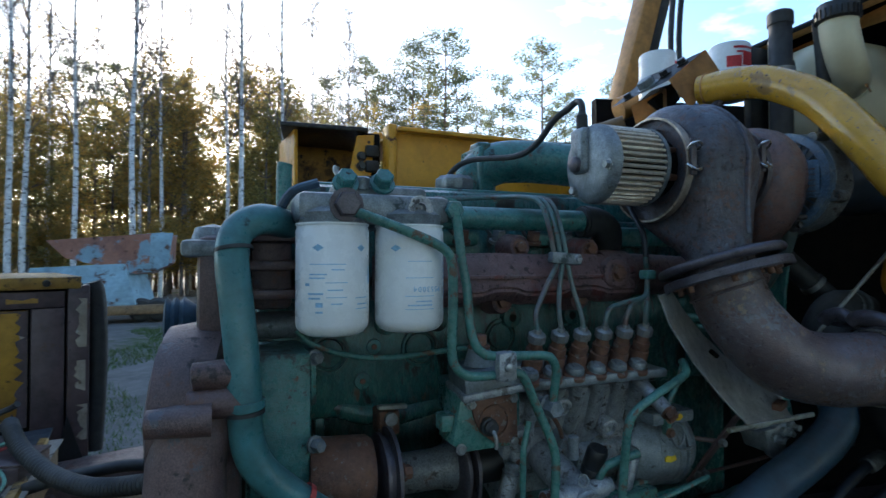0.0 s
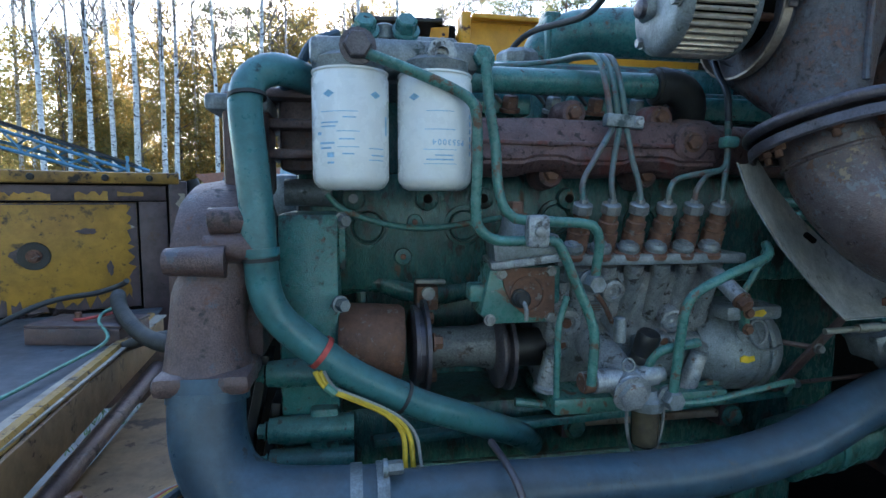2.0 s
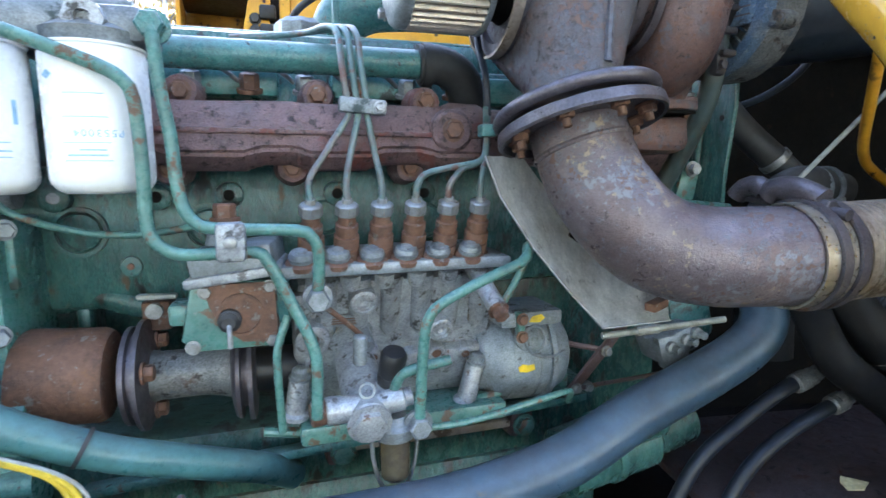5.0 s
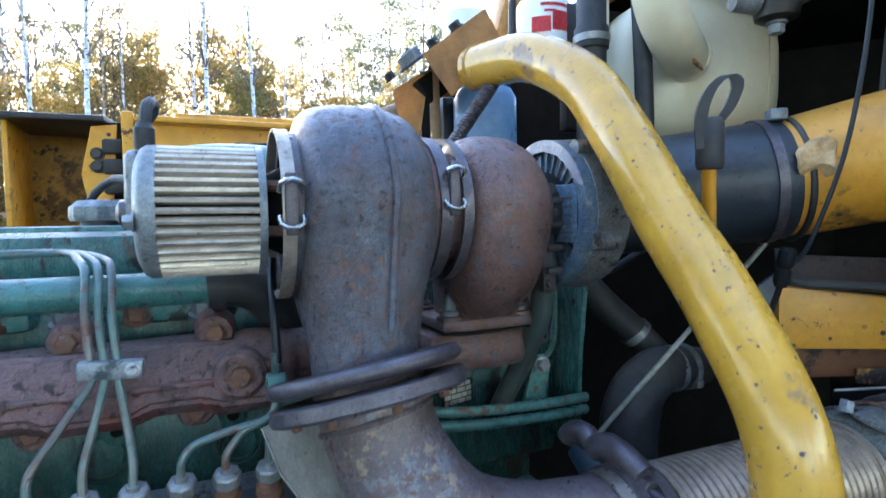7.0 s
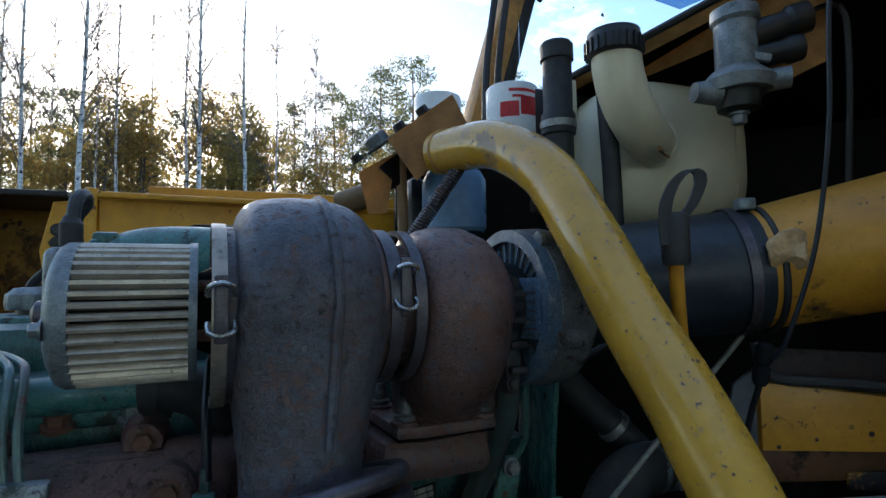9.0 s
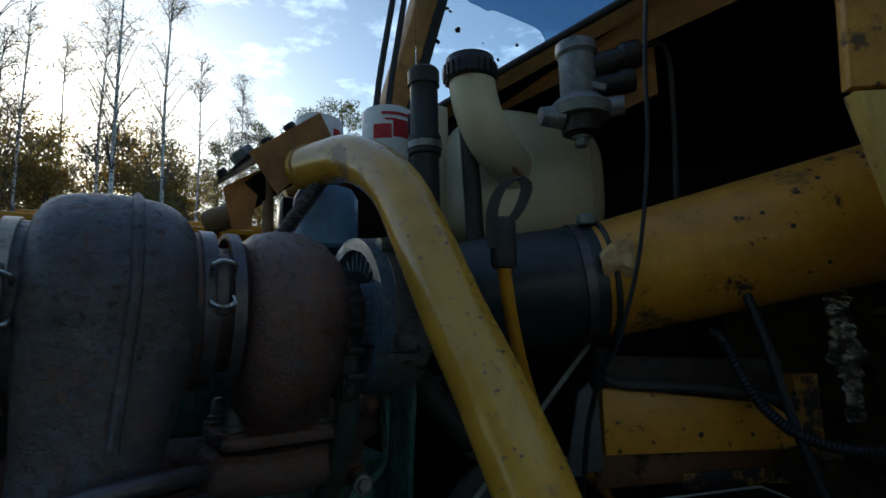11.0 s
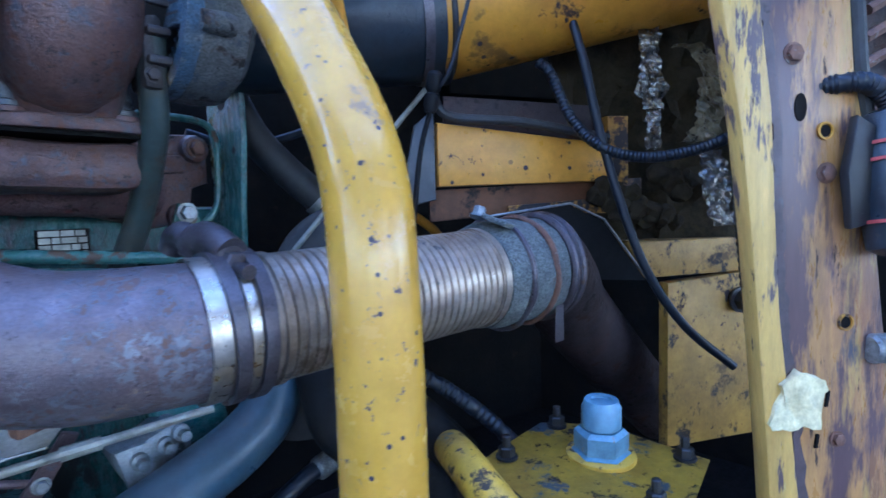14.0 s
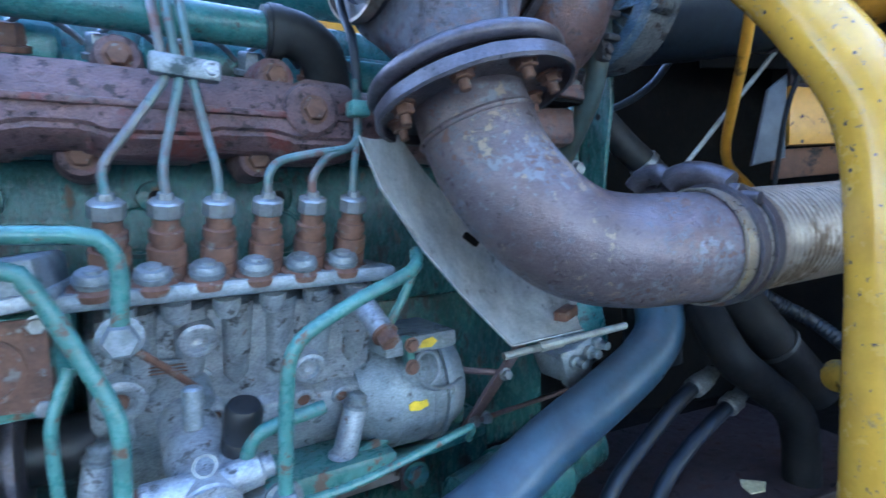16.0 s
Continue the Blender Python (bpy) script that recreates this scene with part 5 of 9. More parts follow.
def coolant_side():
    # green upright housing
    t = thing("cooler_housing", (0.065, 0.7, 1.2), "green painted upright water housing bolted to the block", "housing")
    part("body", rough_up(box((0.064, 0.735, 1.425), (0.072, 0.13, 0.32), bev=0.008), 0.0008, 40), M_TEAL, t)
    part("side_rim", box((0.102, 0.71, 1.55), (0.012, 0.05, 0.07), bev=0.003), M_TEAL, t)
    part("bolt", hexbolt((0.103, 0.68, 1.576), (0.6, -1, 0), 0.008, 0.012), M_ALU_DULL, t)
    for z in (1.395, 1.325, 1.285):
        part("stub", lathe([(0, 0.015), (0.02, 0.017), (0.1, 0.016)], (0.015, 0.66, z), X, 18), M_TEAL, t)
        part("bolt", hexbolt((0.012, 0.66, z), -X, 0.0085, 0.01), M_TEAL, t)
    part("lower_web", box((0.08, 0.68, 1.30), (0.035, 0.05, 0.1), bev=0.006), M_TEAL, t)
    part("clamp_nut", hexbolt((0.1, 0.655, 1.478), (0.5, -1, 0), 0.008, 0.016), M_ALU_DULL, t)
    part("upper_pipe", lathe([(0, 0.018), (0.06, 0.018)], (0.03, 0.75, 1.61), X, 18), M_ALU_DULL, t)
    # painted hose
    h = thing("coolant_hose", (0.02, 0.61, 1.3), "green painted coolant hose with a red band", "hose")
    part("hose", tube([(0.085, 0.70, 1.735), (0.06, 0.665, 1.742), (0.035, 0.635, 1.742), (0.014, 0.622, 1.728), (0.008, 0.612, 1.70), (0.013, 0.603, 1.65), (0.018, 0.598, 1.60), (0.021, 0.595, 1.55), (0.024, 0.597, 1.51), (0.034, 0.598, 1.482), (0.058, 0.6, 1.455),
                       (0.108, 0.603, 1.413), (0.15, 0.61, 1.387), (0.194, 0.62, 1.362), (0.24, 0.635, 1.34), (0.28, 0.655, 1.318), (0.33, 0.68, 1.29), (0.36, 0.71, 1.26)], 0.0175, 20), M_HOSE, h)
    part("joint", ring((0.0215, 0.595, 1.548), (0.05, 0, -1), 0.0183, 0.008, 0.003), M_HOSE, h)
    part("cable_tie", ring((0.0215, 0.595, 1.54), (0.05, 0, -1), 0.0187, 0.004, 0.002), M_RUBBER, h)
    part("upper_tie", ring((0.010, 0.613, 1.708), (0.1, -0.2, -1), 0.0187, 0.004, 0.002), M_RUBBER, h)
    part("red_band", ring((0.081, 0.6015, 1.436), (0.9, 0.1, -0.7), 0.0185, 0.006, 0.002), M_RED, h)
    part("lower_tie", ring((0.172, 0.615, 1.3745), (0.9, 0.1, -0.5), 0.0185, 0.004, 0.002), M_RUBBER, h)
    # wires that hang from the red band
    for i, (mat, nm, lab) in enumerate(((M_YWIRE, "yellow_wire", "yellow wire hanging below the green hose"), (M_YWIRE, "yellow_wire", "yellow wire hanging below the green hose"), (M_GREYWIRE, "white_wire", "dirty white wire along the green hose"))):
        o = i * 0.0045
        lone(nm, tube([(0.075 + o, 0.585, 1.42), (0.086 + o, 0.582, 1.402), (0.11 + o, 0.583, 1.39), (0.15 + o, 0.585, 1.368), (0.168 + o * 1.5, 0.583, 1.345), (0.17 + o * 2, 0.575, 1.31)], 0.003 if nm == "yellow_wire" else 0.002, 8), mat, lab, "wire")
    lone("wire_joint", tube([(0.086, 0.58, 1.405), (0.096, 0.58, 1.396)], 0.0045, 8), M_GREENWIRE, "green insulated wire joint", "wire")
    # brown cast housing
    b = thing("pump_housing", (-0.04, 0.62, 1.4), "brown cast iron water pump housing with ribs", "housing")
    part("scroll", rough_up(lathe([(0, 0.03), (0.01, 0.07), (0.02, 0.1), (0.05, 0.105), (0.08, 0.1), (0.085, 0.06)], (-0.075, 0.70, 1.52), (1, -0.15, 0), 36), 0.0015, 30), M_CAST, b)
    part("neck", rough_up(tube([(-0.02, 0.64, 1.54), (-0.032, 0.612, 1.5), (-0.034, 0.6, 1.46), (-0.032, 0.59, 1.412)], lambda s: 0.048 - 0.010 * math.sin(s * 3.1), 26), 0.001, 40), M_CAST, b)
    part("outlet_flange", rough_up(box((-0.03, 0.585, 1.422), (0.092, 0.08, 0.022), bev=0.008), 0.0008, 40), M_CAST, b)
    for z, x0, x1, y in ((1.58, -0.03, 0.02, 0.6), (1.552, -0.035, 0.02, 0.595), (1.54, -0.07, -0.01, 0.585)):
        part("rib", rough_up(lathe([(0, 0.006), (0.002, 0.0135), (0.02, 0.015), (x1 - x0, 0.0175)], (x0, y, z), X, 18), 0.0012, 60), M_CAST, b)
    part("side_wall", rough_up(box((-0.005, 0.69, 1.5), (0.05, 0.14, 0.15), bev=0.01), 0.001, 40), M_CAST, b)
    # thermostat stub above
    s = thing("thermostat_housing", (-0.02, 0.70, 1.6), "dark cast thermostat housing with bolted lid", "housing")
    part("body", box((-0.003, 0.70, 1.665), (0.05, 0.08, 0.12), bev=0.01), M_CAST, s)
    part("lid", box((-0.01, 0.70, 1.71), (0.07, 0.085, 0.02), bev=0.006), M_ALU_DULL, s)
    part("dome", lathe([(0, 0.025), (0.015, 0.02), (0.02, 0)], (-0.012, 0.70, 1.72), Z, 20), M_ALU_DULL, s)
    # belt pulley behind
    p = thing("belt_pulley", (-0.08, 0.93, 1.56), "dark grooved belt pulley on the engine front", "pulley")
    part("wheel", lathe([(0, 0.032), (0.003, 0.04), (0.009, 0.033), (0.015, 0.04), (0.021, 0.033), (0.027, 0.04), (0.034, 0.034), (0.05, 0.022), (0.1, 0.022)], (-0.085, 0.93, 1.6), X, 32), M_RUBBER_BLUE, p)
    part("hub", box((0.0, 0.93, 1.6), (0.08, 0.07, 0.08), bev=0.01), M_ALU_DULL, p)
    # charge pipe: rubber elbow and long pipe below the engine
    c = thing("charge_pipe", (0.2, 0.53, 1.25), "thick blue-grey charge pipe with rubber elbow and clamps", "pipe")
    part("rubber_elbow", tube([(-0.03, 0.578, 1.42), (-0.03, 0.57, 1.395), (-0.027, 0.562, 1.36), (-0.012, 0.553, 1.325), (0.02, 0.545, 1.304), (0.07, 0.54, 1.298), (0.15, 0.537, 1.295)], 0.037, 26), M_RUBBER_BLUE, c)
    part("pipe", tube([(0.13, 0.537, 1.295), (0.25, 0.545, 1.292), (0.42, 0.556, 1.284), (0.54, 0.564, 1.284), (0.654, 0.568, 1.304), (0.751, 0.576, 1.342), (0.852, 0.578, 1.379), (0.919, 0.585, 1.404), (0.955, 0.592, 1.435), (0.965, 0.615, 1.49), (0.965, 0.66, 1.53)], lambda q: 0.0305 - 0.002 * q, 28), M_RUBBER_BLUE, c)
    for x in (0.117, 0.143):
        part("clamp_band", ring((x, 0.5375, 1.2955), X, 0.0385, 0.012, 0.003), M_ALU_DULL, c)
    part("clamp_screw", hexbolt((0.143, 0.525, 1.338), (1, 0, 0), 0.007, 0.02), M_ALU_DULL, c)
    part("neck_band", ring((-0.03, 0.576, 1.405), (0, -0.2, -1), 0.0385, 0.01, 0.003), M_RUBBER_BLUE, c)
    part("hanger", tube([(0.262, 0.56, 1.34), (0.27, 0.52, 1.331), (0.278, 0.499, 1.31), (0.282, 0.497, 1.27), (0.28, 0.505, 1.22)], 0.004, 10), M_CLAMP, c)
    return t




def starter():
    t = thing("starter_motor", (0.8, 0.62, 1.25), "teal painted starter motor low beside the block", "starter motor")
    part("body", lathe([(0, 0.03), (0.006, 0.042), (0.13, 0.044), (0.14, 0.036), (0.2, 0.034), (0.205, 0.026)], (0.68, 0.63, 1.262), (1, 0.05, 0.16), 26), M_TEAL_OILY_DIM, t)
    part("solenoid", lathe([(0, 0.018), (0.09, 0.02), (0.1, 0.014)], (0.72, 0.60, 1.30), (1, 0.05, 0.16), 18), M_TEAL_OILY_DIM, t)
    part("band", ring((0.75, 0.634, 1.273), (1, 0.05, 0.16), 0.0445, 0.01, 0.003), M_TEAL, t)
    lone("battery_cable", tube([(0.42, 0.49, 1.20), (0.45, 0.49, 1.225), (0.53, 0.50, 1.238), (0.66, 0.52, 1.232), (0.76, 0.54, 1.21)], 0.008, 10), M_RUBBER, "black battery cable below the charge pipe", "cable")


engine_block()
starter()
cylinder_head()
rail_pipe()
oil_cap()
manifold()
fuel_filter(0.116, "white spin-on fuel filter canister with faint blue print", False)
fuel_filter(0.209, "white spin-on fuel filter with blue part number", True)
filter_head()
fuel_pipes()
injection_lines()
injection_pump()
feed_pump()
pump_drive()
pump_crossbar()
rack_box()
coolant_side()


# ---- turbocharger line, on one axis ----
TY, TZ = 0.628, 1.832


def breather():
    t = thing("intake_filter", (0.53, TY, 1.776), "cream slatted metal intake filter with grey end cap", "intake filter")
    part("core", rod((0.488, TY, TZ), (0.572, TY, TZ), 0.0475, 32), M_SOOT_SHADE, t)
    for i in range(40):
        a = 2 * math.pi * i / 40
        d = Vector((0, math.cos(a), math.sin(a)))
        bm = bmesh.new()
        u, v = d, Vector((1, 0, 0)).cross(d)
        o = Vector((0, TY, TZ))
        sec = [(0.047, -0.003), (0.0535, -0.0026), (0.0565, -0.0004), (0.0555, 0.0022), (0.047, 0.0026)]
        ends = [[bm.verts.new(o + Vector((x, 0, 0)) + u * p + v * q) for p, q in sec] for x in (0.490, 0.568)]
        for k in range(5):
            bm.faces.new((ends[0][k], ends[1][k], ends[1][(k + 1) % 5], ends[0][(k + 1) % 5]))
        bm.faces.new(ends[0][::-1])
        bm.faces.new(ends[1])
        part("slat", bm, M_SLAT, t)
    part("end_rim", ring((0.571, TY, TZ), X, 0.0545, 0.006, 0.006, 40), M_ALU_DULL, t)
    part("end_cap", lathe([(0, 0.02), (0.001, 0.044), (0.005, 0.053), (0.01, 0.0565), (0.018, 0.0565)], (0.474, TY, TZ), X, 36), M_ALU_DULL, t, "grey domed end cap")
    bm = box((0.474, 0.640, TZ + 0.02), (0.018, 0.034, 0.066), bev=0.008, seg=4)
    part("valve_box", bm, M_ALU_DULL, t)
    for a in (70, 190, 310):
        part("cap_bolt", hexbolt((0.477, TY + 0.046 * math.cos(radians(a)), TZ + 0.046 * math.sin(radians(a))), -X, 0.006, 0.008), M_STEEL, t)
    part("cap_knob", lathe([(0, 0.012), (0.006, 0.011), (0.009, 0.006)], (0.466, 0.640, TZ + 0.0), -X, 16), M_CLAMP, t)
    part("nipple", lathe([(0, 0.007), (0.004, 0.0085), (0.02, 0.0085), (0.022, 0.007), (0.026, 0.0055)], (0.480, 0.645, 1.885), Z, 16), M_RUBBER, t)
    for a in (35, 150, 205, 330):
        part("spacer", rod((0.57, TY + 0.042 * math.cos(radians(a)), TZ + 0.042 * math.sin(radians(a))), (0.604, TY + 0.042 * math.cos(radians(a)), TZ + 0.042 * math.sin(radians(a))), 0.005, 10), M_RUSTNUT, t)
    part("rear_cup", lathe([(0, 0.03), (0.03, 0.045), (0.04, 0.045)], (0.57, TY, TZ), X, 28), M_SOOT_SHADE, t)
    lone("breather_hose", tube([(0.481, 0.645, 1.908), (0.482, 0.649, 1.924), (0.485, 0.664, 1.932), (0.484, 0.682, 1.926), (0.472, 0.705, 1.912), (0.468, 0.75, 1.884), (0.456, 0.80, 1.872), (0.419, 0.9, 1.88), (0.39, 0.925, 1.858), (0.378, 0.935, 1.82)], 0.0052, 10), M_RUBBER, "thin black breather hose", "hose")


def latch(t, x, y, z):
    """Bent wire clip of a band clamp."""
    for dz in (0.016, -0.016):
        s = 1 if dz > 0 else -1
        part("wire_clip", tube([(x - 0.009, y + 0.004, z + dz - s * 0.006), (x - 0.0085, y - 0.004, z + dz), (x, y - 0.006, z + dz + s * 0.003), (x + 0.0085, y - 0.004, z + dz), (x + 0.009, y + 0.004, z + dz - s * 0.006)], 0.0021, 8), M_BRIGHT, t)
    part("latch_tongue", box((x, y + 0.002, z), (0.010, 0.005, 0.05), bev=0.002), M_CLAMP, t)


def turbo():
    t = thing("turbo_exhaust_housing", (0.66, TY, 1.69), "heat-browned cast exhaust housing with seam and neck", "turbo housing")
    drum = [(0, 0.05), (0.002, 0.072), (0.008, 0.086), (0.02, 0.095), (0.045, 0.099), (0.075, 0.098), (0.1, 0.092), (0.114, 0.08), (0.121, 0.062), (0.122, 0.04)]
    drum = [(q.x, q.y) for q in curve_points([Vector((p, r, 0)) for p, r in drum], 0.006)]
    bm = lathe(drum, (0.599, TY, TZ), X, 72)
    # throat leaving the drum in a tangent and closing to the round neck
    top, low = Vector((0.66, TY, TZ)), Vector((0.650, 0.561, 1.698))
    run = Vector((0, low.y - top.y, low.z - top.z))
    length = run.length
    w = run / length
    v = X.cross(w)
    lean = math.asin((0.099 - 0.046) / length)
    half = [(p - 0.061, r) for p, r in drum]
    loop = half + [(p, -r) for p, r in half[::-1]]
    n = len(loop)
    rows = []
    for i in range(15):
        s = i / 14
        d = 0.099 * math.sin(lean) * (1 - s) + s * (length + 0.046 * math.sin(lean) * 0.4)
        ease = s * s * (3 - 2 * s)
        wide = (0.099 * (1 - s) + 0.046 * s) * math.cos(lean) - 0.004 * math.sin(math.pi * s)
        row = []
        for k, (p, r) in enumerate(loop):
            a = math.pi * (k + 0.5) / (n / 2)
            x = p * (1 - ease) - math.cos(a) * 0.046 * ease
            y = (r / 0.099) * (1 - ease) + math.sin(a) * ease
            mid = top + w * d + X * (low.x - top.x) * ease
            q = mid + X * x + v * (y * wide)
            # the last sections turn level with the flange
            flat = max(0.0, (s - 0.55) / 0.45)
            q.z -= flat * (v * (y * wide)).z * 0.9
            row.append(bm.verts.new(q))
        rows.append(row)
    for p, q in zip(rows, rows[1:]):
        for k in range(n):
            bm.faces.new((p[k], p[(k + 1) % n], q[(k + 1) % n], q[k]))
    bmesh.ops.recalc_face_normals(bm, faces=bm.faces[:])
    part("shell", rough_up(bm, 0.0014, 40), M_TURBO, t, smooth=50)
    prof = [(0.098 * math.cos(radians(-28 + 236 * i / 24)), 0.098 * math.sin(radians(-28 + 236 * i / 24))) for i in range(25)]
    # seam rib round the shell
    seam = [(0.672, TY + a, TZ + b) for a, b in prof[4:20]]
    for i in range(8):
        s = i / 8
        d = 0.099 * math.sin(lean) * (1 - s) + s * length
        q = top + w * d - v * math.copysign((0.099 * (1 - s) + 0.046 * s) * math.cos(lean) - 0.003 * math.sin(math.pi * s), v.y)
        seam.append((0.672 - 0.01 * s, q.y, q.z))
    part("seam_rib", tube(seam, 0.0045, 8), M_TURBO, t)
    c = thing("band_clamp", (0.593, TY, TZ - 0.075), "worn steel band clamp with wire latch", "clamp", "band clamps")
    part("band", ring((0.589, TY, TZ - 0.003), X, 0.076, 0.011, 0.003, 44), M_FLEX, c)
    latch(c, 0.590, TY - 0.082, TZ + 0.004)
    r = part("groove_ring", ring((0.601, TY, TZ - 0.003), X, 0.068, 0.018, 0.014, 40), M_TURBO, c)
    # bearing throat between the two housings
    b = thing("turbo_bearing_throat", (0.735, TY, TZ - 0.06), "rusty ribbed throat between the turbo housings", "turbo housing")
    part("throat", lathe([(0, 0.072), (0.008, 0.07), (0.012, 0.058), (0.04, 0.058), (0.044, 0.066)], (0.716, TY, TZ), X, 36), M_SNAIL, b)
    c2 = thing("band_clamp", (0.735, TY, TZ - 0.07), "narrow steel band clamp with wire latch", "clamp", "band clamps")
    part("band", ring((0.728, TY, TZ), X, 0.071, 0.012, 0.004, 44), M_CLAMP, c2)
    part("second_band", ring((0.75, TY, TZ), X, 0.070, 0.010, 0.005, 44), M_CLAMP, c2)
    latch(c2, 0.735, TY - 0.074, TZ + 0.018)
    # turbine snail
    s = thing("turbine_housing", (0.80, TY, 1.70), "rust-brown turbine snail bolted to the manifold", "turbo housing")
    prof = [(0, 0.05), (0.004, 0.064), (0.016, 0.075), (0.034, 0.08), (0.06, 0.079), (0.082, 0.07), (0.097, 0.055), (0.103, 0.03)]
    bm = lathe(prof, (0.756, TY, TZ - 0.002), X, 40)
    for q in bm.verts:
        if q.co.z < TZ - 0.02:
            k = min(1.0, (TZ - 0.02 - q.co.z) / 0.06)
            q.co.z -= 0.035 * k
            q.co.y = TY + (q.co.y - TY) * (1 + 0.1 * k)
    part("shell", rough_up(bm, 0.001, 45), M_SNAIL, s, smooth=60)
    # squared throat from the snail down to its flange
    bm = bmesh.new()
    rows = []
    for i in range(7):
        s3 = i / 6
        rx, ry, cz = 0.049 - 0.008 * s3, 0.077 - 0.032 * s3, 1.81 - 0.098 * s3
        row = []
        for q in range(32):
            c3, d3 = math.cos(2 * math.pi * q / 32), math.sin(2 * math.pi * q / 32)
            row.append(bm.verts.new((0.806 + rx * math.copysign(abs(c3) ** 0.55, c3), TY + 0.036 * s3 + ry * math.copysign(abs(d3) ** 0.6, d3), cz)))
        rows.append(row)
    for p, q in zip(rows, rows[1:]):
        for i in range(32):
            bm.faces.new((p[i], p[(i + 1) % 32], q[(i + 1) % 32], q[i]))
    bmesh.ops.recalc_face_normals(bm, faces=bm.faces[:])
    part("foot", rough_up(bm, 0.001, 50), M_SNAIL, s)
    fl = part("foot_flange", rough_up(plate([(-0.055, -0.05), (-0.03, -0.056), (0.03, -0.056), (0.055, -0.05), (0.058, 0.05), (-0.058, 0.05)], (0.805, 0.672, 1.715), X, Y, 0.012, 0.0025), 0.0012, 50), M_SNAIL, s)
    for x in (0.761, 0.846):
        for y in (0.632, 0.712):
            part("flange_bolt", lathe([(0, 0.0105), (0.008, 0.0105), (0.0095, 0.0075), (0.022, 0.0072), (0.026, 0.005), (0.027, 0)], (x, y, 1.716), Z, 18), M_COMPRESSOR, fl)
            part("flange_washer", lathe([(0, 0.0145), (0.004, 0.0145), (0.005, 0.012)], (x, y, 1.7145), Z, 20), M_SNAIL, fl)
    part("gasket", rough_up(box((0.805, 0.674, 1.701), (0.106, 0.1, 0.004), bev=0), 0.0015, 90), M_SOOT_SHADE, s)
    bm = box((0.80, 0.69, 1.675), (0.122, 0.11, 0.046), bev=0.012)
    bmesh.ops.subdivide_edges(bm, edges=bm.edges[:], cuts=2, use_grid_fill=True)
    part("pedestal", rough_up(bm, 0.003, 34), M_SNAIL, s)
    # bearing bracket and compressor with cooling fins
    k = thing("compressor_housing", (0.93, TY, 1.75), "blue-grey corroded finned compressor housing behind the turbo", "compressor")
    face = Vector((0.888, 0.636, 1.826))
    part("bearing_body", rough_up(lathe([(0, 0.05), (0.03, 0.048), (0.034, 0.036)], (0.856, 0.636, 1.826), X, 28), 0.001, 60), M_BLACK, k)
    part("bearing_block", rough_up(box((0.862, 0.612, 1.80), (0.018, 0.04, 0.12), bev=0.006), 0.001, 60), M_BEARING, k)
    for z in (1.765, 1.79, 1.815, 1.84):
        part("block_lug", box((0.866, 0.592, z), (0.02, 0.014, 0.008), bev=0.003), M_BEARING, k)
    for x, z in ((0.86, 1.752), (0.866, 1.828), (0.862, 1.852)):
        part("block_bolt", hexbolt((x, 0.592, z), -Y, 0.0055, 0.006), M_BEARING, k)
    part("back_shell", rough_up(lathe([(0, 0.077), (0.006, 0.0845), (0.03, 0.087), (0.048, 0.084), (0.06, 0.07), (0.068, 0.05), (0.07, 0.03)], face, X, 48), 0.0014, 60), M_COMPRESSOR, k)
    part("rim", ring(face - X * 0.001, X, 0.0775, 0.016, 0.013, 48), M_RIM, k, "bluish corroded rim")
    part("inner_step", ring(face + X * 0.003, X, 0.066, 0.006, 0.004, 40), M_RIM, k)
    part("face", lathe([(0, 0.072), (0.003, 0.03)], face + X * 0.006, -X, 36), M_SOOT_SHADE, k)
    for i in range(30):
        a = 2 * math.pi * i / 30
        d = Y * math.cos(a) + Z * math.sin(a)
        bm = bmesh.new()
        s2 = X.cross(d)
        q = [face + d * r + s2 * e + X * h for h, top in ((0.006, 1), (-0.004, 0)) for r, e in ((0.038, -0.001), (0.072 - 0.004 * (1 - top), -0.0013), (0.072 - 0.004 * (1 - top), 0.0013), (0.038, 0.001))]
        vs = [bm.verts.new(p) for p in q]
        for f in ((0, 1, 2, 3), (4, 5, 6, 7), (0, 1, 5, 4), (1, 2, 6, 5), (2, 3, 7, 6), (3, 0, 4, 7)):
            bm.faces.new([vs[j] for j in f])
        part("fin", bm, M_RIM, k)
    part("hub", lathe([(0, 0.04), (0.012, 0.036), (0.014, 0)], face, -X, 24), M_BLACK, k)
    lp = part("type_plate", box(face + Vector((-0.009, -0.05, 0.0)), (0.006, 0.034, 0.062), (0, 0, 14), 0.002), M_RIM, k, "dull blue-grey riveted type plate")
    for z in (-0.02, -0.011, -0.002, 0.007, 0.016):
        part("mark_bar", box(face + Vector((-0.0124, -0.0508, z)), (0.0006, 0.022, 0.0022), (0, 0, 14), 0), M_CLAMP, lp)
    for a in (50, 125, 200, 340):
        d = Y * math.cos(radians(a)) + Z * math.sin(radians(a))
        part("ear", lathe([(0, 0.009), (0.022, 0.011), (0.03, 0.009)], face + X * 0.002 + d * 0.085, X, 14), M_COMPRESSOR, k)
    # oil return pipe and bracket behind
    lone("oil_return_pipe", tube([(0.864, 0.604, 1.79), (0.864, 0.606, 1.755), (0.868, 0.62, 1.715), (0.868, 0.645, 1.672), (0.864, 0.675, 1.625), (0.85, 0.70, 1.57)], 0.0125, 16), M_OILPIPE, "dull green oil return pipe below the turbo", "pipe")
    g = thing("lifting_bracket", (0.992, 0.74, 1.56), "teal steel bracket plate with round holes, darkened for shade", "bracket")
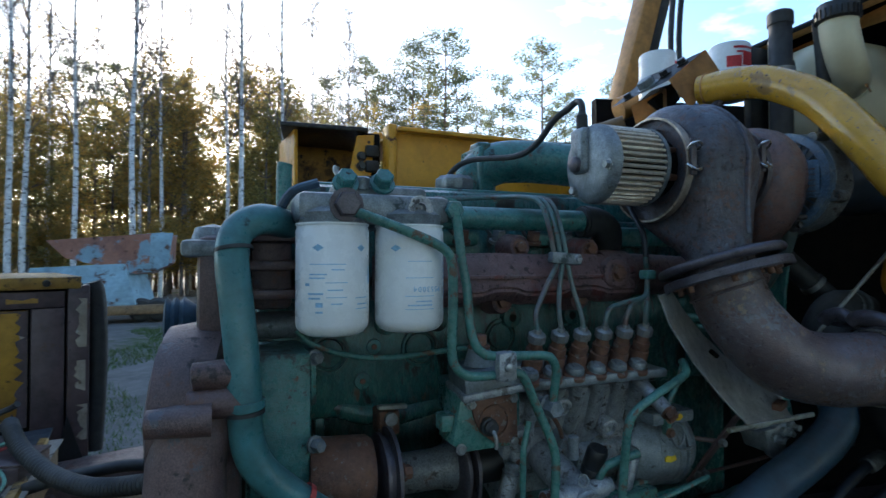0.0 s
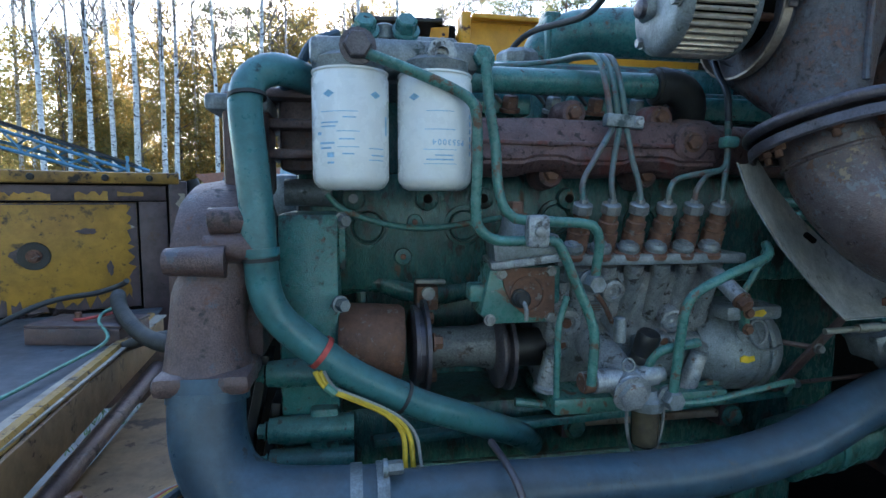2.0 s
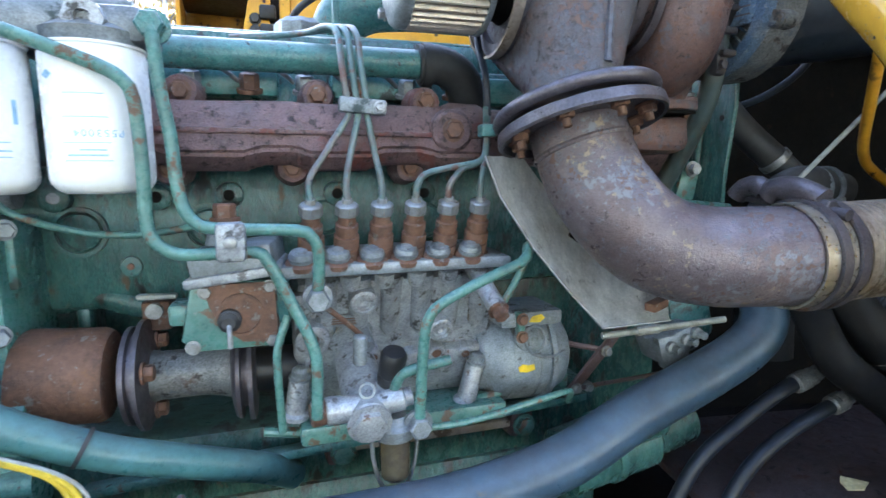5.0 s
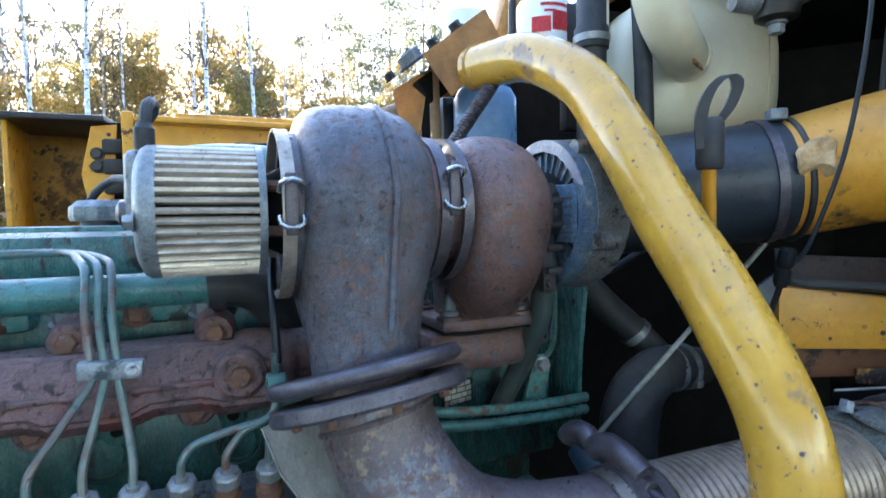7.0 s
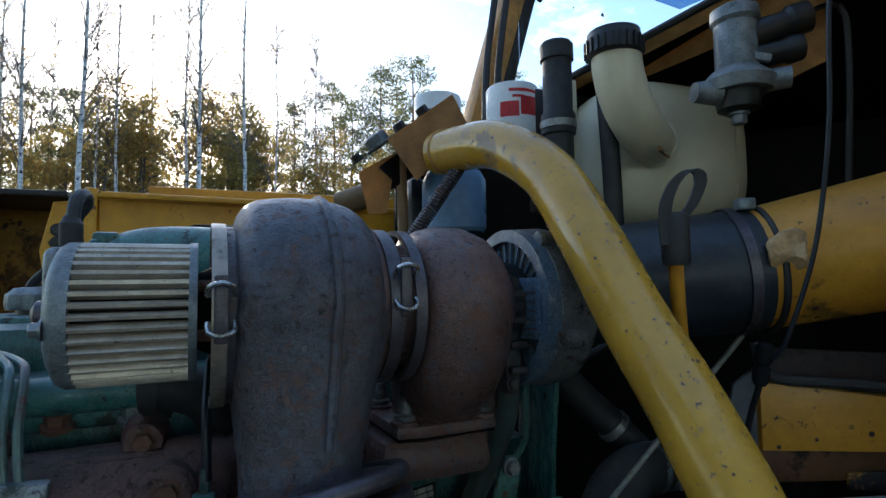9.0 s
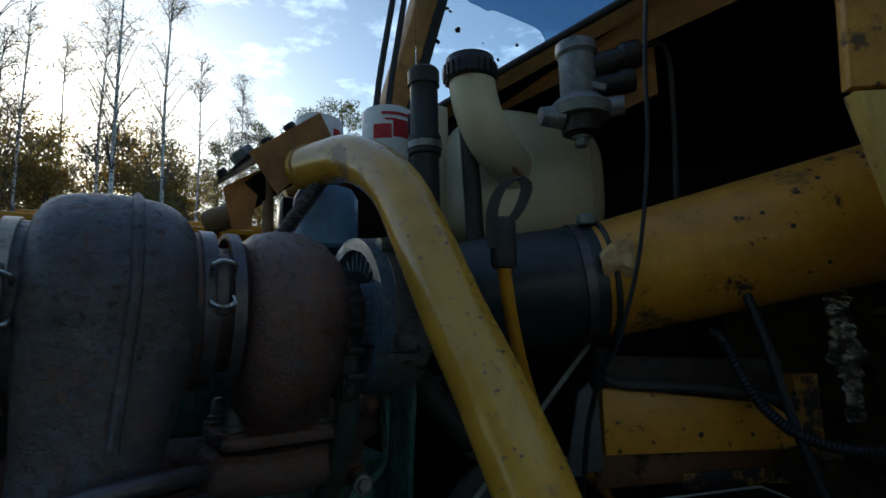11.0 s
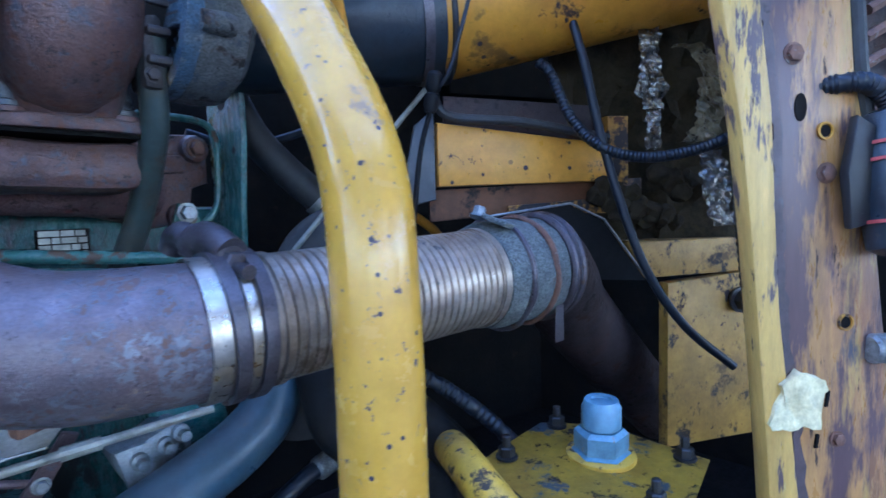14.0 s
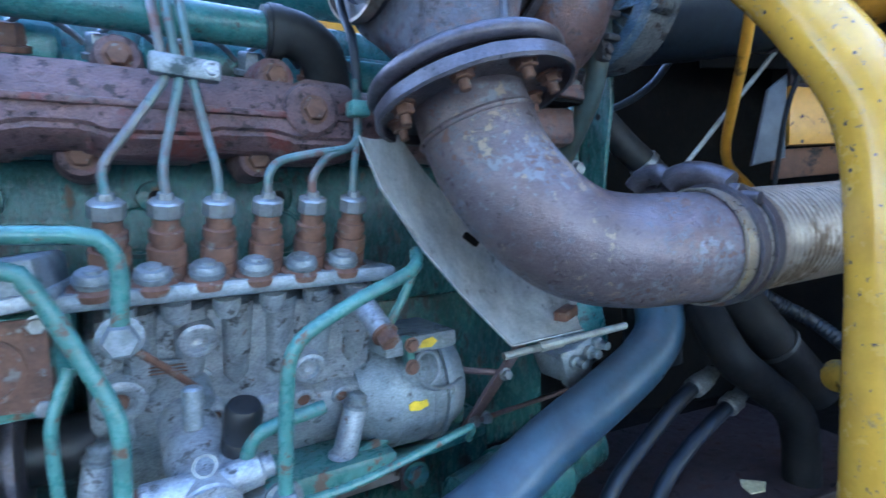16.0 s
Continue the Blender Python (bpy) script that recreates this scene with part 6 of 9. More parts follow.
    part("plate", plate([(-0.047, 0.155), (-0.05, 0.215), (-0.04, 0.247), (-0.015, 0.256), (0.03, 0.25), (0.046, 0.235), (0.047, 0.17), (0.036, 0.08), (0.03, -0.05), (-0.034, -0.05), (-0.04, 0.08)], (0.992, 0.74, 1.55), -Y, Z, -0.008, 0.002), M_TEAL_OILY_DIM, g)
    part("hole_rim", lathe([(0, 0.0125), (0.0006, 0.0125), (0.0007, 0)], (0.9838, 0.743, 1.77), -X, 24), M_SOOT_SHADE, g)
    for y in (0.763, 0.714):
        part("bolt_hole", lathe([(0, 0.0042), (0.0006, 0.0042), (0.0007, 0)], (0.9838, y, 1.706), -X, 12), M_SOOT_SHADE, g)
    # bolted cover on the rear end of the manifold
    d = Vector((1, 0.12, 0)).normalized()
    nrm = Vector((0.12, -1, 0)).normalized()
    c = thing("manifold_cover", (0.93, 0.77, 1.62), "rust-purple cast cover with corner bolts", "cover")
    part("cover", rough_up(plate([(-0.075, 0.045), (0.045, 0.055), (0.056, 0.045), (0.056, -0.005), (0.035, -0.012), (0.028, -0.055), (-0.02, -0.06), (-0.075, -0.045)], (0.92, 0.768, 1.675), d, Z, 0.03, 0.004), 0.0018, 60), M_SNAIL, c)
    part("cover_rib", rough_up(box((0.905, 0.764, 1.69), (0.08, 0.014, 0.022), (0, -3, 7), 0.005), 0.0014, 60), M_SNAIL, c)
    for x, z in ((0.957, 1.711), (0.936, 1.628), (0.866, 1.70)):
        q = part("cover_lug", rough_up(lathe([(0, 0.018), (0.012, 0.016), (0.015, 0.011)], (x, 0.776, z), nrm, 18), 0.001, 70), M_SNAIL, c)
        part("bolt", hexbolt((x, 0.762, z), nrm, 0.009, 0.01), M_RUSTNUT, q)
    lone("oil_feed_line", tube([(0.885, 0.735, 1.742), (0.95, 0.742, 1.742), (0.972, 0.745, 1.73), (0.977, 0.748, 1.70), (0.974, 0.75, 1.64), (0.955, 0.755, 1.615)], 0.0042, 8), M_TEAL_PIPE, "thin green oil feed line round the cover", "pipe")
    for i in range(2):
        z = -0.017 * i
        lone("heater_pipe", tube([(0.72, 0.70, 1.60 + z), (0.79, 0.678, 1.594 + z), (0.90, 0.684, 1.584 + z), (0.995, 0.703, 1.575 + z)], 0.0065, 12), M_TEAL_PIPE, "thin green steel water pipe along the block", "pipe", "heater pipes")
    h = thing("pipe_bracket", (0.93, 0.70, 1.60), "green clip holding the water pipes with a zinc bolt", "clip")
    part("strap", rough_up(plate([(-0.02, -0.03), (0.012, -0.03), (0.02, 0.01), (0.012, 0.03), (-0.004, 0.03)], (0.915, 0.70, 1.612), X, Z, 0.006, 0.001), 0.0008, 60), M_TEAL_PIPE, h)
    part("bolt", hexbolt((0.918, 0.694, 1.632), -Y, 0.0085, 0.01), M_STEEL, h)
    d = Vector((0.96, 0.27, 0)).normalized()
    nrm = Vector((0.27, -0.96, 0)).normalized()
    nb = thing("number_plate_on_block", (0.808, 0.715, 1.59), "worn riveted type plate with rows of bars", "plate")
    part("plate", plate([(-0.024, -0.0145), (0.024, -0.0145), (0.024, 0.0145), (-0.024, 0.0145)], (0.808, 0.715, 1.604), d, Z, 0.003), M_SOOT_SHADE, nb)
    for r, (z, h2) in enumerate(((-0.0105, 0.0055), (-0.0035, 0.0055), (0.0035, 0.0055), (0.0105, 0.0055))):
        at = -0.0225
        for w in ((0.006, 0.013, 0.011, 0.009), (0.01, 0.016, 0.008, 0.005), (0.01, 0.007, 0.014, 0.008), (0.018, 0.012, 0.009))[r]:
            part("pale_bar", plate([(at, z - h2 / 2), (at + w, z - h2 / 2), (at + w, z + h2 / 2), (at, z + h2 / 2)], Vector((0.808, 0.715, 1.604)) + nrm * 0.0006, d, Z, 0.0005), M_LABEL, nb)
            at += w + 0.0015


def exhaust():
    # two rings below the neck, tilted towards the engine
    c = thing("exhaust_flange", (0.65, 0.55, 1.67), "pair of brown bolted exhaust flange rings", "flange")
    ax = Vector((-0.12, 0.29, 1)).normalized()
    up, low = Vector((0.6495, 0.559, 1.692)), Vector((0.6505, 0.549, 1.6735))
    part("upper_ring", torus(up, ax, 0.0775, 0.0068, 52, 12), M_CLAMP, c)
    part("upper_plate", lathe([(0, 0.074), (0.006, 0.074)], up - ax * 0.003, ax, 40), M_CLAMP, c)
    bm = lathe([(0.007, 0.05), (0.0075, 0.08), (0.006, 0.083), (-0.0035, 0.084), (-0.006, 0.0825), (-0.0055, 0.0795), (0.003, 0.077), (0.0035, 0.05)], low, ax, 56)
    part("lower_ring", rough_up(bm, 0.0006, 60), M_CLAMP, c)
    u, v, w = basis(ax)
    for a in (18, 62, 118, 150, 205, 250, 300, 338):
        o = low + ax * 0.003 + (u * math.cos(radians(a)) + v * math.sin(radians(a))) * 0.064
        part("flange_bolt", hexbolt(o, -ax, 0.0085, 0.009, stud=0.007), M_RUSTNUT, c)
    e = thing("exhaust_elbow", (0.7, 0.53, 1.48), "flaking blue-grey and rust exhaust elbow", "exhaust pipe")
    line = [(0.651, 0.566, 1.690), (0.655, 0.558, 1.664), (0.665, 0.545, 1.624), (0.683, 0.527, 1.589), (0.709, 0.513, 1.563), (0.739, 0.503, 1.550), (0.774, 0.489, 1.5445), (0.80, 0.481, 1.5445), (0.842, 0.472, 1.545)]
    part("bend", rough_up(tube(line, lambda s: 0.0488 + 0.0012 * s, 40, 0.006), 0.0005, 60), M_ELBOW, e)
    part("weld_bead", rough_up(torus((0.657, 0.555, 1.652), (-0.2, 0.33, 1), 0.0482, 0.003, 44, 8), 0.0006, 120), M_ELBOW, e)
    f = thing("flexible_exhaust", (0.97, 0.46, 1.49), "stainless ribbed flexible exhaust section", "exhaust pipe")
    a, b = Vector((0.838, 0.472, 1.545)), Vector((1.13, 0.446, 1.556))
    prof, n = [], 36
    h = (b - a).length
    for i in range(n):
        p = i / n * h
        prof += [(p, 0.0478), (p + 0.0011, 0.0503), (p + 0.0062, 0.0503), (p + 0.0074, 0.0478)]
    part("ribbed_tube", lathe(prof, a, b - a, 44), M_FLEX, f, smooth=20)
    d = (b - a).normalized()
    part("end_collar", ring(a + d * 0.052, d, 0.0513, 0.006, 0.002, 44), M_FLEX, f)
    part("end_collar", ring(b - d * 0.018, d, 0.0513, 0.008, 0.002, 44), M_FLEX, f)
    k = thing("exhaust_clamp", (0.862, 0.466, 1.49), "purple-brown exhaust clamp with bolt and bright band", "clamp")
    part("bright_band", ring(a + d * 0.004, d, 0.0522, 0.013, 0.002, 52), M_BAND, k)
    part("bright_band", ring(a + d * 0.027, d, 0.0522, 0.007, 0.002, 52), M_BAND, k)
    for p, tip in ((0.0165, 0.03), (0.0365, -0.03)):
        part("clamp_strap", rough_up(ring(a + d * p, (d + Z * tip).normalized(), 0.0546, 0.0095, 0.004, 56), 0.0007, 60), M_CLAMP, k)
    # folded ear behind the top, drawn together by one long bolt
    for line, r in (([(0.853, 0.55, 1.601), (0.8535, 0.54, 1.611), (0.8545, 0.522, 1.613), (0.855, 0.514, 1.606)], 0.0105), ([(0.856, 0.511, 1.603), (0.857, 0.5, 1.611), (0.859, 0.475, 1.609), (0.861, 0.455, 1.6)], 0.0125)):
        part("clamp_ear", rough_up(tube(line, r, 16), 0.0015, 60), M_CLAMP, k)
    part("clamp_bolt", rod((0.858, 0.55, 1.602), (0.8615, 0.428, 1.588), 0.0055, 14), M_CLAMP, k)
    part("nut", hexbolt((0.8605, 0.456, 1.594), (0.03, -1, -0.12), 0.0095, 0.012), M_CLAMP, k)
    w0 = thing("wrapped_joint", (1.16, 0.455, 1.5), "grey fibre bandage round the exhaust joint", "wrapping")
    bm = lathe([(0, 0.0525), (0.006, 0.056), (0.03, 0.0585), (0.05, 0.057), (0.07, 0.0585), (0.085, 0.057), (0.09, 0.053)], b - d * 0.012, d, 48)
    part("bandage", rough_up(bm, 0.0025, 60), M_WRAP, w0)
    for p, m in ((0.012, M_CLAMP), (0.048, M_RUSTNUT)):
        part("strap", rough_up(torus(b + d * p, d, 0.0588, 0.0035, 48, 8), 0.0012, 40), m, w0)
    part("bandage_flap", box(b + Vector((0.005, -0.02, 0.056)), (0.045, 0.03, 0.006), (20, 10, 15), 0.002), M_WRAP, w0)
    part("strap_screw", hexbolt(b + Vector((-0.01, 0.0, 0.062)), (0.4, 0, 1), 0.007, 0.012), M_ALU_DULL, w0)
    q = thing("tail_pipe", (1.6, 0.48, 1.25), "dark brown exhaust tail pipe running down behind the panel", "exhaust pipe")
    part("mitre", tube([b + d * 0.07, b + d * 0.092, (1.28, 0.455, 1.53), (1.34, 0.475, 1.49), (1.45, 0.485, 1.41), (1.556, 0.493, 1.335), (1.669, 0.485, 1.24)], 0.054, 34), M_TAIL, q)
    for p in (0.079, 0.092):
        part("clamp_ring", torus(b + d * p, d, 0.0585, 0.005, 40, 8), M_CLAMP, q)
    # loose curled end of the clamp strap
    o2 = b + d * 0.088 + Vector((-0.028, -0.045, -0.05))
    bm = bmesh.new()
    rows = []
    for dx, dz in ((0.006, 0.012), (0.0, -0.004), (-0.006, -0.018), (-0.004, -0.027), (0.003, -0.027), (0.006, -0.018), (0.006, -0.006)):
        rows.append([bm.verts.new(o2 + Vector((dx * 0.9, dx * 0.5, dz)) + d * s) for s in (-0.007, 0.007)])
    for p, r2 in zip(rows, rows[1:]):
        bm.faces.new((p[0], r2[0], r2[1], p[1]))
    bmesh.ops.solidify(bm, geom=bm.faces[:], thickness=0.0016)
    part("strap_end", bm, M_CLAMP, q)
    # heat shield
    s = thing("heat_shield", (0.66, 0.57, 1.46), "bent pale grey sheet-metal heat shield under the elbow", "shield")
    bm = bmesh.new()
    out = [(0.564, 0.588, 1.646), (0.578, 0.582, 1.605), (0.612, 0.573, 1.551), (0.650, 0.562, 1.503), (0.684, 0.547, 1.463), (0.757, 0.532, 1.470)]
    inn = [(0.612, 0.612, 1.652), (0.640, 0.615, 1.62), (0.672, 0.612, 1.585), (0.708, 0.604, 1.55), (0.748, 0.592, 1.52), (0.790, 0.570, 1.492)]
    rows = []
    for k2 in range(5):
        f2 = k2 / 4
        rows.append([bm.verts.new(Vector(p).lerp(Vector(r), f2) + Vector((0, 0.004, -0.003)) * math.sin(math.pi * f2)) for p, r in zip(out, inn)])
    for p, r in zip(rows, rows[1:]):
        for j in range(5):
            bm.faces.new((p[j], p[j + 1], r[j + 1], r[j]))
    bmesh.ops.solidify(bm, geom=bm.faces[:], thickness=0.002)
    part("sheet", bm, M_SHIELD, s, smooth=50)
    part("rolled_edge", tube([Vector(p) + Vector((0, -0.001, 0)) for p in out], 0.0012, 8, 0.01, rounded=False), M_STEEL, s)
    part("edge_notch", box((0.752, 0.548, 1.4835), (0.026, 0.014, 0.010), (0, -8, 18), 0.002), M_RUSTNUT, s)
    part("slot", box((0.676, 0.594, 1.556), (0.018, 0.006, 0.007), (0, 35, 0), 0.002), M_SOOT_SHADE, s, "dark slot")
    t2 = thing("throttle_rod", (0.82, 0.604, 1.43), "brassy throttle rod under the heat shield", "rod")
    part("rod", tube([(0.73, 0.616, 1.4295), (0.764, 0.612, 1.432), (0.83, 0.604, 1.437), (0.896, 0.596, 1.442)], 0.0042, 10), M_ROD, t2)
    part("swivel", lathe([(0, 0.0062), (0.03, 0.0062)], (0.775, 0.611, 1.433), (1, -0.12, 0.07), 10), M_ROD, t2)
    v2 = thing("throttle_valve", (0.85, 0.64, 1.39), "grimy metal throttle valve block", "valve")
    part("body", rough_up(box((0.851, 0.645, 1.405), (0.062, 0.05, 0.036), (0, -22, 0), 0.006), 0.002, 60), M_ALU_DULL, v2)
    part("bottom_web", rough_up(plate([(-0.03, 0.02), (0.03, 0.025), (0.018, -0.012), (-0.006, -0.028), (-0.018, -0.02)], (0.845, 0.619, 1.396), X, Z, 0.012, 0.002), 0.001, 60), M_ALU_DULL, v2)
    for x, z in ((0.835, 1.404), (0.858, 1.412), (0.872, 1.42)):
        part("knuckle", lathe([(0, 0.008), (0.008, 0.008), (0.01, 0.005), (0.02, 0.005)], (x, 0.621, z), -Y, 14), M_ALU_DULL, v2)
    part("rear_stay", rough_up(box((0.895, 0.69, 1.43), (0.07, 0.08, 0.08), (0, -15, 0), 0.012), 0.0015, 40), M_TEAL, v2)


def intake_pipe():
    t = thing("intake_pipe", (0.45, 0.95, 1.82), "teal painted intake pipe above the rocker cover", "pipe")
    part("pipe", tube([(0.46, 0.97, 1.83), (0.465, 0.965, 1.865), (0.50, 0.95, 1.888), (0.56, 0.93, 1.892), (0.64, 0.90, 1.885), (0.72, 0.86, 1.875), (0.80, 0.80, 1.87)], 0.042, 28), M_TEAL, t)
    part("end_plate", box((0.453, 0.965, 1.865), (0.012, 0.09, 0.1), bev=0.006), M_TEAL, t)
    part("strap", box((0.464, 0.95, 1.915), (0.03, 0.04, 0.02), bev=0.005), M_TEAL, t)


breather()
turbo()
exhaust()
intake_pipe()


# ---- right of the engine: roll bar, tanks, air pipe, frame post ----
def roll_tube():
    t = thing("yellow_guard_tube", (0.905, 0.346, 1.1), "thick bent yellow guard tube with chipped paint", "guard tube")
    part("tube", tube([(0.911, 0.351, 1.10), (0.911, 0.352, 1.42), (0.912, 0.354, 1.545), (0.915, 0.369, 1.656), (0.914, 0.422, 1.746), (0.914, 0.48, 1.818), (0.913, 0.531, 1.89), (0.914, 0.591, 1.961), (0.909, 0.65, 2.002), (0.900, 0.698, 2.023), (0.887, 0.746, 2.029), (0.872, 0.79, 2.03)], 0.0297, 36), M_YELLOW_TUBE, t)
    part("weld_collar", torus((0.876, 0.778, 2.030), (-0.3, 1, 0.02), 0.0295, 0.002, 32, 8), M_OCHRE, t)
    b = thing("hinge_bracket", (0.83, 0.85, 1.95), "ochre welded hinge bracket with bolted top plate", "bracket")

    def quad(a, c, d, e, th):
        bm = bmesh.new()
        vs = [bm.verts.new(Vector(p)) for p in (a, c, d, e)]
        bm.faces.new(vs)
        bmesh.ops.solidify(bm, geom=bm.faces[:], thickness=th)
        return bm
    A, B, C, D = (0.802, 0.803, 2.047), (0.900, 0.803, 2.122), (0.915, 0.778, 2.066), (0.836, 0.783, 1.989)
    part("front_plate", quad(A, B, C, D, 0.006), M_OCHRE, b)
    part("top_plate", quad((0.776, 0.94, 2.026), (0.895, 0.96, 2.115), (0.900, 0.805, 2.121), (0.802, 0.805, 2.046), 0.008), M_BLACK, b)
    part("end_plate", quad((0.895, 0.96, 2.115), (0.916, 0.78, 2.065), (0.900, 0.803, 2.121), (0.897, 0.93, 2.115), 0.005), M_OCHRE, b)
    part("leg_plate", quad((0.786, 0.89, 2.018), (0.835, 0.86, 2.045), (0.82, 0.86, 1.955), (0.80, 0.885, 1.955), 0.006), M_OCHRE, b)
    part("back_leg", rod((0.842, 0.86, 2.05), (0.845, 0.86, 1.9), 0.008, 12), M_TAN, b)
    # near-black box standing in for the shaded underside of the top plate
    part("under_box", box((0.85, 0.885, 2.03), (0.07, 0.06, 0.04), (0, -38, 5), 0.004), M_SOOT_SHADE, b)
    n = Vector((-0.6, 0, 0.75)).normalized()
    for x, y, z, r, h in ((0.79, 0.90, 2.036, 0.008, 0.012), (0.815, 0.87, 2.054, 0.018, 0.02), (0.84, 0.85, 2.076, 0.009, 0.012), (0.868, 0.83, 2.097, 0.009, 0.012)):
        part("bolt", hexbolt((x, y, z), n, r, h), M_ALU_DULL if r > 0.01 else M_BLACK, b)
    hook, foot = Vector((0.886, 0.755, 2.006)), Vector((0.822, 0.785, 1.903))
    ax, e1, e2 = (foot - hook).normalized(), (foot - hook).orthogonal().normalized(), (foot - hook).normalized().cross((foot - hook).orthogonal().normalized())
    turns, run = 30, (foot - hook).length
    coil = [hook + ax * (run * i / (turns * 8)) + (e1 * math.cos(i * math.pi / 4) + e2 * math.sin(i * math.pi / 4)) * 0.0085 for i in range(turns * 8 + 1)]
    part("spring", sweep(bmesh.new(), coil, lambda q: 0.0019, 6), M_CLAMP, b, "dark coil return spring")
    part("spring_hook", tube([hook + ax * 0.004, hook - ax * 0.012, Vector((0.895, 0.745, 2.03))], 0.0016, 6), M_CLAMP, b)
    lone("steering_cylinder", rod((0.785, 1.0, 1.985), (0.83, 0.96, 2.0), 0.02, 20), M_TAN, "pale tan hydraulic cylinder end", "cylinder")


def canister(x, y, z0, z1, r, label, blocks):
    t = thing("filter_canister", (x, y, z0), label, "filter", "white filter canisters")
    part("can", lathe([(0, r * 0.9), (0.004, r), (z1 - z0 - 0.006, r), (z1 - z0 - 0.001, r * 0.94), (z1 - z0, 0)], (x, y, z0), Z, 36), M_WHITE, t)
    for az, z, w, h in blocks:
        bm = bmesh.new()
        n = max(2, int(w / 0.005))
        rows = []
        for i in range(n + 1):
            a = radians(az) + (i / n - 0.5) * w / r
            dd = Vector((math.sin(a), -math.cos(a), 0)) * (r + 0.0005)
            rows.append([bm.verts.new(Vector((x, y, z)) + dd + Z * s * h / 2) for s in (-1, 1)])
        for p, q in zip(rows, rows[1:]):
            bm.faces.new((p[0], q[0], q[1], p[1]))
        part("red_block", bm, M_REDPRINT, t)
    return t


def tank():
    t = thing("expansion_tank", (1.2, 0.74, 1.94), "aged cream plastic expansion tank with black screw cap", "tank")
    def squircle(grow, x0, x1, rings=9, sides=56):
        """A drum-sided plastic moulding, rounded towards both ends."""
        bm = bmesh.new()
        m = pose(1.222, 0.765, 2.043, 0, 0, -8)
        rows = []
        for i in range(rings):
            u = i / (rings - 1)
            x = x0 + (x1 - x0) * u
            e = max(0.0, 1 - abs((x - 0.02) / 0.142) ** 3.2) ** 0.42
            row = []
            for k in range(sides):
                a = 2 * math.pi * k / sides
                c, s = math.cos(a), math.sin(a)
                row.append(bm.verts.new(m @ Vector((x, (0.09 * e + grow) * math.copysign(abs(c) ** 0.62, c), ((0.118 - 0.1 * (x + 0.12) * 0.3) * (0.25 + 0.75 * e) + grow) * math.copysign(abs(s) ** 0.5, s)))))
            rows.append(row)
        for p, q in zip(rows, rows[1:]):
            for k in range(sides):
                bm.faces.new((p[k], q[k], q[(k + 1) % sides], p[(k + 1) % sides]))
        bm.faces.new(rows[0][::-1])
        bm.faces.new(rows[-1])
        bmesh.ops.recalc_face_normals(bm, faces=bm.faces)
        return bm
    part("body", squircle(0, -0.121, 0.158, 27), M_BEIGE, t, smooth=70)
    part("body_seam", squircle(0.0016, 0.098, 0.102, 2), M_BEIGE, t)
    nk = part("neck", tube([(1.19, 0.73, 2.05), (1.15, 0.682, 2.046), (1.125, 0.664, 2.046), (1.095, 0.65, 2.058), (1.072, 0.645, 2.084), (1.06, 0.645, 2.12), (1.057, 0.645, 2.15)], 0.0315, 30), M_BEIGE, t)
    part("neck_collar", torus((1.155, 0.684, 2.046), (0.75, 0.66, 0.05), 0.031, 0.004, 36, 8), M_BEIGE, nk)
    part("moulded_mark", plate([(-0.007, -0.005), (0.007, -0.005), (0.001, 0.007)], (1.212, 0.6795, 2.045), (1, -0.14, 0), Z, 0.002), M_BLACK, t, "small dark triangle mark")
    part("grime_patch", rough_up(plate([(-0.014, -0.003), (0.0, -0.006), (0.016, -0.004), (0.012, 0.003), (0.002, 0.002), (-0.01, 0.004)], (1.121, 0.6315, 2.02), (1, 0.35, -0.15), (0, 0.45, 0.9), 0.003), 0.0015, 90), M_YELLOW_RUST, nk, "brown grime")
    part("cap", lathe([(0, 0.033), (0.003, 0.0355), (0.022, 0.0355), (0.026, 0.0335), (0.032, 0.033), (0.034, 0)], (1.055, 0.645, 2.137), Z, 40), M_BLACK, nk, "black ribbed screw cap")
    for i in range(24):
        a = 2 * math.pi * i / 24
        part("grip_rib", box((1.055 + 0.0357 * math.cos(a), 0.645 + 0.0357 * math.sin(a), 2.149), (0.004, 0.003, 0.018), (0, 0, math.degrees(a)), 0), M_BLACK, nk)
    b = thing("filler_pipe", (1.04, 0.745, 1.9), "black filler pipe with knurled cap and hose clamp", "pipe")
    part("pipe", lathe([(0, 0.021), (0.13, 0.021), (0.132, 0.0245), (0.16, 0.0245), (0.165, 0.021), (0.25, 0.021)], (1.04, 0.745, 1.93), Z, 26), M_RUBBER, b)
    part("cap", lathe([(0, 0.024), (0.022, 0.024), (0.026, 0.021), (0.027, 0)], (1.04, 0.745, 2.17), Z, 30), M_RUBBER, b)
    part("clamp", ring((1.04, 0.745, 2.075), Z, 0.0245, 0.01, 0.003), M_STEEL, b)
    part("side_strip", box((1.10, 0.80, 2.04), (0.025, 0.02, 0.26), bev=0.004), M_BEIGE, b)
    part("dark_strip", tube([(1.073, 0.69, 2.16), (1.0775, 0.687, 2.09), (1.083, 0.687, 1.99), (1.087, 0.69, 1.92), (1.09, 0.70, 1.86)], 0.0125, 12), M_RUBBER, b, "black rubber edge beside the tank")
    part("back_wall", box((1.13, 0.83, 2.06), (0.16, 0.02, 0.2), bev=0.006), M_BLACK, b)
    j = thing("washer_bottle", (0.93, 0.88, 1.9), "pale blue translucent plastic bottle half hidden behind tube", "bottle")
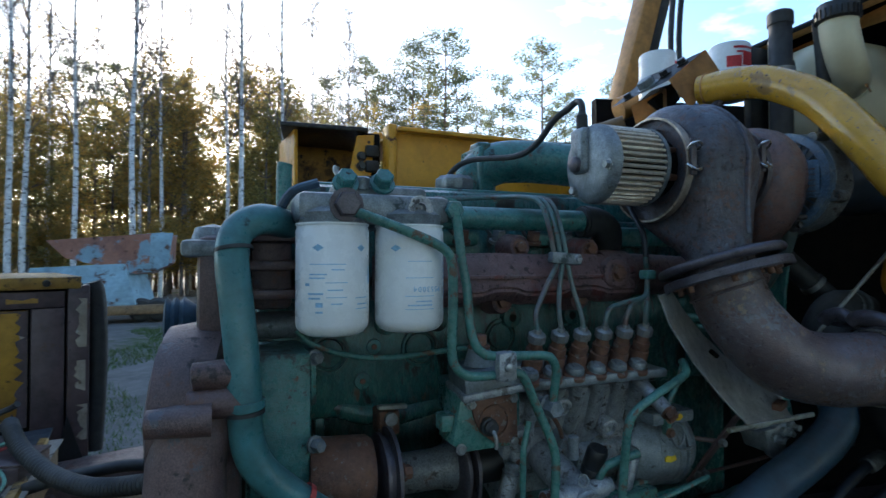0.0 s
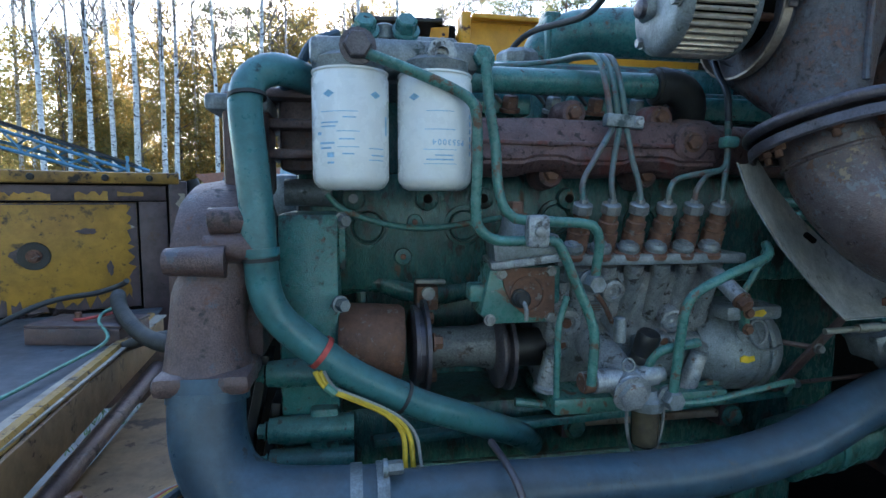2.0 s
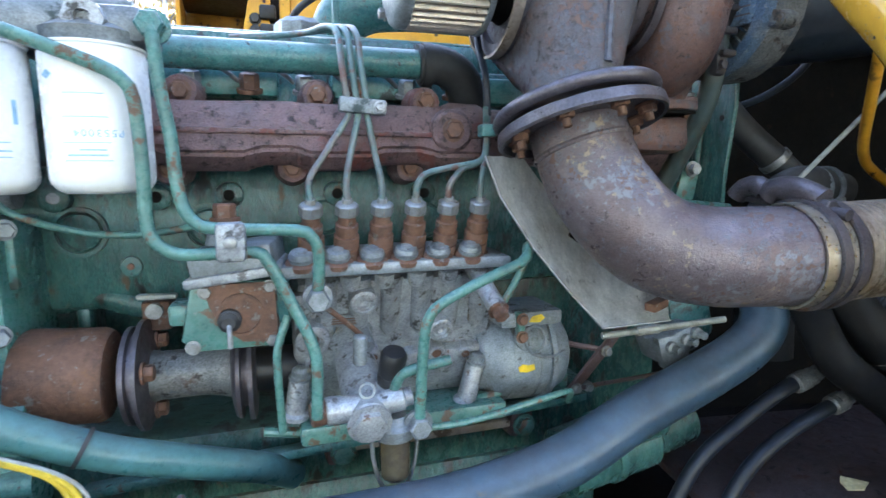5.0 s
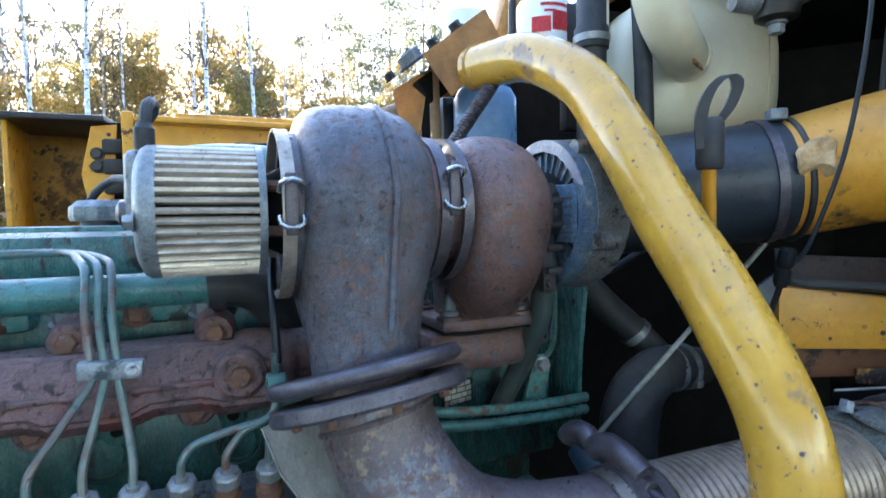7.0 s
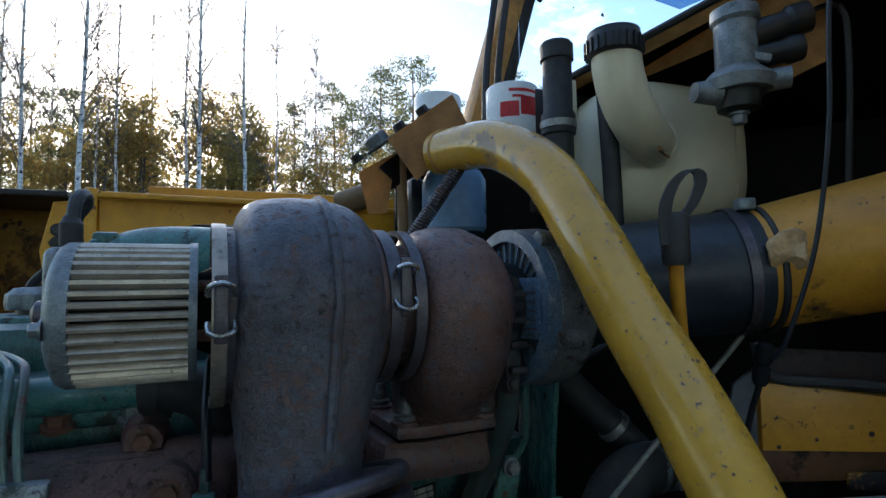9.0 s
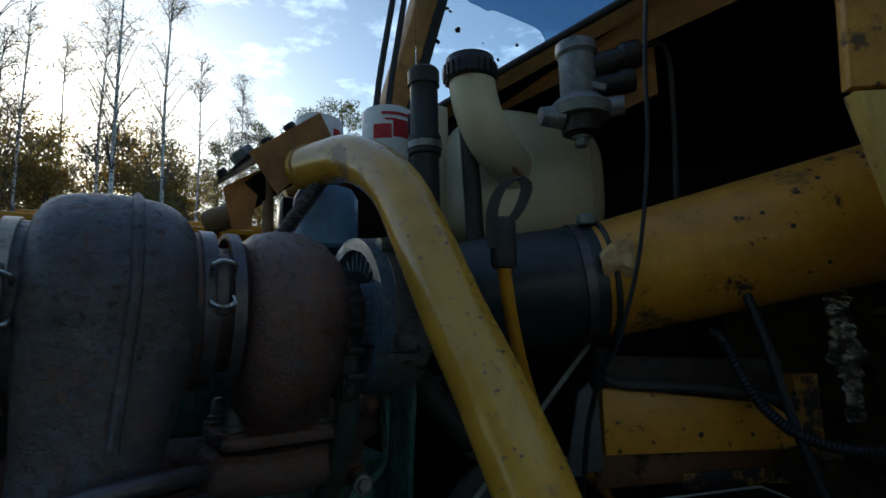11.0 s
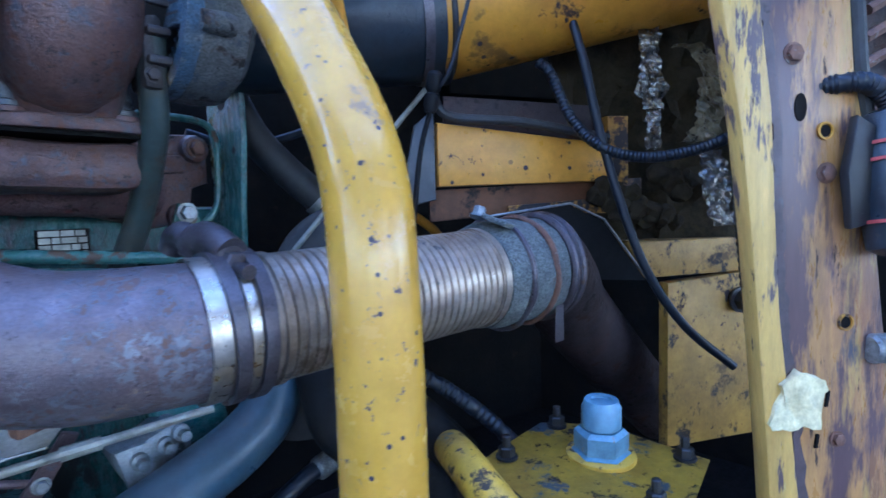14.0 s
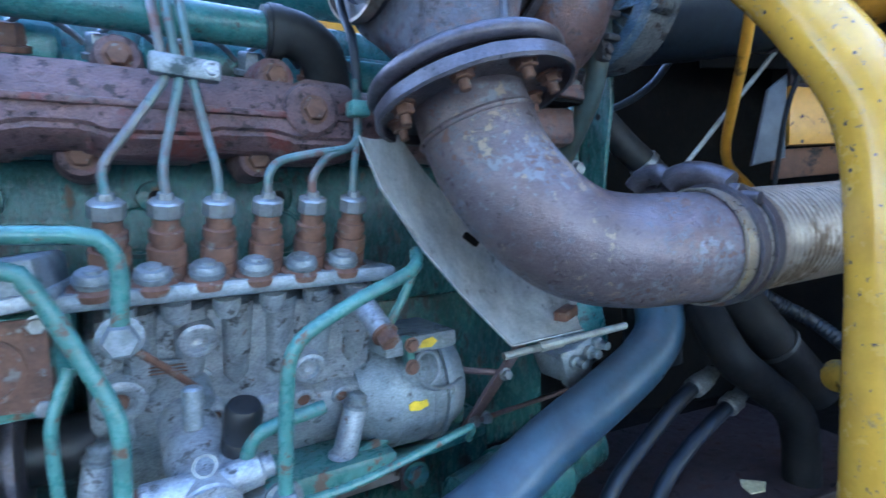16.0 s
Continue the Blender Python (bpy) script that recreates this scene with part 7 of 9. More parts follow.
    part("bottle", lathe([(0, 0.045), (0.006, 0.05), (0.05, 0.05)], (0.935, 0.875, 1.93), Z, 30), M_BLUECAN, j, "blue fluid below")
    part("upper", lathe([(0, 0.05), (0.03, 0.05), (0.045, 0.042)], (0.935, 0.875, 1.98), Z, 30), M_BLUECAN, j)
    lone("black_bracket", box((0.892, 0.93, 1.96), (0.03, 0.04, 0.12), bev=0.006), M_BLACK, "small black bracket with clips", "bracket")


def air_pipe():
    a, c, e = Vector((0.95, 0.72, 1.835)), Vector((1.19, 0.565, 1.865)), Vector((1.64, 0.07, 2.009))
    d = (c - a).normalized()
    t = thing("rubber_air_sleeve", (1.08, 0.64, 1.77), "dusty black rubber air sleeve with steel clamp", "hose")
    part("sleeve", lathe([(0, 0.062), (0.05, 0.07), (0.14, 0.073), (0.145, 0.0745), (0.28, 0.0745)], a, d, 40), M_SLEEVE, t)
    part("clamp", ring(c - d * 0.028, d, 0.0765, 0.011, 0.002, 44), M_CLAMP, t)
    part("clamp_screw", box(c - d * 0.028 + Vector((-0.01, -0.03, 0.078)), (0.02, 0.02, 0.014), (0, 0, -30), 0.003), M_ALU_DULL, t)
    part("lip", torus(c + d * 0.002, d, 0.075, 0.004, 44, 8), M_RUBBER, t)
    y = thing("yellow_air_pipe", (1.4, 0.43, 1.8), "large yellow air intake pipe with flaked paint", "pipe")
    d2 = (e - c).normalized()
    part("pipe", lathe([(0, 0.072), (0.004, 0.0735), (0.3, 0.078), (0.6, 0.085)], c - d2 * 0.005, d2, 44), M_YELLOW, y)
    bm = bmesh.new()
    bmesh.ops.create_icosphere(bm, subdivisions=3, radius=0.019, matrix=Matrix.Translation((1.152, 0.4985, 1.883)) @ Matrix.Rotation(radians(-45), 4, 'Z') @ Matrix.Diagonal((1.0, 0.5, 1.15, 1)))
    lone("foam_scrap", rough_up(rough_up(bm, 0.008, 60), 0.003, 170), M_CREAMFOAM, "crumbled orange foam scrap stuck to the yellow pipe", "foam")


def dipstick():
    t = thing("dipstick", (0.98, 0.48, 1.6), "dipstick with dark rubber grip in thin yellow tube", "dipstick")
    part("guide_tube", tube([(0.978, 0.492, 1.87), (0.998, 0.508, 1.82), (1.04, 0.542, 1.76), (1.09, 0.582, 1.71), (1.132, 0.615, 1.668), (1.155, 0.627, 1.644), (1.184, 0.635, 1.629), (1.238, 0.634, 1.598), (1.27, 0.634, 1.56)], 0.0068, 12), M_YELLOW, t)
    part("grip", lathe([(0, 0.011), (0.004, 0.0128), (0.044, 0.0128), (0.049, 0.010), (0.05, 0)], (0.977, 0.49, 1.866), (0, 0, 1), 20), M_RUBBER, t)
    strap = curve_points([(0.964, 0.488, 1.885), (0.962, 0.487, 1.915), (0.968, 0.484, 1.937), (0.981, 0.481, 1.951), (0.996, 0.479, 1.954), (1.0, 0.479, 1.944), (0.993, 0.482, 1.925), (0.984, 0.486, 1.912)], 0.004)
    bm = bmesh.new()
    rows = []
    for i, q in enumerate(strap):
        a, b = strap[max(i - 1, 0)], strap[min(i + 1, len(strap) - 1)]
        side = Vector((0.85, -0.3, 0.1)).normalized()
        n = (Vector(b) - Vector(a)).cross(side).normalized() * 0.0013
        rows.append([bm.verts.new(Vector(q) + side * u + n * w) for u, w in ((-0.006, -1), (0.006, -1), (0.006, 1), (-0.006, 1))])
    for p, q in zip(rows, rows[1:]):
        for k in range(4):
            bm.faces.new((p[k], q[k], q[(k + 1) % 4], p[(k + 1) % 4]))
    bm.faces.new(rows[0][::-1])
    bm.faces.new(rows[-1])
    part("loop", bm, M_RUBBER, t, "flat black rubber strap")


def fitting():
    t = thing("regulator_valve", (1.165, 0.555, 2.03), "grey cast pressure regulator valve on yellow bracket", "valve")
    o = Vector((1.172, 0.562, 0.004))
    part("body", rough_up(lathe([(0, 0.038), (0.014, 0.042), (0.026, 0.03), (0.03, 0.0245), (0.085, 0.024), (0.09, 0.028), (0.104, 0.027), (0.108, 0.02)], o + Z * 2.075, Z, 28), 0.001, 50), M_ALU_DULL, t)
    part("cup", lathe([(0, 0.016), (0.004, 0.024), (0.022, 0.027), (0.026, 0.027)], o + Z * 2.051, Z, 24), M_BLACK, t)
    part("drain", hexbolt(o + Z * 2.051, -Z, 0.009, 0.014), M_ALU_DULL, t)
    part("side_arm", lathe([(0, 0.018), (0.045, 0.016), (0.05, 0.02), (0.07, 0.019)], o + Vector((0.012, -0.006, 2.145)), (1, -0.75, 0.35), 20), M_BLACK, t)
    part("lower_arm", lathe([(0, 0.015), (0.04, 0.014), (0.045, 0.017), (0.06, 0.016)], o + Vector((0.012, -0.006, 2.118)), (1, -0.75, 0.2), 20), M_BLACK, t)
    part("port", lathe([(0, 0.014), (0.026, 0.013), (0.026, 0.008), (0.02, 0.008)], o + Vector((0.024, -0.02, 2.088)), (0.8, -1, 0), 18), M_ALU_DULL, t)
    part("left_lug", lathe([(0, 0.012), (0.03, 0.016)], o + Vector((-0.052, 0.02, 2.076)), (1, -0.4, 0), 16), M_ALU_DULL, t)
    part("adjuster", box(o + Vector((0.008, -0.026, 2.112)), (0.022, 0.008, 0.010), (0, 18, -40), 0.002), M_ALU_DULL, t)
    part("mount_plate", plate([(-0.05, 0.03), (0.075, 0.075), (0.075, 0.0), (0.03, -0.02), (-0.05, -0.035)], (1.215, 0.56, 2.12), (0.8, -0.6, 0), Z, 0.008, 0.001), M_OCHRE, t)
    lone("brake_hose", tube([(1.232, 0.508, 2.17), (1.25, 0.495, 2.175), (1.262, 0.487, 2.16), (1.268, 0.49, 2.08), (1.272, 0.50, 1.96)], 0.0035, 10), M_RUBBER, "black rubber hose from the valve", "hose")
    lone("control_cable", tube([(1.175, 0.45, 2.2), (1.165, 0.452, 2.113), (1.164, 0.456, 2.02), (1.157, 0.464, 1.93), (1.148, 0.475, 1.86), (1.138, 0.5, 1.78), (1.133, 0.515, 1.765)], 0.0025, 10), M_LINE, "blue-black control cable hanging past the pipe", "cable")
    k = thing("cable_ferrule", (1.135, 0.515, 1.75), "ribbed metal cable ferrule", "ferrule")
    part("ferrule", lathe([(0, 0.006), (0.006, 0.0085), (0.02, 0.0085), (0.022, 0.006), (0.027, 0.009), (0.042, 0.009), (0.046, 0.006)], (1.128, 0.522, 1.738), (0.1, -0.15, 1), 16), M_DARKPIPE, k)
    part("wire", tube([(1.128, 0.522, 1.738), (1.12, 0.532, 1.69), (1.112, 0.54, 1.60)], 0.0032, 8), M_DARKPIPE, k)
    lone("thin_stay_rod", tube([(0.968, 0.67, 1.519), (1.1, 0.612, 1.685), (1.18, 0.577, 1.785)], 0.0035, 8, rounded=False), M_ROD, "thin pale stay rod", "rod")


def frame_right():
    p = thing("frame_post", (1.25, 0.2, 1.2), "worn yellow and rust-brown steel frame post", "post")
    o, u = Vector((1.234, 0.22, 0)), Vector((0.8, -0.6, 0))
    nrm = Vector((-0.6, -0.8, 0))
    part("face", plate([(-0.06, 2.0), (-0.03, 1.80), (-0.01, 1.692), (0.002, 1.589), (0.02, 1.397), (0.045, 1.05), (0.20, 1.05), (0.165, 1.334), (0.152, 1.434), (0.139, 1.509), (0.119, 1.659), (0.101, 1.742), (0.095, 1.805), (0.08, 2.0)], o, u, Z, 0.01, 0.002), M_YELLOW_RUST, p)
    part("edge_lip", plate([(-0.074, 1.998), (-0.053, 1.905), (-0.036, 1.80), (-0.016, 1.69), (-0.004, 1.589), (0.014, 1.397), (0.04, 1.05), (0.078, 1.05), (0.049, 1.345), (0.037, 1.44), (0.026, 1.52), (0.0225, 1.564), (0.014, 1.709), (0.001, 1.80), (-0.014, 1.9), (-0.034, 1.998)], o + nrm * 0.006, u, Z, 0.02, 0.003), M_YELLOW_STREAK, p)
    rng = random.Random(8)
    lip = [(-0.034, 1.998), (-0.014, 1.9), (0.001, 1.80), (0.014, 1.709), (0.0225, 1.564), (0.026, 1.52), (0.037, 1.44), (0.049, 1.345), (0.078, 1.05)]

    def stripe(name, line, shift, wide, proud, mat, label):
        """A long ragged strip of bare steel down the post."""
        pts = curve_points([Vector((a + shift, 0, b)) for a, b in line], 0.009)
        left = [(q.x - wide * rng.uniform(0.2, 0.7), q.z) for q in pts]
        right = [(q.x + wide * rng.uniform(0.2, 0.7), q.z) for q in pts]
        part(name, plate(right + left[::-1], o + nrm * proud, u, Z, 0.002), mat, p, label)
    stripe("bare_strip", lip, 0.005, 0.011, 0.003, M_PRIMER, "bare purple-brown strip beside the lip")
    part("hole", plate([(0.0062 * math.cos(a), 0.0125 * math.sin(a)) for a in [q * math.tau / 22 for q in range(22)]], o + u * 0.046 + Z * 1.710 + nrm * 0.001, u, Z, 0.0015), M_SOOT_SHADE, p)
    for x, z, size in ((0.038, 1.757, 0.0075), (0.074, 1.651, 0.0075), (0.047, 1.818, 0.008), (0.092, 1.40, 0.006)):
        part("bolt", hexbolt(o + u * x + Z * z, nrm, size, 0.005), M_RUSTNUT, p)
    for x, z in ((0.071, 1.689), (0.097, 1.512)):
        e = part("eyelet", ring(o + u * x + Z * z + nrm * 0.001, nrm, 0.0072, 0.003, 0.0018, 20), M_YELLOW_WORN, p)
        part("eyelet_hole", lathe([(0, 0.0055), (0.0008, 0.0055), (0.001, 0)], o + u * x + Z * z + nrm * 0.0004, nrm, 16), M_SOOT_SHADE, e)
    for du, dz, ln in ((0.062, 1.452, 0.02), (0.08, 1.44, 0.016), (0.07, 1.40, 0.014)):
        part("rust_slot", box(o + u * du + Z * dz + nrm * 0.0006, (0.004, 0.0025, ln), (0, 8, -37), 0.001), M_SOOT_SHADE, p)
    s = plate([(-0.026, -0.026), (-0.031, -0.02), (-0.017, 0.008), (-0.019, 0.016), (0.0, 0.028), (0.027, 0.017), (0.03, 0.008), (0.024, -0.01), (0.019, -0.028), (0.004, -0.023), (-0.008, -0.028)], o + u * 0.043 + Z * 1.444 + nrm * 0.011, u, Z, 0.008)
    bmesh.ops.triangulate(s, faces=s.faces[:])
    bmesh.ops.subdivide_edges(s, edges=s.edges[:], cuts=3, use_grid_fill=True)
    for q in s.verts:
        q.co += noise.noise_vector(q.co * 60) * 0.004 + noise.noise_vector(q.co * 170) * 0.0015
    lone("foam_patch", s, M_PAPER, "torn scrap of cream foam stuck on the post", "foam", smooth=60)
    # rubber seal and rusted fins along the far edge of the post
    lone("door_seal", tube([o + u * 0.088 + Z * 1.99 - nrm * 0.004, o + u * 0.104 + Z * 1.80 - nrm * 0.004, o + u * 0.112 + Z * 1.73 - nrm * 0.004, o + u * 0.128 + Z * 1.66 - nrm * 0.004], 0.0075, 10), M_RUBBER, "black rubber door seal along the post", "seal")
    fins = thing("rusted_grille", o + u * 0.16 + Z * 1.7 - nrm * 0.02, "rust-brown bent grille slats behind the post", "grille")
    for i in range(9):
        z = 1.70 + 0.026 * i
        c0 = o + u * (0.125 + 0.002 * i) - nrm * 0.02
        part("slat", tube([c0 + Z * z, c0 + u * 0.03 + Z * (z + 0.014), c0 + u * 0.06 + Z * (z + 0.008), c0 + u * 0.10 + Z * (z - 0.006)], 0.0055, 6), M_RUSTNUT, fins)
    part("backing", plate([(0.11, 1.66), (0.26, 1.64), (0.25, 1.95), (0.10, 1.95)], o - nrm * 0.035, u, Z, 0.006), M_TAIL, fins)
    u2 = thing("upper_post", (1.32, 0.25, 1.9), "yellow upper frame post with worn edges", "post")
    part("pillar", plate([(-0.071, 2.083), (-0.076, 2.002), (0.10, 2.002), (0.09, 2.7), (-0.08, 2.7)], o + nrm * 0.002, u, Z, 0.014, 0.003), M_YELLOW_WORN, u2)
    part("pillar_web", plate([(0.04, 1.95), (0.09, 1.95), (0.08, 2.7), (0.04, 2.7)], o - nrm * 0.065, u, Z, 0.01), M_BLACK, u2)
    lone("yellow_canister", lathe([(0, 0.03), (0.006, 0.055), (0.02, 0.066), (0.06, 0.07), (0.3, 0.07)], (1.345, 0.20, 1.845), (0.15, -0.05, 1), 30), M_YELLOW, "round yellow canister with dark rust spots", "canister")
    # corrugated loom, bracket lamp and stub at the far side of the post
    def loom(pts, r, label, name="corrugated_loom"):
        line = curve_points(pts, 0.0022)
        n = len(line)
        return lone(name, sweep(bmesh.new(), line, lambda q: r * (1.0 if int(q * (n - 1)) % 2 else 0.84), 12), M_LINE, label, "cable loom")
    loom([(1.290, 0.195, 1.728), (1.305, 0.158, 1.731), (1.318, 0.145, 1.726), (1.330, 0.136, 1.712), (1.338, 0.132, 1.69)], 0.0095, "blue-black corrugated cable loom through the post")
    loom([(1.245, 0.455, 1.80), (1.252, 0.442, 1.786), (1.256, 0.418, 1.732), (1.268, 0.389, 1.697), (1.289, 0.352, 1.681), (1.314, 0.313, 1.683), (1.341, 0.273, 1.698), (1.36, 0.23, 1.73)], 0.0066, "black corrugated cable loom sagging across the bay")
    lone("power_cable", tube([(1.262, 0.42, 1.85), (1.263, 0.403, 1.792), (1.269, 0.39, 1.722), (1.282, 0.37, 1.633), (1.299, 0.345, 1.55), (1.336, 0.316, 1.483), (1.384, 0.277, 1.431)], 0.0052, 12), M_LINE, "thick black cable slanting down the bay", "cable")
    loom([(1.345, 0.262, 1.70), (1.352, 0.262, 1.64), (1.357, 0.255, 1.54), (1.35, 0.24, 1.42), (1.34, 0.23, 1.33)], 0.01, "black corrugated loom hanging behind the post")
    w = thing("work_lamp", (1.38, 0.14, 1.6), "black plastic lamp body strapped to the post", "lamp")
    foot, up = Vector((1.322, 0.122, 1.575)), Vector((0.11, 0.08, 1)).normalized()
    part("housing", rough_up(lathe([(0, 0.015), (0.006, 0.026), (0.05, 0.031), (0.1, 0.031), (0.128, 0.026), (0.134, 0.012)], foot, up, 28), 0.0014, 40), M_SLEEVE, w)
    part("foot", rough_up(plate([(0, 0), (0.03, 0.006), (0.034, 0.05), (0.02, 0.06), (0.022, 0.09), (0.004, 0.1), (-0.006, 0.05)], (1.29, 0.155, 1.60), (0.8, -0.6, 0), Z, 0.01, 0.002), 0.0015, 70), M_BLACK, w)
    for q in (0.03, 0.085, 0.1):
        part("strap", ring(foot + up * q, up, 0.0318, 0.003, 0.0014, 28), M_RED, w)
    part("tail", tube([foot, foot - up * 0.03 + Vector((0.006, 0, 0)), foot - up * 0.07 + Vector((0.03, -0.01, 0))], 0.007, 12), M_LINE, w)
    lone("steel_stub", rod((1.328, 0.145, 1.486), (1.39, 0.10, 1.484), 0.014, 18, None, 0.003), M_STEEL, "bright steel stub shaft in the post", "shaft")
    # inner beams
    d = Vector((0.84, -0.54, 0)).normalized()
    b = thing("inner_beam", (1.26, 0.48, 1.65), "orange-yellow folded beam deep in the bay", "beam")
    part("web", plate([(0, 0), (0.235, 0.004), (0.235, 0.03), (0.2, 0.056), (0, 0.078)], (1.165, 0.548, 1.656), d, Z, 0.02, 0.002), M_YELLOW, b)
    part("lower_flange", plate([(0, 0), (0.3, 0.012), (0.3, -0.02), (0, -0.04)], (1.17, 0.57, 1.652), d, Z, 0.006, 0.001), M_RUSTPANEL, b, "rust-orange sheet below the beam")
    # its dark colour stands in for shade above the beam
    part("upper_sheet", plate([(0.01, 0.075), (0.21, 0.06), (0.23, 0.105), (0.01, 0.115)], (1.18, 0.565, 1.656), d, Z, 0.006, 0.001), M_TAIL, b, "rusted sheet above the beam, darkened for shade in the bay")
    part("lower_strip", plate([(0.1, -0.022), (0.27, -0.012), (0.27, -0.036), (0.2, -0.034), (0.16, -0.043), (0.1, -0.04)], (1.168, 0.562, 1.652), d, Z, 0.005, 0.001), M_YELLOW_WORN, b, "ragged yellow strip below the beam")
    part("end_gusset", plate([(0, -0.03), (0.045, -0.02), (0.045, 0.09), (0.02, 0.07)], (1.125, 0.575, 1.66), d, Z, 0.008, 0.002), M_SHEET, b, "blue-grey end gusset")
    part("end_post", plate([(0, 0), (0.03, 0), (0.03, 0.09), (0, 0.09)], (1.36, 0.425, 1.655), d, Z, 0.02, 0.002), M_YELLOW_WORN, b)
    part("trim_seal", tube([(1.155, 0.545, 1.78), (1.16, 0.54, 1.75), (1.18, 0.528, 1.738), (1.25, 0.48, 1.733), (1.35, 0.42, 1.715)], 0.006, 10), M_RUBBER, b)
    k = thing("black_shield_plate", (1.3, 0.42, 1.53), "black speckled steel plate with clipped corners", "plate")
    bm = bmesh.new()
    vs = [bm.verts.new(v) for v in ((1.184, 0.496, 1.615), (1.271, 0.43, 1.629), (1.316, 0.41, 1.608), (1.397, 0.39, 1.525), (1.281, 0.455, 1.535), (1.2, 0.5, 1.55))]
    bm.faces.new(vs)
    bmesh.ops.solidify(bm, geom=bm.faces[:], thickness=0.004)
    part("plate", bm, M_BLACK, k)
    part("bare_edge", tube([(1.184, 0.494, 1.617), (1.271, 0.428, 1.631), (1.316, 0.408, 1.61), (1.397, 0.388, 1.527)], 0.0016, 6, rounded=False), M_STEEL, k)
    y = thing("inner_frame_panel", (1.48, 0.34, 1.28), "dirty yellow frame panel with cross rail", "panel")
    e = Vector((0.875, -0.48, 0)).normalized()
    part("panel", plate([(0, 0), (0.16, 0), (0.16, 0.24), (0, 0.23)], (1.42, 0.37, 1.29), e, Z, 0.02, 0.003), M_GRIMY, y)
    part("rail", plate([(0, 0), (0.22, 0), (0.22, 0.05), (0.0, 0.05)], (1.385, 0.395, 1.528), e, Z, 0.05, 0.004), M_GRIMY, y)
    part("bolt", hexbolt((1.52, 0.31, 1.49), (-0.5, -0.8, 0), 0.014, 0.02), M_BLACK, y)
    # mount plate with the large blue bolt
    m = thing("mount_plate", (1.18, 0.33, 1.3), "chipped yellow mount plate with large blue-painted bolt", "mount")
    bm = bmesh.new()
    vs = [bm.verts.new(v) for v in ((1.08, 0.415, 1.381), (1.19, 0.42, 1.384), (1.24, 0.372, 1.379), (1.245, 0.257, 1.372), (1.108, 0.232, 1.37), (1.047, 0.318, 1.376))]
    bm.faces.new(vs)
    bmesh.ops.solidify(bm, geom=bm.faces[:], thickness=0.012)
    part("plate", bm, M_PLATE, m)
    c = Vector((1.174, 0.337, 1.379))
    up = Vector((-0.03, -0.03, 1))
    part("washer", lathe([(-0.004, 0.034), (0.002, 0.034), (0.003, 0.031)], c, up, 32), M_PLATE, m)
    part("lower_nut", lathe([(0.001, 0.0285), (0.004, 0.029), (0.006, 0.0255), (0.008, 0.0265), (0.024, 0.0265), (0.028, 0.022)], c, up, 6), M_BLUEPAINT, m)
    part("upper_nut", lathe([(0.027, 0.0165), (0.03, 0.0195), (0.05, 0.0195), (0.053, 0.0175), (0.057, 0.0165), (0.057, 0.011), (0.054, 0.010), (0.054, 0)], c, up, 12), M_BLUEPAINT, m)
    for q in ((1.10, 0.398, 1.382), (1.195, 0.402, 1.383), (1.228, 0.275, 1.374), (1.13, 0.262, 1.373)):
        st = part("stud", hexbolt(q, Z, 0.0085, 0.012, stud=0.01), M_BLACK, m)
    part("pedestal", box((1.18, 0.33, 1.18), (0.08, 0.07, 0.36), (0, 0, -30), 0.01), M_SOOT_SHADE, m)
    lone("lower_guard_tube", tube([(1.075, 0.45, 1.385), (1.05, 0.41, 1.392), (1.035, 0.37, 1.384), (1.04, 0.32, 1.345), (1.06, 0.25, 1.26)], 0.018, 18), M_PLATE, "bent yellow pipe stub beside the mount", "pipe")
    loom([(1.04, 0.53, 1.48), (1.058, 0.51, 1.464), (1.103, 0.475, 1.43), (1.153, 0.434, 1.371), (1.18, 0.41, 1.30)], 0.009, "corrugated cable loom under the exhaust", "corrugated_loom")
    # torn foil and insulation on the back of the post
    i = thing("insulation_mat", (1.42, 0.4, 1.55), "matted dirty insulation with torn foil facing", "insulation")
    bm = bmesh.new()
    bmesh.ops.create_grid(bm, x_segments=26, y_segments=26, size=0.17, matrix=pose(1.47, 0.38, 1.72, 90, 0, -45))
    for q in bm.verts:
        q.co += noise.noise_vector(q.co * 30) * 0.02
    bmesh.ops.solidify(bm, geom=bm.faces[:], thickness=0.012)
    part("mat", bm, M_FELT, i)

    def strip(pts, wide, seed):
        bm = bmesh.new()
        line = curve_points(pts, 0.003)
        rows = []
        side = Vector((0.75, -0.66, 0))
        for j, q in enumerate(line):
            off = Vector((seed * 7.3, 0, 0))
            ww = wide * (0.55 + 0.6 * abs(noise.noise(q * 45 + off)) + 0.35 * abs(noise.noise(q * 140 + off)))
            row = []
            for i in range(11):
                f = i / 5 - 1
                p = q + side * f * ww
                fold = noise.noise(p * 75 + off) * 0.007 + noise.noise(p * 210 + off) * 0.003
                row.append(bm.verts.new(p + Vector((-0.66, -0.75, 0)) * fold + noise.noise_vector(p * 160 + off) * 0.002))
            rows.append(row)
        for a, b2 in zip(rows, rows[1:]):
            for j in range(10):
                bm.faces.new((a[j], a[j + 1], b2[j + 1], b2[j]))
        bmesh.ops.solidify(bm, geom=bm.faces[:], thickness=0.0008)
        return bm
    part("foil_strip", strip([(1.36, 0.372, 1.855), (1.352, 0.366, 1.83), (1.354, 0.366, 1.80), (1.36, 0.366, 1.765), (1.366, 0.366, 1.745)], 0.02, 1), M_FOIL, i, smooth=0)
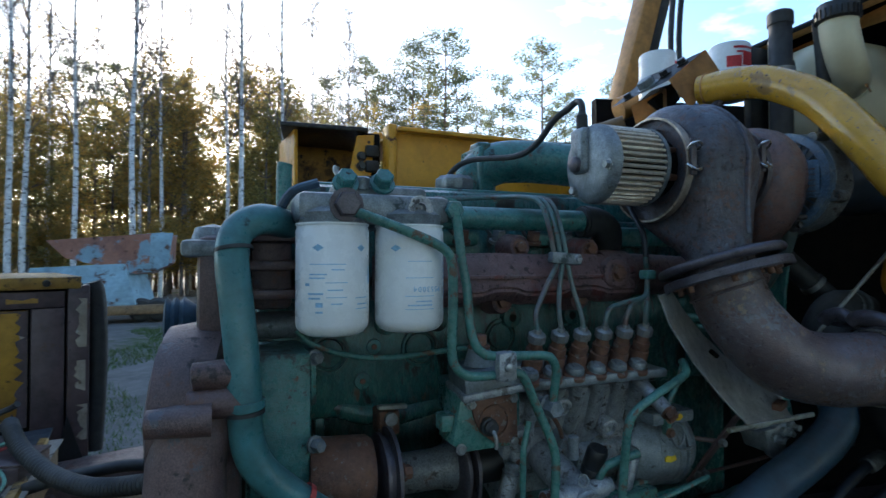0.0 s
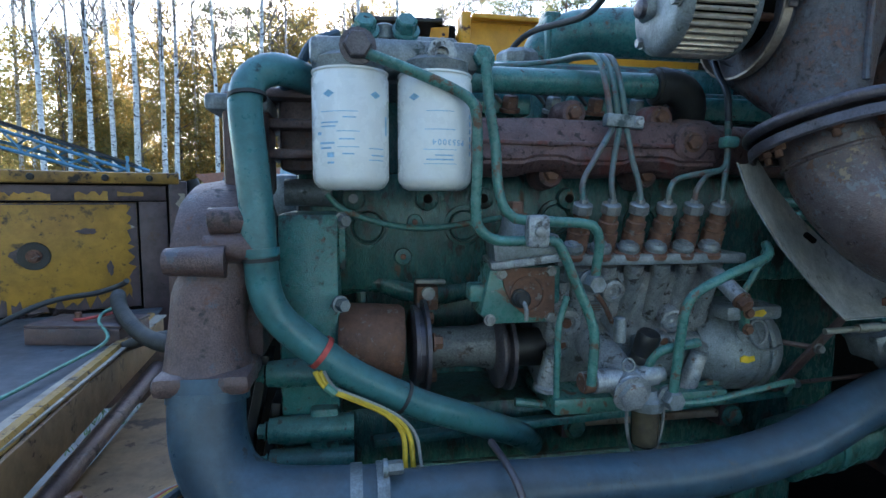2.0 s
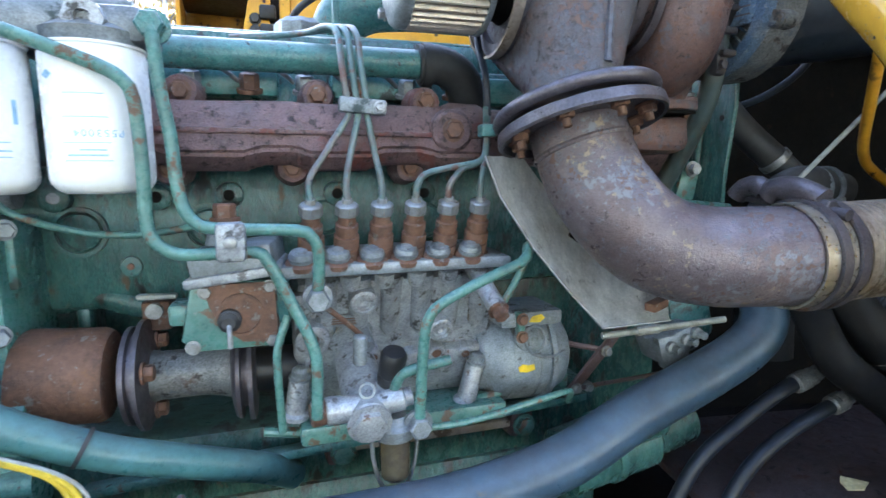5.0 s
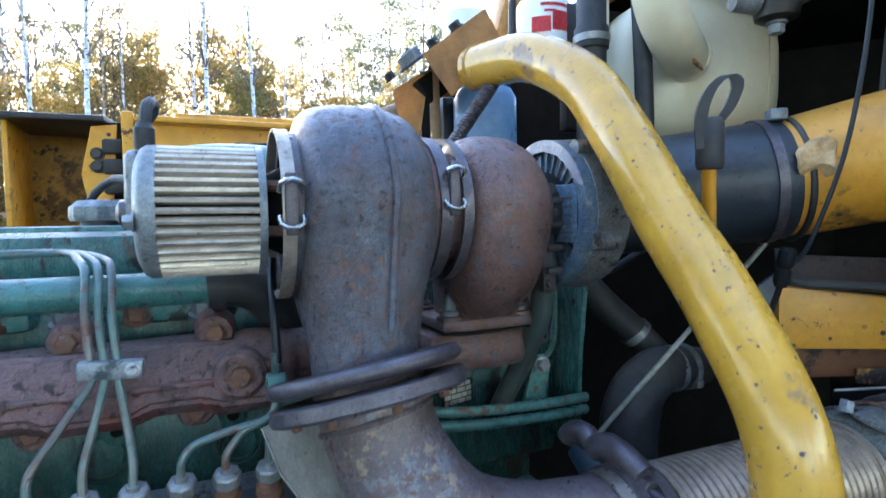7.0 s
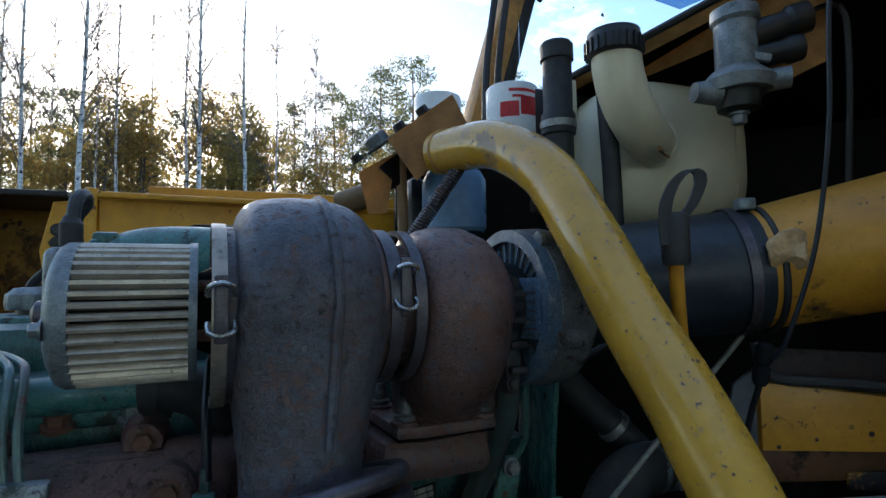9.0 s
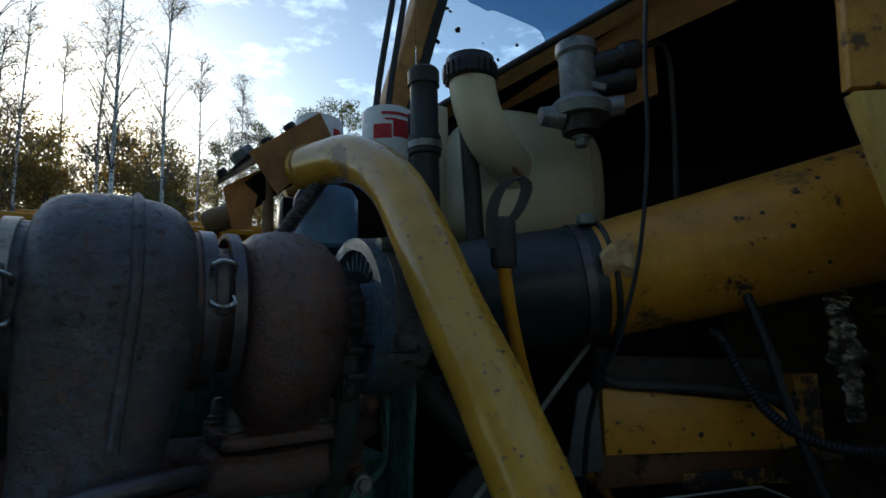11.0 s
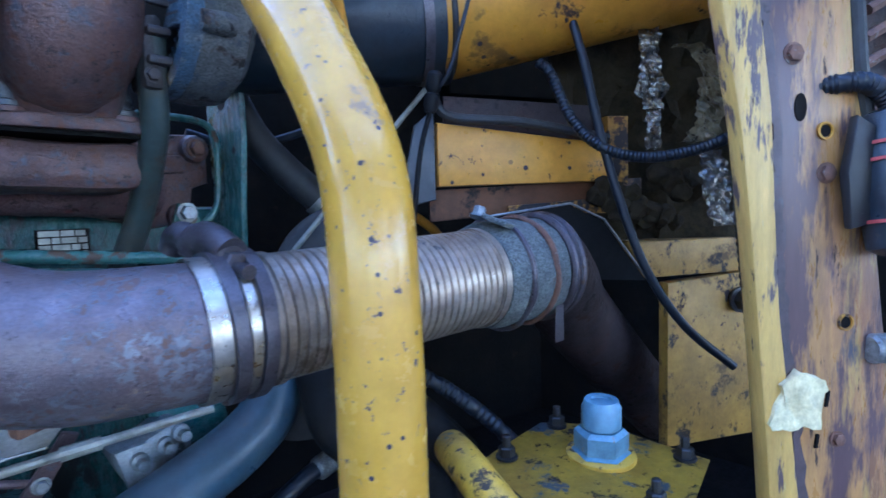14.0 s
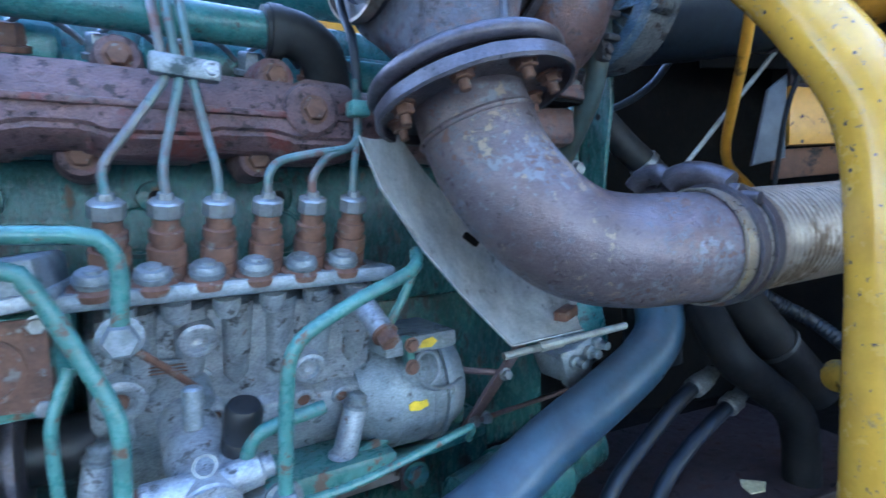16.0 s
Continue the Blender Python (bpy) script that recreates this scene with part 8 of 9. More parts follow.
    part("foil_strip", strip([(1.365, 0.366, 1.745), (1.364, 0.366, 1.72), (1.368, 0.366, 1.697)], 0.013, 2), M_FOIL, i, smooth=0)
    part("foil_strip", strip([(1.372, 0.338, 1.815), (1.392, 0.33, 1.822), (1.405, 0.318, 1.80), (1.41, 0.31, 1.77)], 0.017, 3), M_FOILDUST, i, smooth=0)
    part("foil_strip", strip([(1.405, 0.314, 1.78), (1.40, 0.31, 1.745), (1.385, 0.31, 1.715), (1.375, 0.315, 1.70)], 0.026, 4), M_FOILDUST, i, smooth=0)
    part("foil_strip", strip([(1.376, 0.305, 1.69), (1.385, 0.30, 1.665), (1.382, 0.297, 1.635), (1.39, 0.29, 1.60)], 0.022, 5), M_FOIL, i, smooth=0)
    for j in range(26):
        q = Vector((1.33 + 0.09 * ((j * 0.37) % 1), 0.43 - 0.09 * ((j * 0.37) % 1), 1.60 + 0.065 * ((j * 0.61) % 1)))
        bm = bmesh.new()
        bmesh.ops.create_icosphere(bm, subdivisions=2, radius=0.009 + 0.006 * ((j * 0.83) % 1), matrix=Matrix.Translation(q))
        part("wool_clump", rough_up(bm, 0.006, 90), M_FELT, i)
    # hydraulic hoses below
    for pts in ([(1.08, 0.577, 1.378), (1.022, 0.571, 1.361), (0.972, 0.57, 1.348), (0.901, 0.57, 1.31), (0.843, 0.57, 1.269), (0.80, 0.57, 1.20)], [(1.11, 0.557, 1.348), (1.055, 0.551, 1.332), (1.018, 0.55, 1.322), (0.954, 0.55, 1.296), (0.903, 0.55, 1.261), (0.86, 0.55, 1.20)]):
        h = thing("hydraulic_hose", pts[-1], "black hydraulic hose with crimped steel end", "hose", "hydraulic hoses")
        part("hose", tube(pts[1:], 0.0092, 16), M_LINE, h)
        a, b2 = Vector(pts[2]).lerp(Vector(pts[1]), 0.35), Vector(pts[1])
        part("crimp", lathe([(0, 0.0105), (0.003, 0.0128), (0.011, 0.0128), (0.012, 0.0118), (0.014, 0.0128), (0.022, 0.0128), (0.023, 0.0115), ((b2 - a).length, 0.0115)], a, b2 - a, 20), M_COMPRESSOR, h, "grey steel crimp")
        d2 = (Vector(pts[0]) - b2).normalized()
        part("nut", lathe([(0, 0.0105), (0.014, 0.0105)], b2, d2, 6), M_COMPRESSOR, h)
        part("elbow_end", tube([b2 + d2 * 0.012, b2 + d2 * 0.03, b2 + d2 * 0.045 + Z * 0.012, b2 + d2 * 0.05 + Z * 0.035 + Y * 0.01], 0.007, 12), M_DARKPIPE, h)
    v = thing("hydraulic_manifold", (1.05, 0.53, 1.3), "black hydraulic pipe fitting block", "fitting")
    part("pipe", tube([(0.99, 0.56, 1.46), (0.985, 0.53, 1.42), (1.0, 0.52, 1.395), (1.05, 0.515, 1.36), (1.10, 0.50, 1.31), (1.12, 0.5, 1.2)], 0.022, 20), M_DARKPIPE, v)
    part("branch", tube([(1.0, 0.56, 1.53), (1.03, 0.54, 1.47), (1.05, 0.52, 1.43), (1.09, 0.51, 1.39), (1.13, 0.49, 1.34)], 0.027, 20), M_DARKPIPE, v)
    part("ring", ring((1.07, 0.515, 1.41), (0.6, -0.2, -0.6), 0.028, 0.006, 0.003), M_RUBBER, v)
    # hoses behind the guard tube
    h = thing("radiator_hose", (1.06, 0.76, 1.62), "dark radiator hose with steel clamp", "hose")
    part("hose", tube([(1.0, 0.79, 1.82), (1.035, 0.775, 1.74), (1.075, 0.76, 1.69), (1.12, 0.738, 1.643), (1.15, 0.71, 1.60)], 0.022, 20), M_RUBBER, h)
    part("clamp", ring((1.118, 0.739, 1.645), (0.6, -0.3, -0.65), 0.0232, 0.011, 0.003), M_STEEL, h)
    g = thing("coolant_joint", (1.1, 0.68, 1.5), "dark ribbed hose elbow with two clamps behind the exhaust", "hose")
    part("hose", tube([(1.19, 0.685, 1.598), (1.15, 0.682, 1.603), (1.10, 0.68, 1.602), (1.06, 0.675, 1.578), (1.04, 0.67, 1.53), (1.035, 0.665, 1.45), (1.035, 0.66, 1.36)], lambda q: 0.027 + 0.012 * min(1.0, q * 2.2), 24), M_RUBBER, g)
    for x in (1.128, 1.152):
        part("clamp", ring((x, 0.682, 1.603), X, 0.0315, 0.009, 0.003), M_ALU_DULL, g)
    part("clamp_screw", box((1.152, 0.655, 1.585), (0.014, 0.012, 0.012), (0, 0, 0), 0.003), M_STEEL, g)
    lone("back_cable", tube([(0.96, 0.80, 1.735), (1.02, 0.79, 1.722), (1.10, 0.775, 1.74), (1.16, 0.76, 1.775), (1.20, 0.75, 1.82)], 0.006, 10), M_LINE, "thin dark cable looping behind the bracket", "cable")
    lg = thing("bay_ledge", (1.05, 0.56, 1.22), "dark brown ledge low in the bay", "ledge")
    part("shelf", box((1.08, 0.60, 1.222), (0.46, 0.26, 0.012), (0, 0, -8), 0.003), M_TAIL, lg)
    part("shelf_lip", box((1.062, 0.475, 1.212), (0.46, 0.008, 0.034), (0, 0, -8), 0.003), M_TAIL, lg)

    # small leaf scrap low in the bay
    lone("dry_leaf", plate([(-0.02, -0.01), (0.0, -0.016), (0.022, -0.006), (0.012, 0.006), (0.002, 0.016), (-0.012, 0.006)], (1.05, 0.527, 1.2295), X, Y, 0.002), M_PAPER, "dry pale yellow leaf caught low in the bay", "leaf")


def bay_walls():
    """Added near-black sheets whose colour stands for the deep shade of the engine bay."""
    def sheet(pts, th):
        bm = bmesh.new()
        bm.faces.new([bm.verts.new(q) for q in pts])
        bmesh.ops.solidify(bm, geom=bm.faces[:], thickness=-th)
        bmesh.ops.recalc_face_normals(bm, faces=bm.faces[:])
        return bm

    def wall(name, bm, mat, label):
        return lone(name, bm, mat, label, "wall", kind="structure")
    wall("wall_bay_back", box((1.75, 1.08, 1.5), (1.6, 0.03, 1.3), (0, 0, -12), 0), M_SOOT_SHADE, "sooty rear bulkhead of the engine bay, blackened further for shade")
    wall("wall_bay_right", box((2.05, 0.5, 1.7), (0.03, 1.5, 1.6), (0, 0, 0), 0), M_SOOT_SHADE, "sooty side of the engine bay, blackened further for shade")
    wall("floor", box((1.0, 0.65, 1.0), (2.4, 1.1, 0.03), (0, 0, 0), 0), M_SOOT_SHADE, "belly plate under the engine, coloured near-black for shade")
    # added roof that shuts sky light out of the bay
    wall("wall_bay_roof", sheet([(1.08, 0.9, 2.16), (1.30, 0.3, 2.283), (2.06, 0.0, 2.34), (2.06, 1.15, 2.16)], 0.02), M_SOOT_SHADE, "near-black cab underside added to shade the bay")
    # unseen wall added to keep light from the front off the bay floor
    wall("wall_frame_rail", box((1.2, -0.1, 1.0), (2.2, 0.04, 0.4), (0, 0, 0), 0.004), M_SOOT_SHADE, "unseen near-black wall added to block light along the bay")
    s = thing("inner_side_sheet", (1.7, 0.75, 2.0), "rusty brown inner side sheet painted near-black for deep shade", "sheet")
    part("sheet", box((1.85, 0.86, 2.1), (0.5, 0.01, 0.4), (0, 0, -25), 0.003), M_SOOT_SHADE, s)


def cab():
    t = thing("loader_cab", (1.5, 1.3, 2.2), "yellow loader cab corner with dusty window and wipers", "cab")
    part("corner_pillar", box((1.46, 1.52, 2.77), (0.075, 0.08, 1.3), (0, 17, 0), 0.01), M_OCHRE, t)
    part("pillar_seal", box((1.512, 1.50, 2.77), (0.035, 0.05, 1.3), (0, 17, 0), 0.006), M_RUBBER, t)
    bm = bmesh.new()
    bm.faces.new([bm.verts.new(q) for q in ((1.085, 0.89, 2.158), (1.298, 0.3, 2.278), (1.262, 0.3, 2.176), (1.222, 0.52, 2.169), (1.205, 0.70, 2.168), (1.19, 0.89, 2.168))])
    bmesh.ops.solidify(bm, geom=bm.faces[:], thickness=0.012)
    bmesh.ops.recalc_face_normals(bm, faces=bm.faces[:])
    part("window_sill", bm, M_OCHRE, t)
    part("sill_lip", tube([(1.08, 0.9, 2.162), (1.15, 0.70, 2.2), (1.3, 0.3, 2.283)], 0.006, 8, rounded=False), M_BLACK, t)
    g = part("window_glass", box((1.75, 1.02, 2.86), (1.0, 0.008, 1.1), (0, 0, -38), 0), M_GLASS, t)
    g.visible_shadow = False
    v = part("tinted_pane", plate([(1.49, 2.895), (1.568, 2.82), (1.6, 2.819), (1.639, 2.812), (1.658, 2.822), (1.68, 2.824), (1.734, 2.822), (1.84, 2.816), (1.866, 2.806), (1.88, 2.786), (1.892, 2.747), (2.0, 2.74), (2.7, 3.1), (2.7, 3.5), (1.49, 3.5)], (0, 1.35, 0), X, Z, 0.004), M_TINT, t, "blue tinted roof glass")
    v.visible_shadow = False
    rng = random.Random(19)
    for x, z, r in ((1.522, 2.715, 0.012), (1.528, 2.722, 0.008), (1.451, 2.658, 0.01), (1.761, 2.732, 0.009), (1.489, 2.779, 0.007), (1.5, 2.772, 0.006), (1.48, 2.77, 0.004), (1.679, 2.659, 0.007), (1.62, 2.70, 0.003), (1.57, 2.66, 0.003)):
        pts = [(x + r * rng.uniform(0.5, 1.3) * math.cos(a * 0.628), z + r * rng.uniform(0.4, 1.2) * math.sin(a * 0.628)) for a in range(10)]
        part("dirt_spot", plate(pts, (0, 1.36, 0), X, Z, 0.001), M_SOOT_SHADE, t, "dried dirt on the window")
    part("door_frame", box((2.15, 0.72, 2.9), (0.1, 0.08, 1.2), (0, -20, -38), 0.01), M_OCHRE, t)
    for dx in (0, 0.03):
        part("wiper_hose", tube([(1.13 + dx, 1.12, 2.2), (1.15 + dx, 1.14, 2.35), (1.2 + dx, 1.16, 2.6), (1.26 + dx, 1.18, 2.9)], 0.008, 8), M_RUBBER, t)
    part("cowl", tube([(0.93, 1.1, 2.08), (1.1, 1.06, 2.15), (1.25, 1.0, 2.2)], 0.03, 14), M_OCHRE, t)


roll_tube()
canister(1.036, 0.86, 2.05, 2.168, 0.043, "white air dryer canister with a red printed block", [(4, 2.128, 0.028, 0.03), (-38, 2.122, 0.03, 0.024), (-6, 2.152, 0.05, 0.005), (-20, 2.142, 0.018, 0.004)])
canister(0.965, 1.0, 2.07, 2.19, 0.043, "white air dryer canister behind the hinge bracket", [(30, 2.15, 0.02, 0.03)])
tank()
air_pipe()
dipstick()
fitting()
frame_right()
bay_walls()
cab()


# ---- left of the engine: worn yellow box, deck sheet, beams ----
def left_box():
    o = Vector((-0.305, 1.458, 0))
    d = Vector((0.94, 0.34, 0)).normalized()

    def slab(name, u0, u1, z0, z1, depth, mat, t, proud=0.0, bev=0.003, label=""):
        n = Vector((0.34, -0.94, 0))
        return part(name, plate([(u0, z0), (u1, z0), (u1, z1), (u0, z1)], o + n * proud, d, Z, depth, bev), mat, t, label)
    t = thing("counterweight_box", (-0.5, 1.4, 1.3), "peeling yellow and black steel box with riveted rim", "steel box")
    slab("shell", -1.2, 0.0, 1.31, 1.645, 0.5, M_SOOT_SHADE, t)
    slab("lid_rim", -1.2, -0.005, 1.632, 1.66, 0.52, M_GRIMY, t, 0.02, 0.006)
    slab("upper_band", -1.2, -0.035, 1.592, 1.628, 0.1, M_PRIMER, t, 0.012)
    slab("face_panel", -1.2, -0.1, 1.335, 1.588, 0.01, M_BOXPANEL, t, 0.004)
    slab("right_stile", -0.095, -0.035, 1.25, 1.59, 0.03, M_PRIMER, t, 0.012)
    slab("corner_post", -0.03, 0.012, 1.25, 1.64, 0.06, M_PRIMER, t, 0.016, 0.004)
    part("edge_rubber", tube([o + d * 0.012 + Z * 1.645 + Y * 0.03, o + d * 0.022 + Z * 1.6 + Y * 0.03, o + d * 0.026 + Z * 1.45 + Y * 0.03, o + d * 0.018 + Z * 1.25 + Y * 0.03], 0.02, 12), M_RUBBER, t)
    n = Vector((0.34, -0.94, 0)).normalized()
    for u in (-1.0, -0.75, -0.5, -0.3, -0.16, -0.07):
        part("rivet", lathe([(0, 0.008), (0.004, 0.007), (0.006, 0)], o + d * u + n * 0.021 + Z * 1.646, n, 12), M_BLACK, t)
    w = part("big_washer", lathe([(0, 0.032), (0.003, 0.031)], o + d * -0.305 + n * 0.0045 + Z * 1.468, n, 24), M_BLACK, t)
    part("bolt", hexbolt(o + d * -0.305 + n * 0.0075 + Z * 1.468, n, 0.012, 0.012), M_RUSTNUT, w)
    rng = random.Random(41)

    def peel(name, u0, u1, z0, z1, proud, mat, label, ragged=0.35, along=True):
        """A thin flake of paint or rust with a ragged outline."""
        k = max(5, int((u1 - u0 if along else z1 - z0) / 0.008))
        if along:
            edge = [(u0 + (u1 - u0) * i / k, z1 - (z1 - z0) * ragged * rng.random() * (1.6 if i % 3 == 0 else 0.8)) for i in range(k + 1)]
            pts = [(u0, z0)] + [(u0 + (u1 - u0) * i / 4, z0 + (z1 - z0) * 0.12 * rng.random()) for i in range(1, 4)] + [(u1, z0)] + edge[::-1]
        else:
            edge = [(u0 + (u1 - u0) * ragged * rng.random() * (1.6 if i % 3 == 0 else 0.8), z0 + (z1 - z0) * i / k) for i in range(k + 1)]
            pts = edge + [(u1, z1), (u1, z0)]
        return part(name, plate(pts, o + n * proud, d, Z, 0.0015), mat, t, label)
    peel("rust_fringe", -1.15, -0.36, 1.3352, 1.375, 0.0056, M_PRIMER, "flaking rust at the foot of the panel", 0.75)
    peel("rust_fringe", -0.352, -0.1, 1.3352, 1.372, 0.0056, M_PRIMER, "flaking rust at the foot of the panel", 0.8)
    peel("rust_fringe", -0.124, -0.1005, 1.336, 1.586, 0.0058, M_PRIMER, "flaking rust along the panel's edge", 0.6, False)
    peel("rust_fringe", -1.15, -0.1, 1.583, 1.5878, 0.0056, M_PRIMER, "dark seam along the top of the panel", 0.3)
    for u0, u1, z0, z1 in ((-1.1, -0.66, 1.593, 1.616), (-0.63, -0.267, 1.593, 1.614), (-0.222, -0.157, 1.593, 1.618), (-0.138, -0.084, 1.603, 1.615)):
        peel("paint_flake", u0, u1, z0, z1, 0.0136, M_BOXPANEL, "remaining yellow paint on the upper band", 0.45)
    for u0, u1, z0, z1, r in ((-0.016, 0.006, 1.5, 1.61, 0.5), (-0.02, 0.004, 1.4, 1.47, 0.6), (-0.014, 0.008, 1.29, 1.37, 0.5)):
        peel("paint_flake", u0, u1, z0, z1, 0.0176, M_EDGE, "worn yellow-grey paint on the corner post", r, False)
    for u0, z0, w2, h2 in ((-0.202, 1.522, 0.023, 0.008), (-0.16, 1.433, 0.007, 0.019), (-0.31, 1.47, 0.04, 0.022), (-0.108, 1.54, 0.007, 0.02)):
        pts = [(u0 + w2 * math.cos(a) * rng.uniform(0.7, 1.1), z0 + h2 * math.sin(a) * rng.uniform(0.6, 1.15)) for a in [q * 0.35 for q in range(18)]]
        part("scuff", plate(pts, o + n * 0.0054, d, Z, 0.0012), M_EDGE if u0 > -0.12 else M_PRIMER, t, "bare scuffed spot")
    part("gusset", plate([(0, 0), (0.05, 0), (0.02, 0.1)], o + d * -0.05 + n * 0.02 + Z * 1.25, d, Z, 0.006), M_BLACK, t)


def left_deck():
    t = thing("deck_sheet", (-0.6, 0.9, 1.32), "flat blue-grey deck sheet with pale worn edge", "deck")
    part("sheet", plate([(-1.4, -0.7), (0.10, -0.7), (0.06, -0.35), (0.03, 0.1), (-0.02, 0.42), (-1.4, -0.05)], (-0.33, 1.0, 1.33), X, Y, 0.006), M_SHEET, t)
    part("edge_angle", tube([(-0.225, 0.30, 1.331), (-0.268, 0.655, 1.331), (-0.298, 1.0, 1.331), (-0.335, 1.30, 1.331)], 0.012, 6), M_GRIMY, t)
    part("pale_strip", plate([(-0.045, -0.7), (0.0, -0.7), (-0.07, 0.30), (-0.1, 0.30)], (-0.232, 1.0, 1.336), X, Y, 0.003), M_EDGE, t)
    part("side_web", box((-0.272, 0.82, 1.297), (0.010, 1.0, 0.062), (0, 0, 5.5), 0.003), M_TAN, t)
    part("standing_pin", rod((-0.55, 1.02, 1.33), (-0.55, 1.02, 1.36), 0.004, 8), M_STEEL, t)
    b = thing("terminal_block", (-0.42, 1.26, 1.33), "low rusty terminal block with loose wires", "block")
    part("body", box((-0.385, 1.127, 1.346), (0.178, 0.1, 0.032), (0, 0, -10), 0.003), M_CAST, b)
    part("lid", box((-0.385, 1.13, 1.3645), (0.18, 0.1, 0.005), (0, 0, -10), 0.0015), M_PRIMER, b)
    part("stud", rod((-0.40, 1.12, 1.366), (-0.40, 1.12, 1.384), 0.006, 10), M_RUSTNUT, b)
    lone("red_wire", tube([(-0.405, 1.115, 1.371), (-0.385, 1.105, 1.373), (-0.35, 1.12, 1.378), (-0.325, 1.13, 1.385)], 0.003, 8), M_RED, "loose red wire on the block", "wire")
    lone("green_wire", tube([(-0.325, 1.13, 1.39), (-0.35, 1.12, 1.385), (-0.352, 1.09, 1.372), (-0.315, 1.03, 1.35), (-0.33, 0.9, 1.342), (-0.36, 0.7, 1.338), (-0.45, 0.5, 1.338)], 0.003, 8), M_GREENWIRE, "loose green wire along the deck edge", "wire")
    lone("grey_wire", tube([(-0.6, 1.2, 1.34), (-0.52, 1.25, 1.38), (-0.43, 1.27, 1.395), (-0.385, 1.28, 1.41), (-0.37, 1.27, 1.42)], 0.006, 8), M_RUBBER, "black taped wire over the block", "wire")
    line = curve_points([(-0.36, 1.2, 1.40), (-0.345, 1.16, 1.398), (-0.314, 1.102, 1.381), (-0.25, 1.01, 1.364), (-0.18, 0.92, 1.368), (-0.12, 0.88, 1.377), (-0.05, 0.85, 1.39)], 0.003)
    n = len(line)
    lone("corrugated_loom", sweep(bmesh.new(), line, lambda q: 0.0145 * (1.0 if int(q * (n - 1)) % 2 else 0.87), 12), M_RUBBER, "black corrugated cable loom dropping off the deck", "cable loom")
    lone("rubber_line", tube([(-0.3, 1.05, 1.33), (-0.25, 1.02, 1.35), (-0.206, 1.0, 1.361), (-0.142, 1.0, 1.366), (-0.06, 0.98, 1.36)], 0.010, 12), M_RUBBER, "plain black rubber line behind the loom", "hose")
    # rails running past the engine
    r = thing("side_rail", (-0.25, 0.8, 1.1), "rusty angle rail with ochre plate beside the engine", "rail")
    part("round_bar", rod((-0.326, 1.34, 1.219), (-0.247, 0.45, 1.219), 0.0155, 16), M_CAST, r)
    part("ochre_plate", plate([(-0.075, -0.5), (0.06, -0.5), (0.045, 0.5), (-0.13, 0.5)], (-0.175, 0.85, 1.2), X, Y, 0.01), M_TAN, r)
    part("inner_web", box((-0.11, 0.85, 1.14), (0.02, 1.0, 0.11), bev=0.003), M_SOOT_SHADE, r)
    part("cross_tie", box((-0.3, 1.35, 1.2), (0.3, 0.12, 0.12), (0, 0, 17), 0.006), M_CAST, r)
    k = thing("wire_bundle", (-0.13, 0.6, 1.24), "taped bundle of coloured wires beside the rubber elbow", "cable bundle")
    for i, m in enumerate((M_GREYWIRE, M_RED, M_YWIRE, M_RUBBER_BLUE)):
        part("wire", tube([(-0.22 + i * 0.008, 0.36, 1.225), (-0.17 + i * 0.007, 0.5, 1.24), (-0.12 + i * 0.006, 0.62, 1.262), (-0.08, 0.7, 1.25)], 0.0055, 8), m, k)
    part("tape", ring((-0.132, 0.59, 1.256), (0.4, 1, 0.15), 0.02, 0.03, 0.004), M_RUBBER, k)
    c = thing("clamp_block", (-0.222, 0.62, 1.215), "grey steel block with two bolts", "block")
    part("body", box((-0.222, 0.62, 1.235), (0.066, 0.1, 0.04), (0, 0, 4), 0.004), M_SHEET, c)
    for dx in (-0.02, 0.02):
        part("bolt", hexbolt((-0.222 + dx, 0.64 + dx, 1.255), Z, 0.01, 0.01), M_RUSTNUT, c)
    f = thing("fan_blades", (-0.06, 0.75, 1.3), "black narrow blades beside the green housing", "fan")
    part("blade", box((-0.005, 0.70, 1.34), (0.012, 0.05, 0.15), (0, 12, 0), 0.002), M_BLACK, f)
    part("blade", box((0.012, 0.71, 1.30), (0.012, 0.05, 0.1), (0, 10, 0), 0.002), M_BLACK, f)
    # near-black plate added so the gap behind the blades reads as shade
    part("shroud", box((-0.02, 0.82, 1.31), (0.16, 0.012, 0.34), (0, 0, -8), 0.003), M_SOOT_SHADE, f, "near-black plate added to darken a bright gap")
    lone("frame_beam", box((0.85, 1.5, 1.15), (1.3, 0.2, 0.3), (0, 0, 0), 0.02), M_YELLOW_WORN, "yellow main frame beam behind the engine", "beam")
    lone("front_axle_beam", box((-0.2, 0.9, 0.9), (0.3, 1.4, 0.4), (0, 0, 0), 0.02), M_SOOT_SHADE, "dark frame rail under the engine", "beam")
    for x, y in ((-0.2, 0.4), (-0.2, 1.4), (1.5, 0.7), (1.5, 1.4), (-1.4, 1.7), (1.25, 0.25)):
        lone("undercarriage_stand", box((x, y, 0.5), (0.25, 0.25, 1.0), (0, 0, 0), 0.02), M_SOOT_SHADE, "dark steel stand below the frame", "stand", "undercarriage stands")


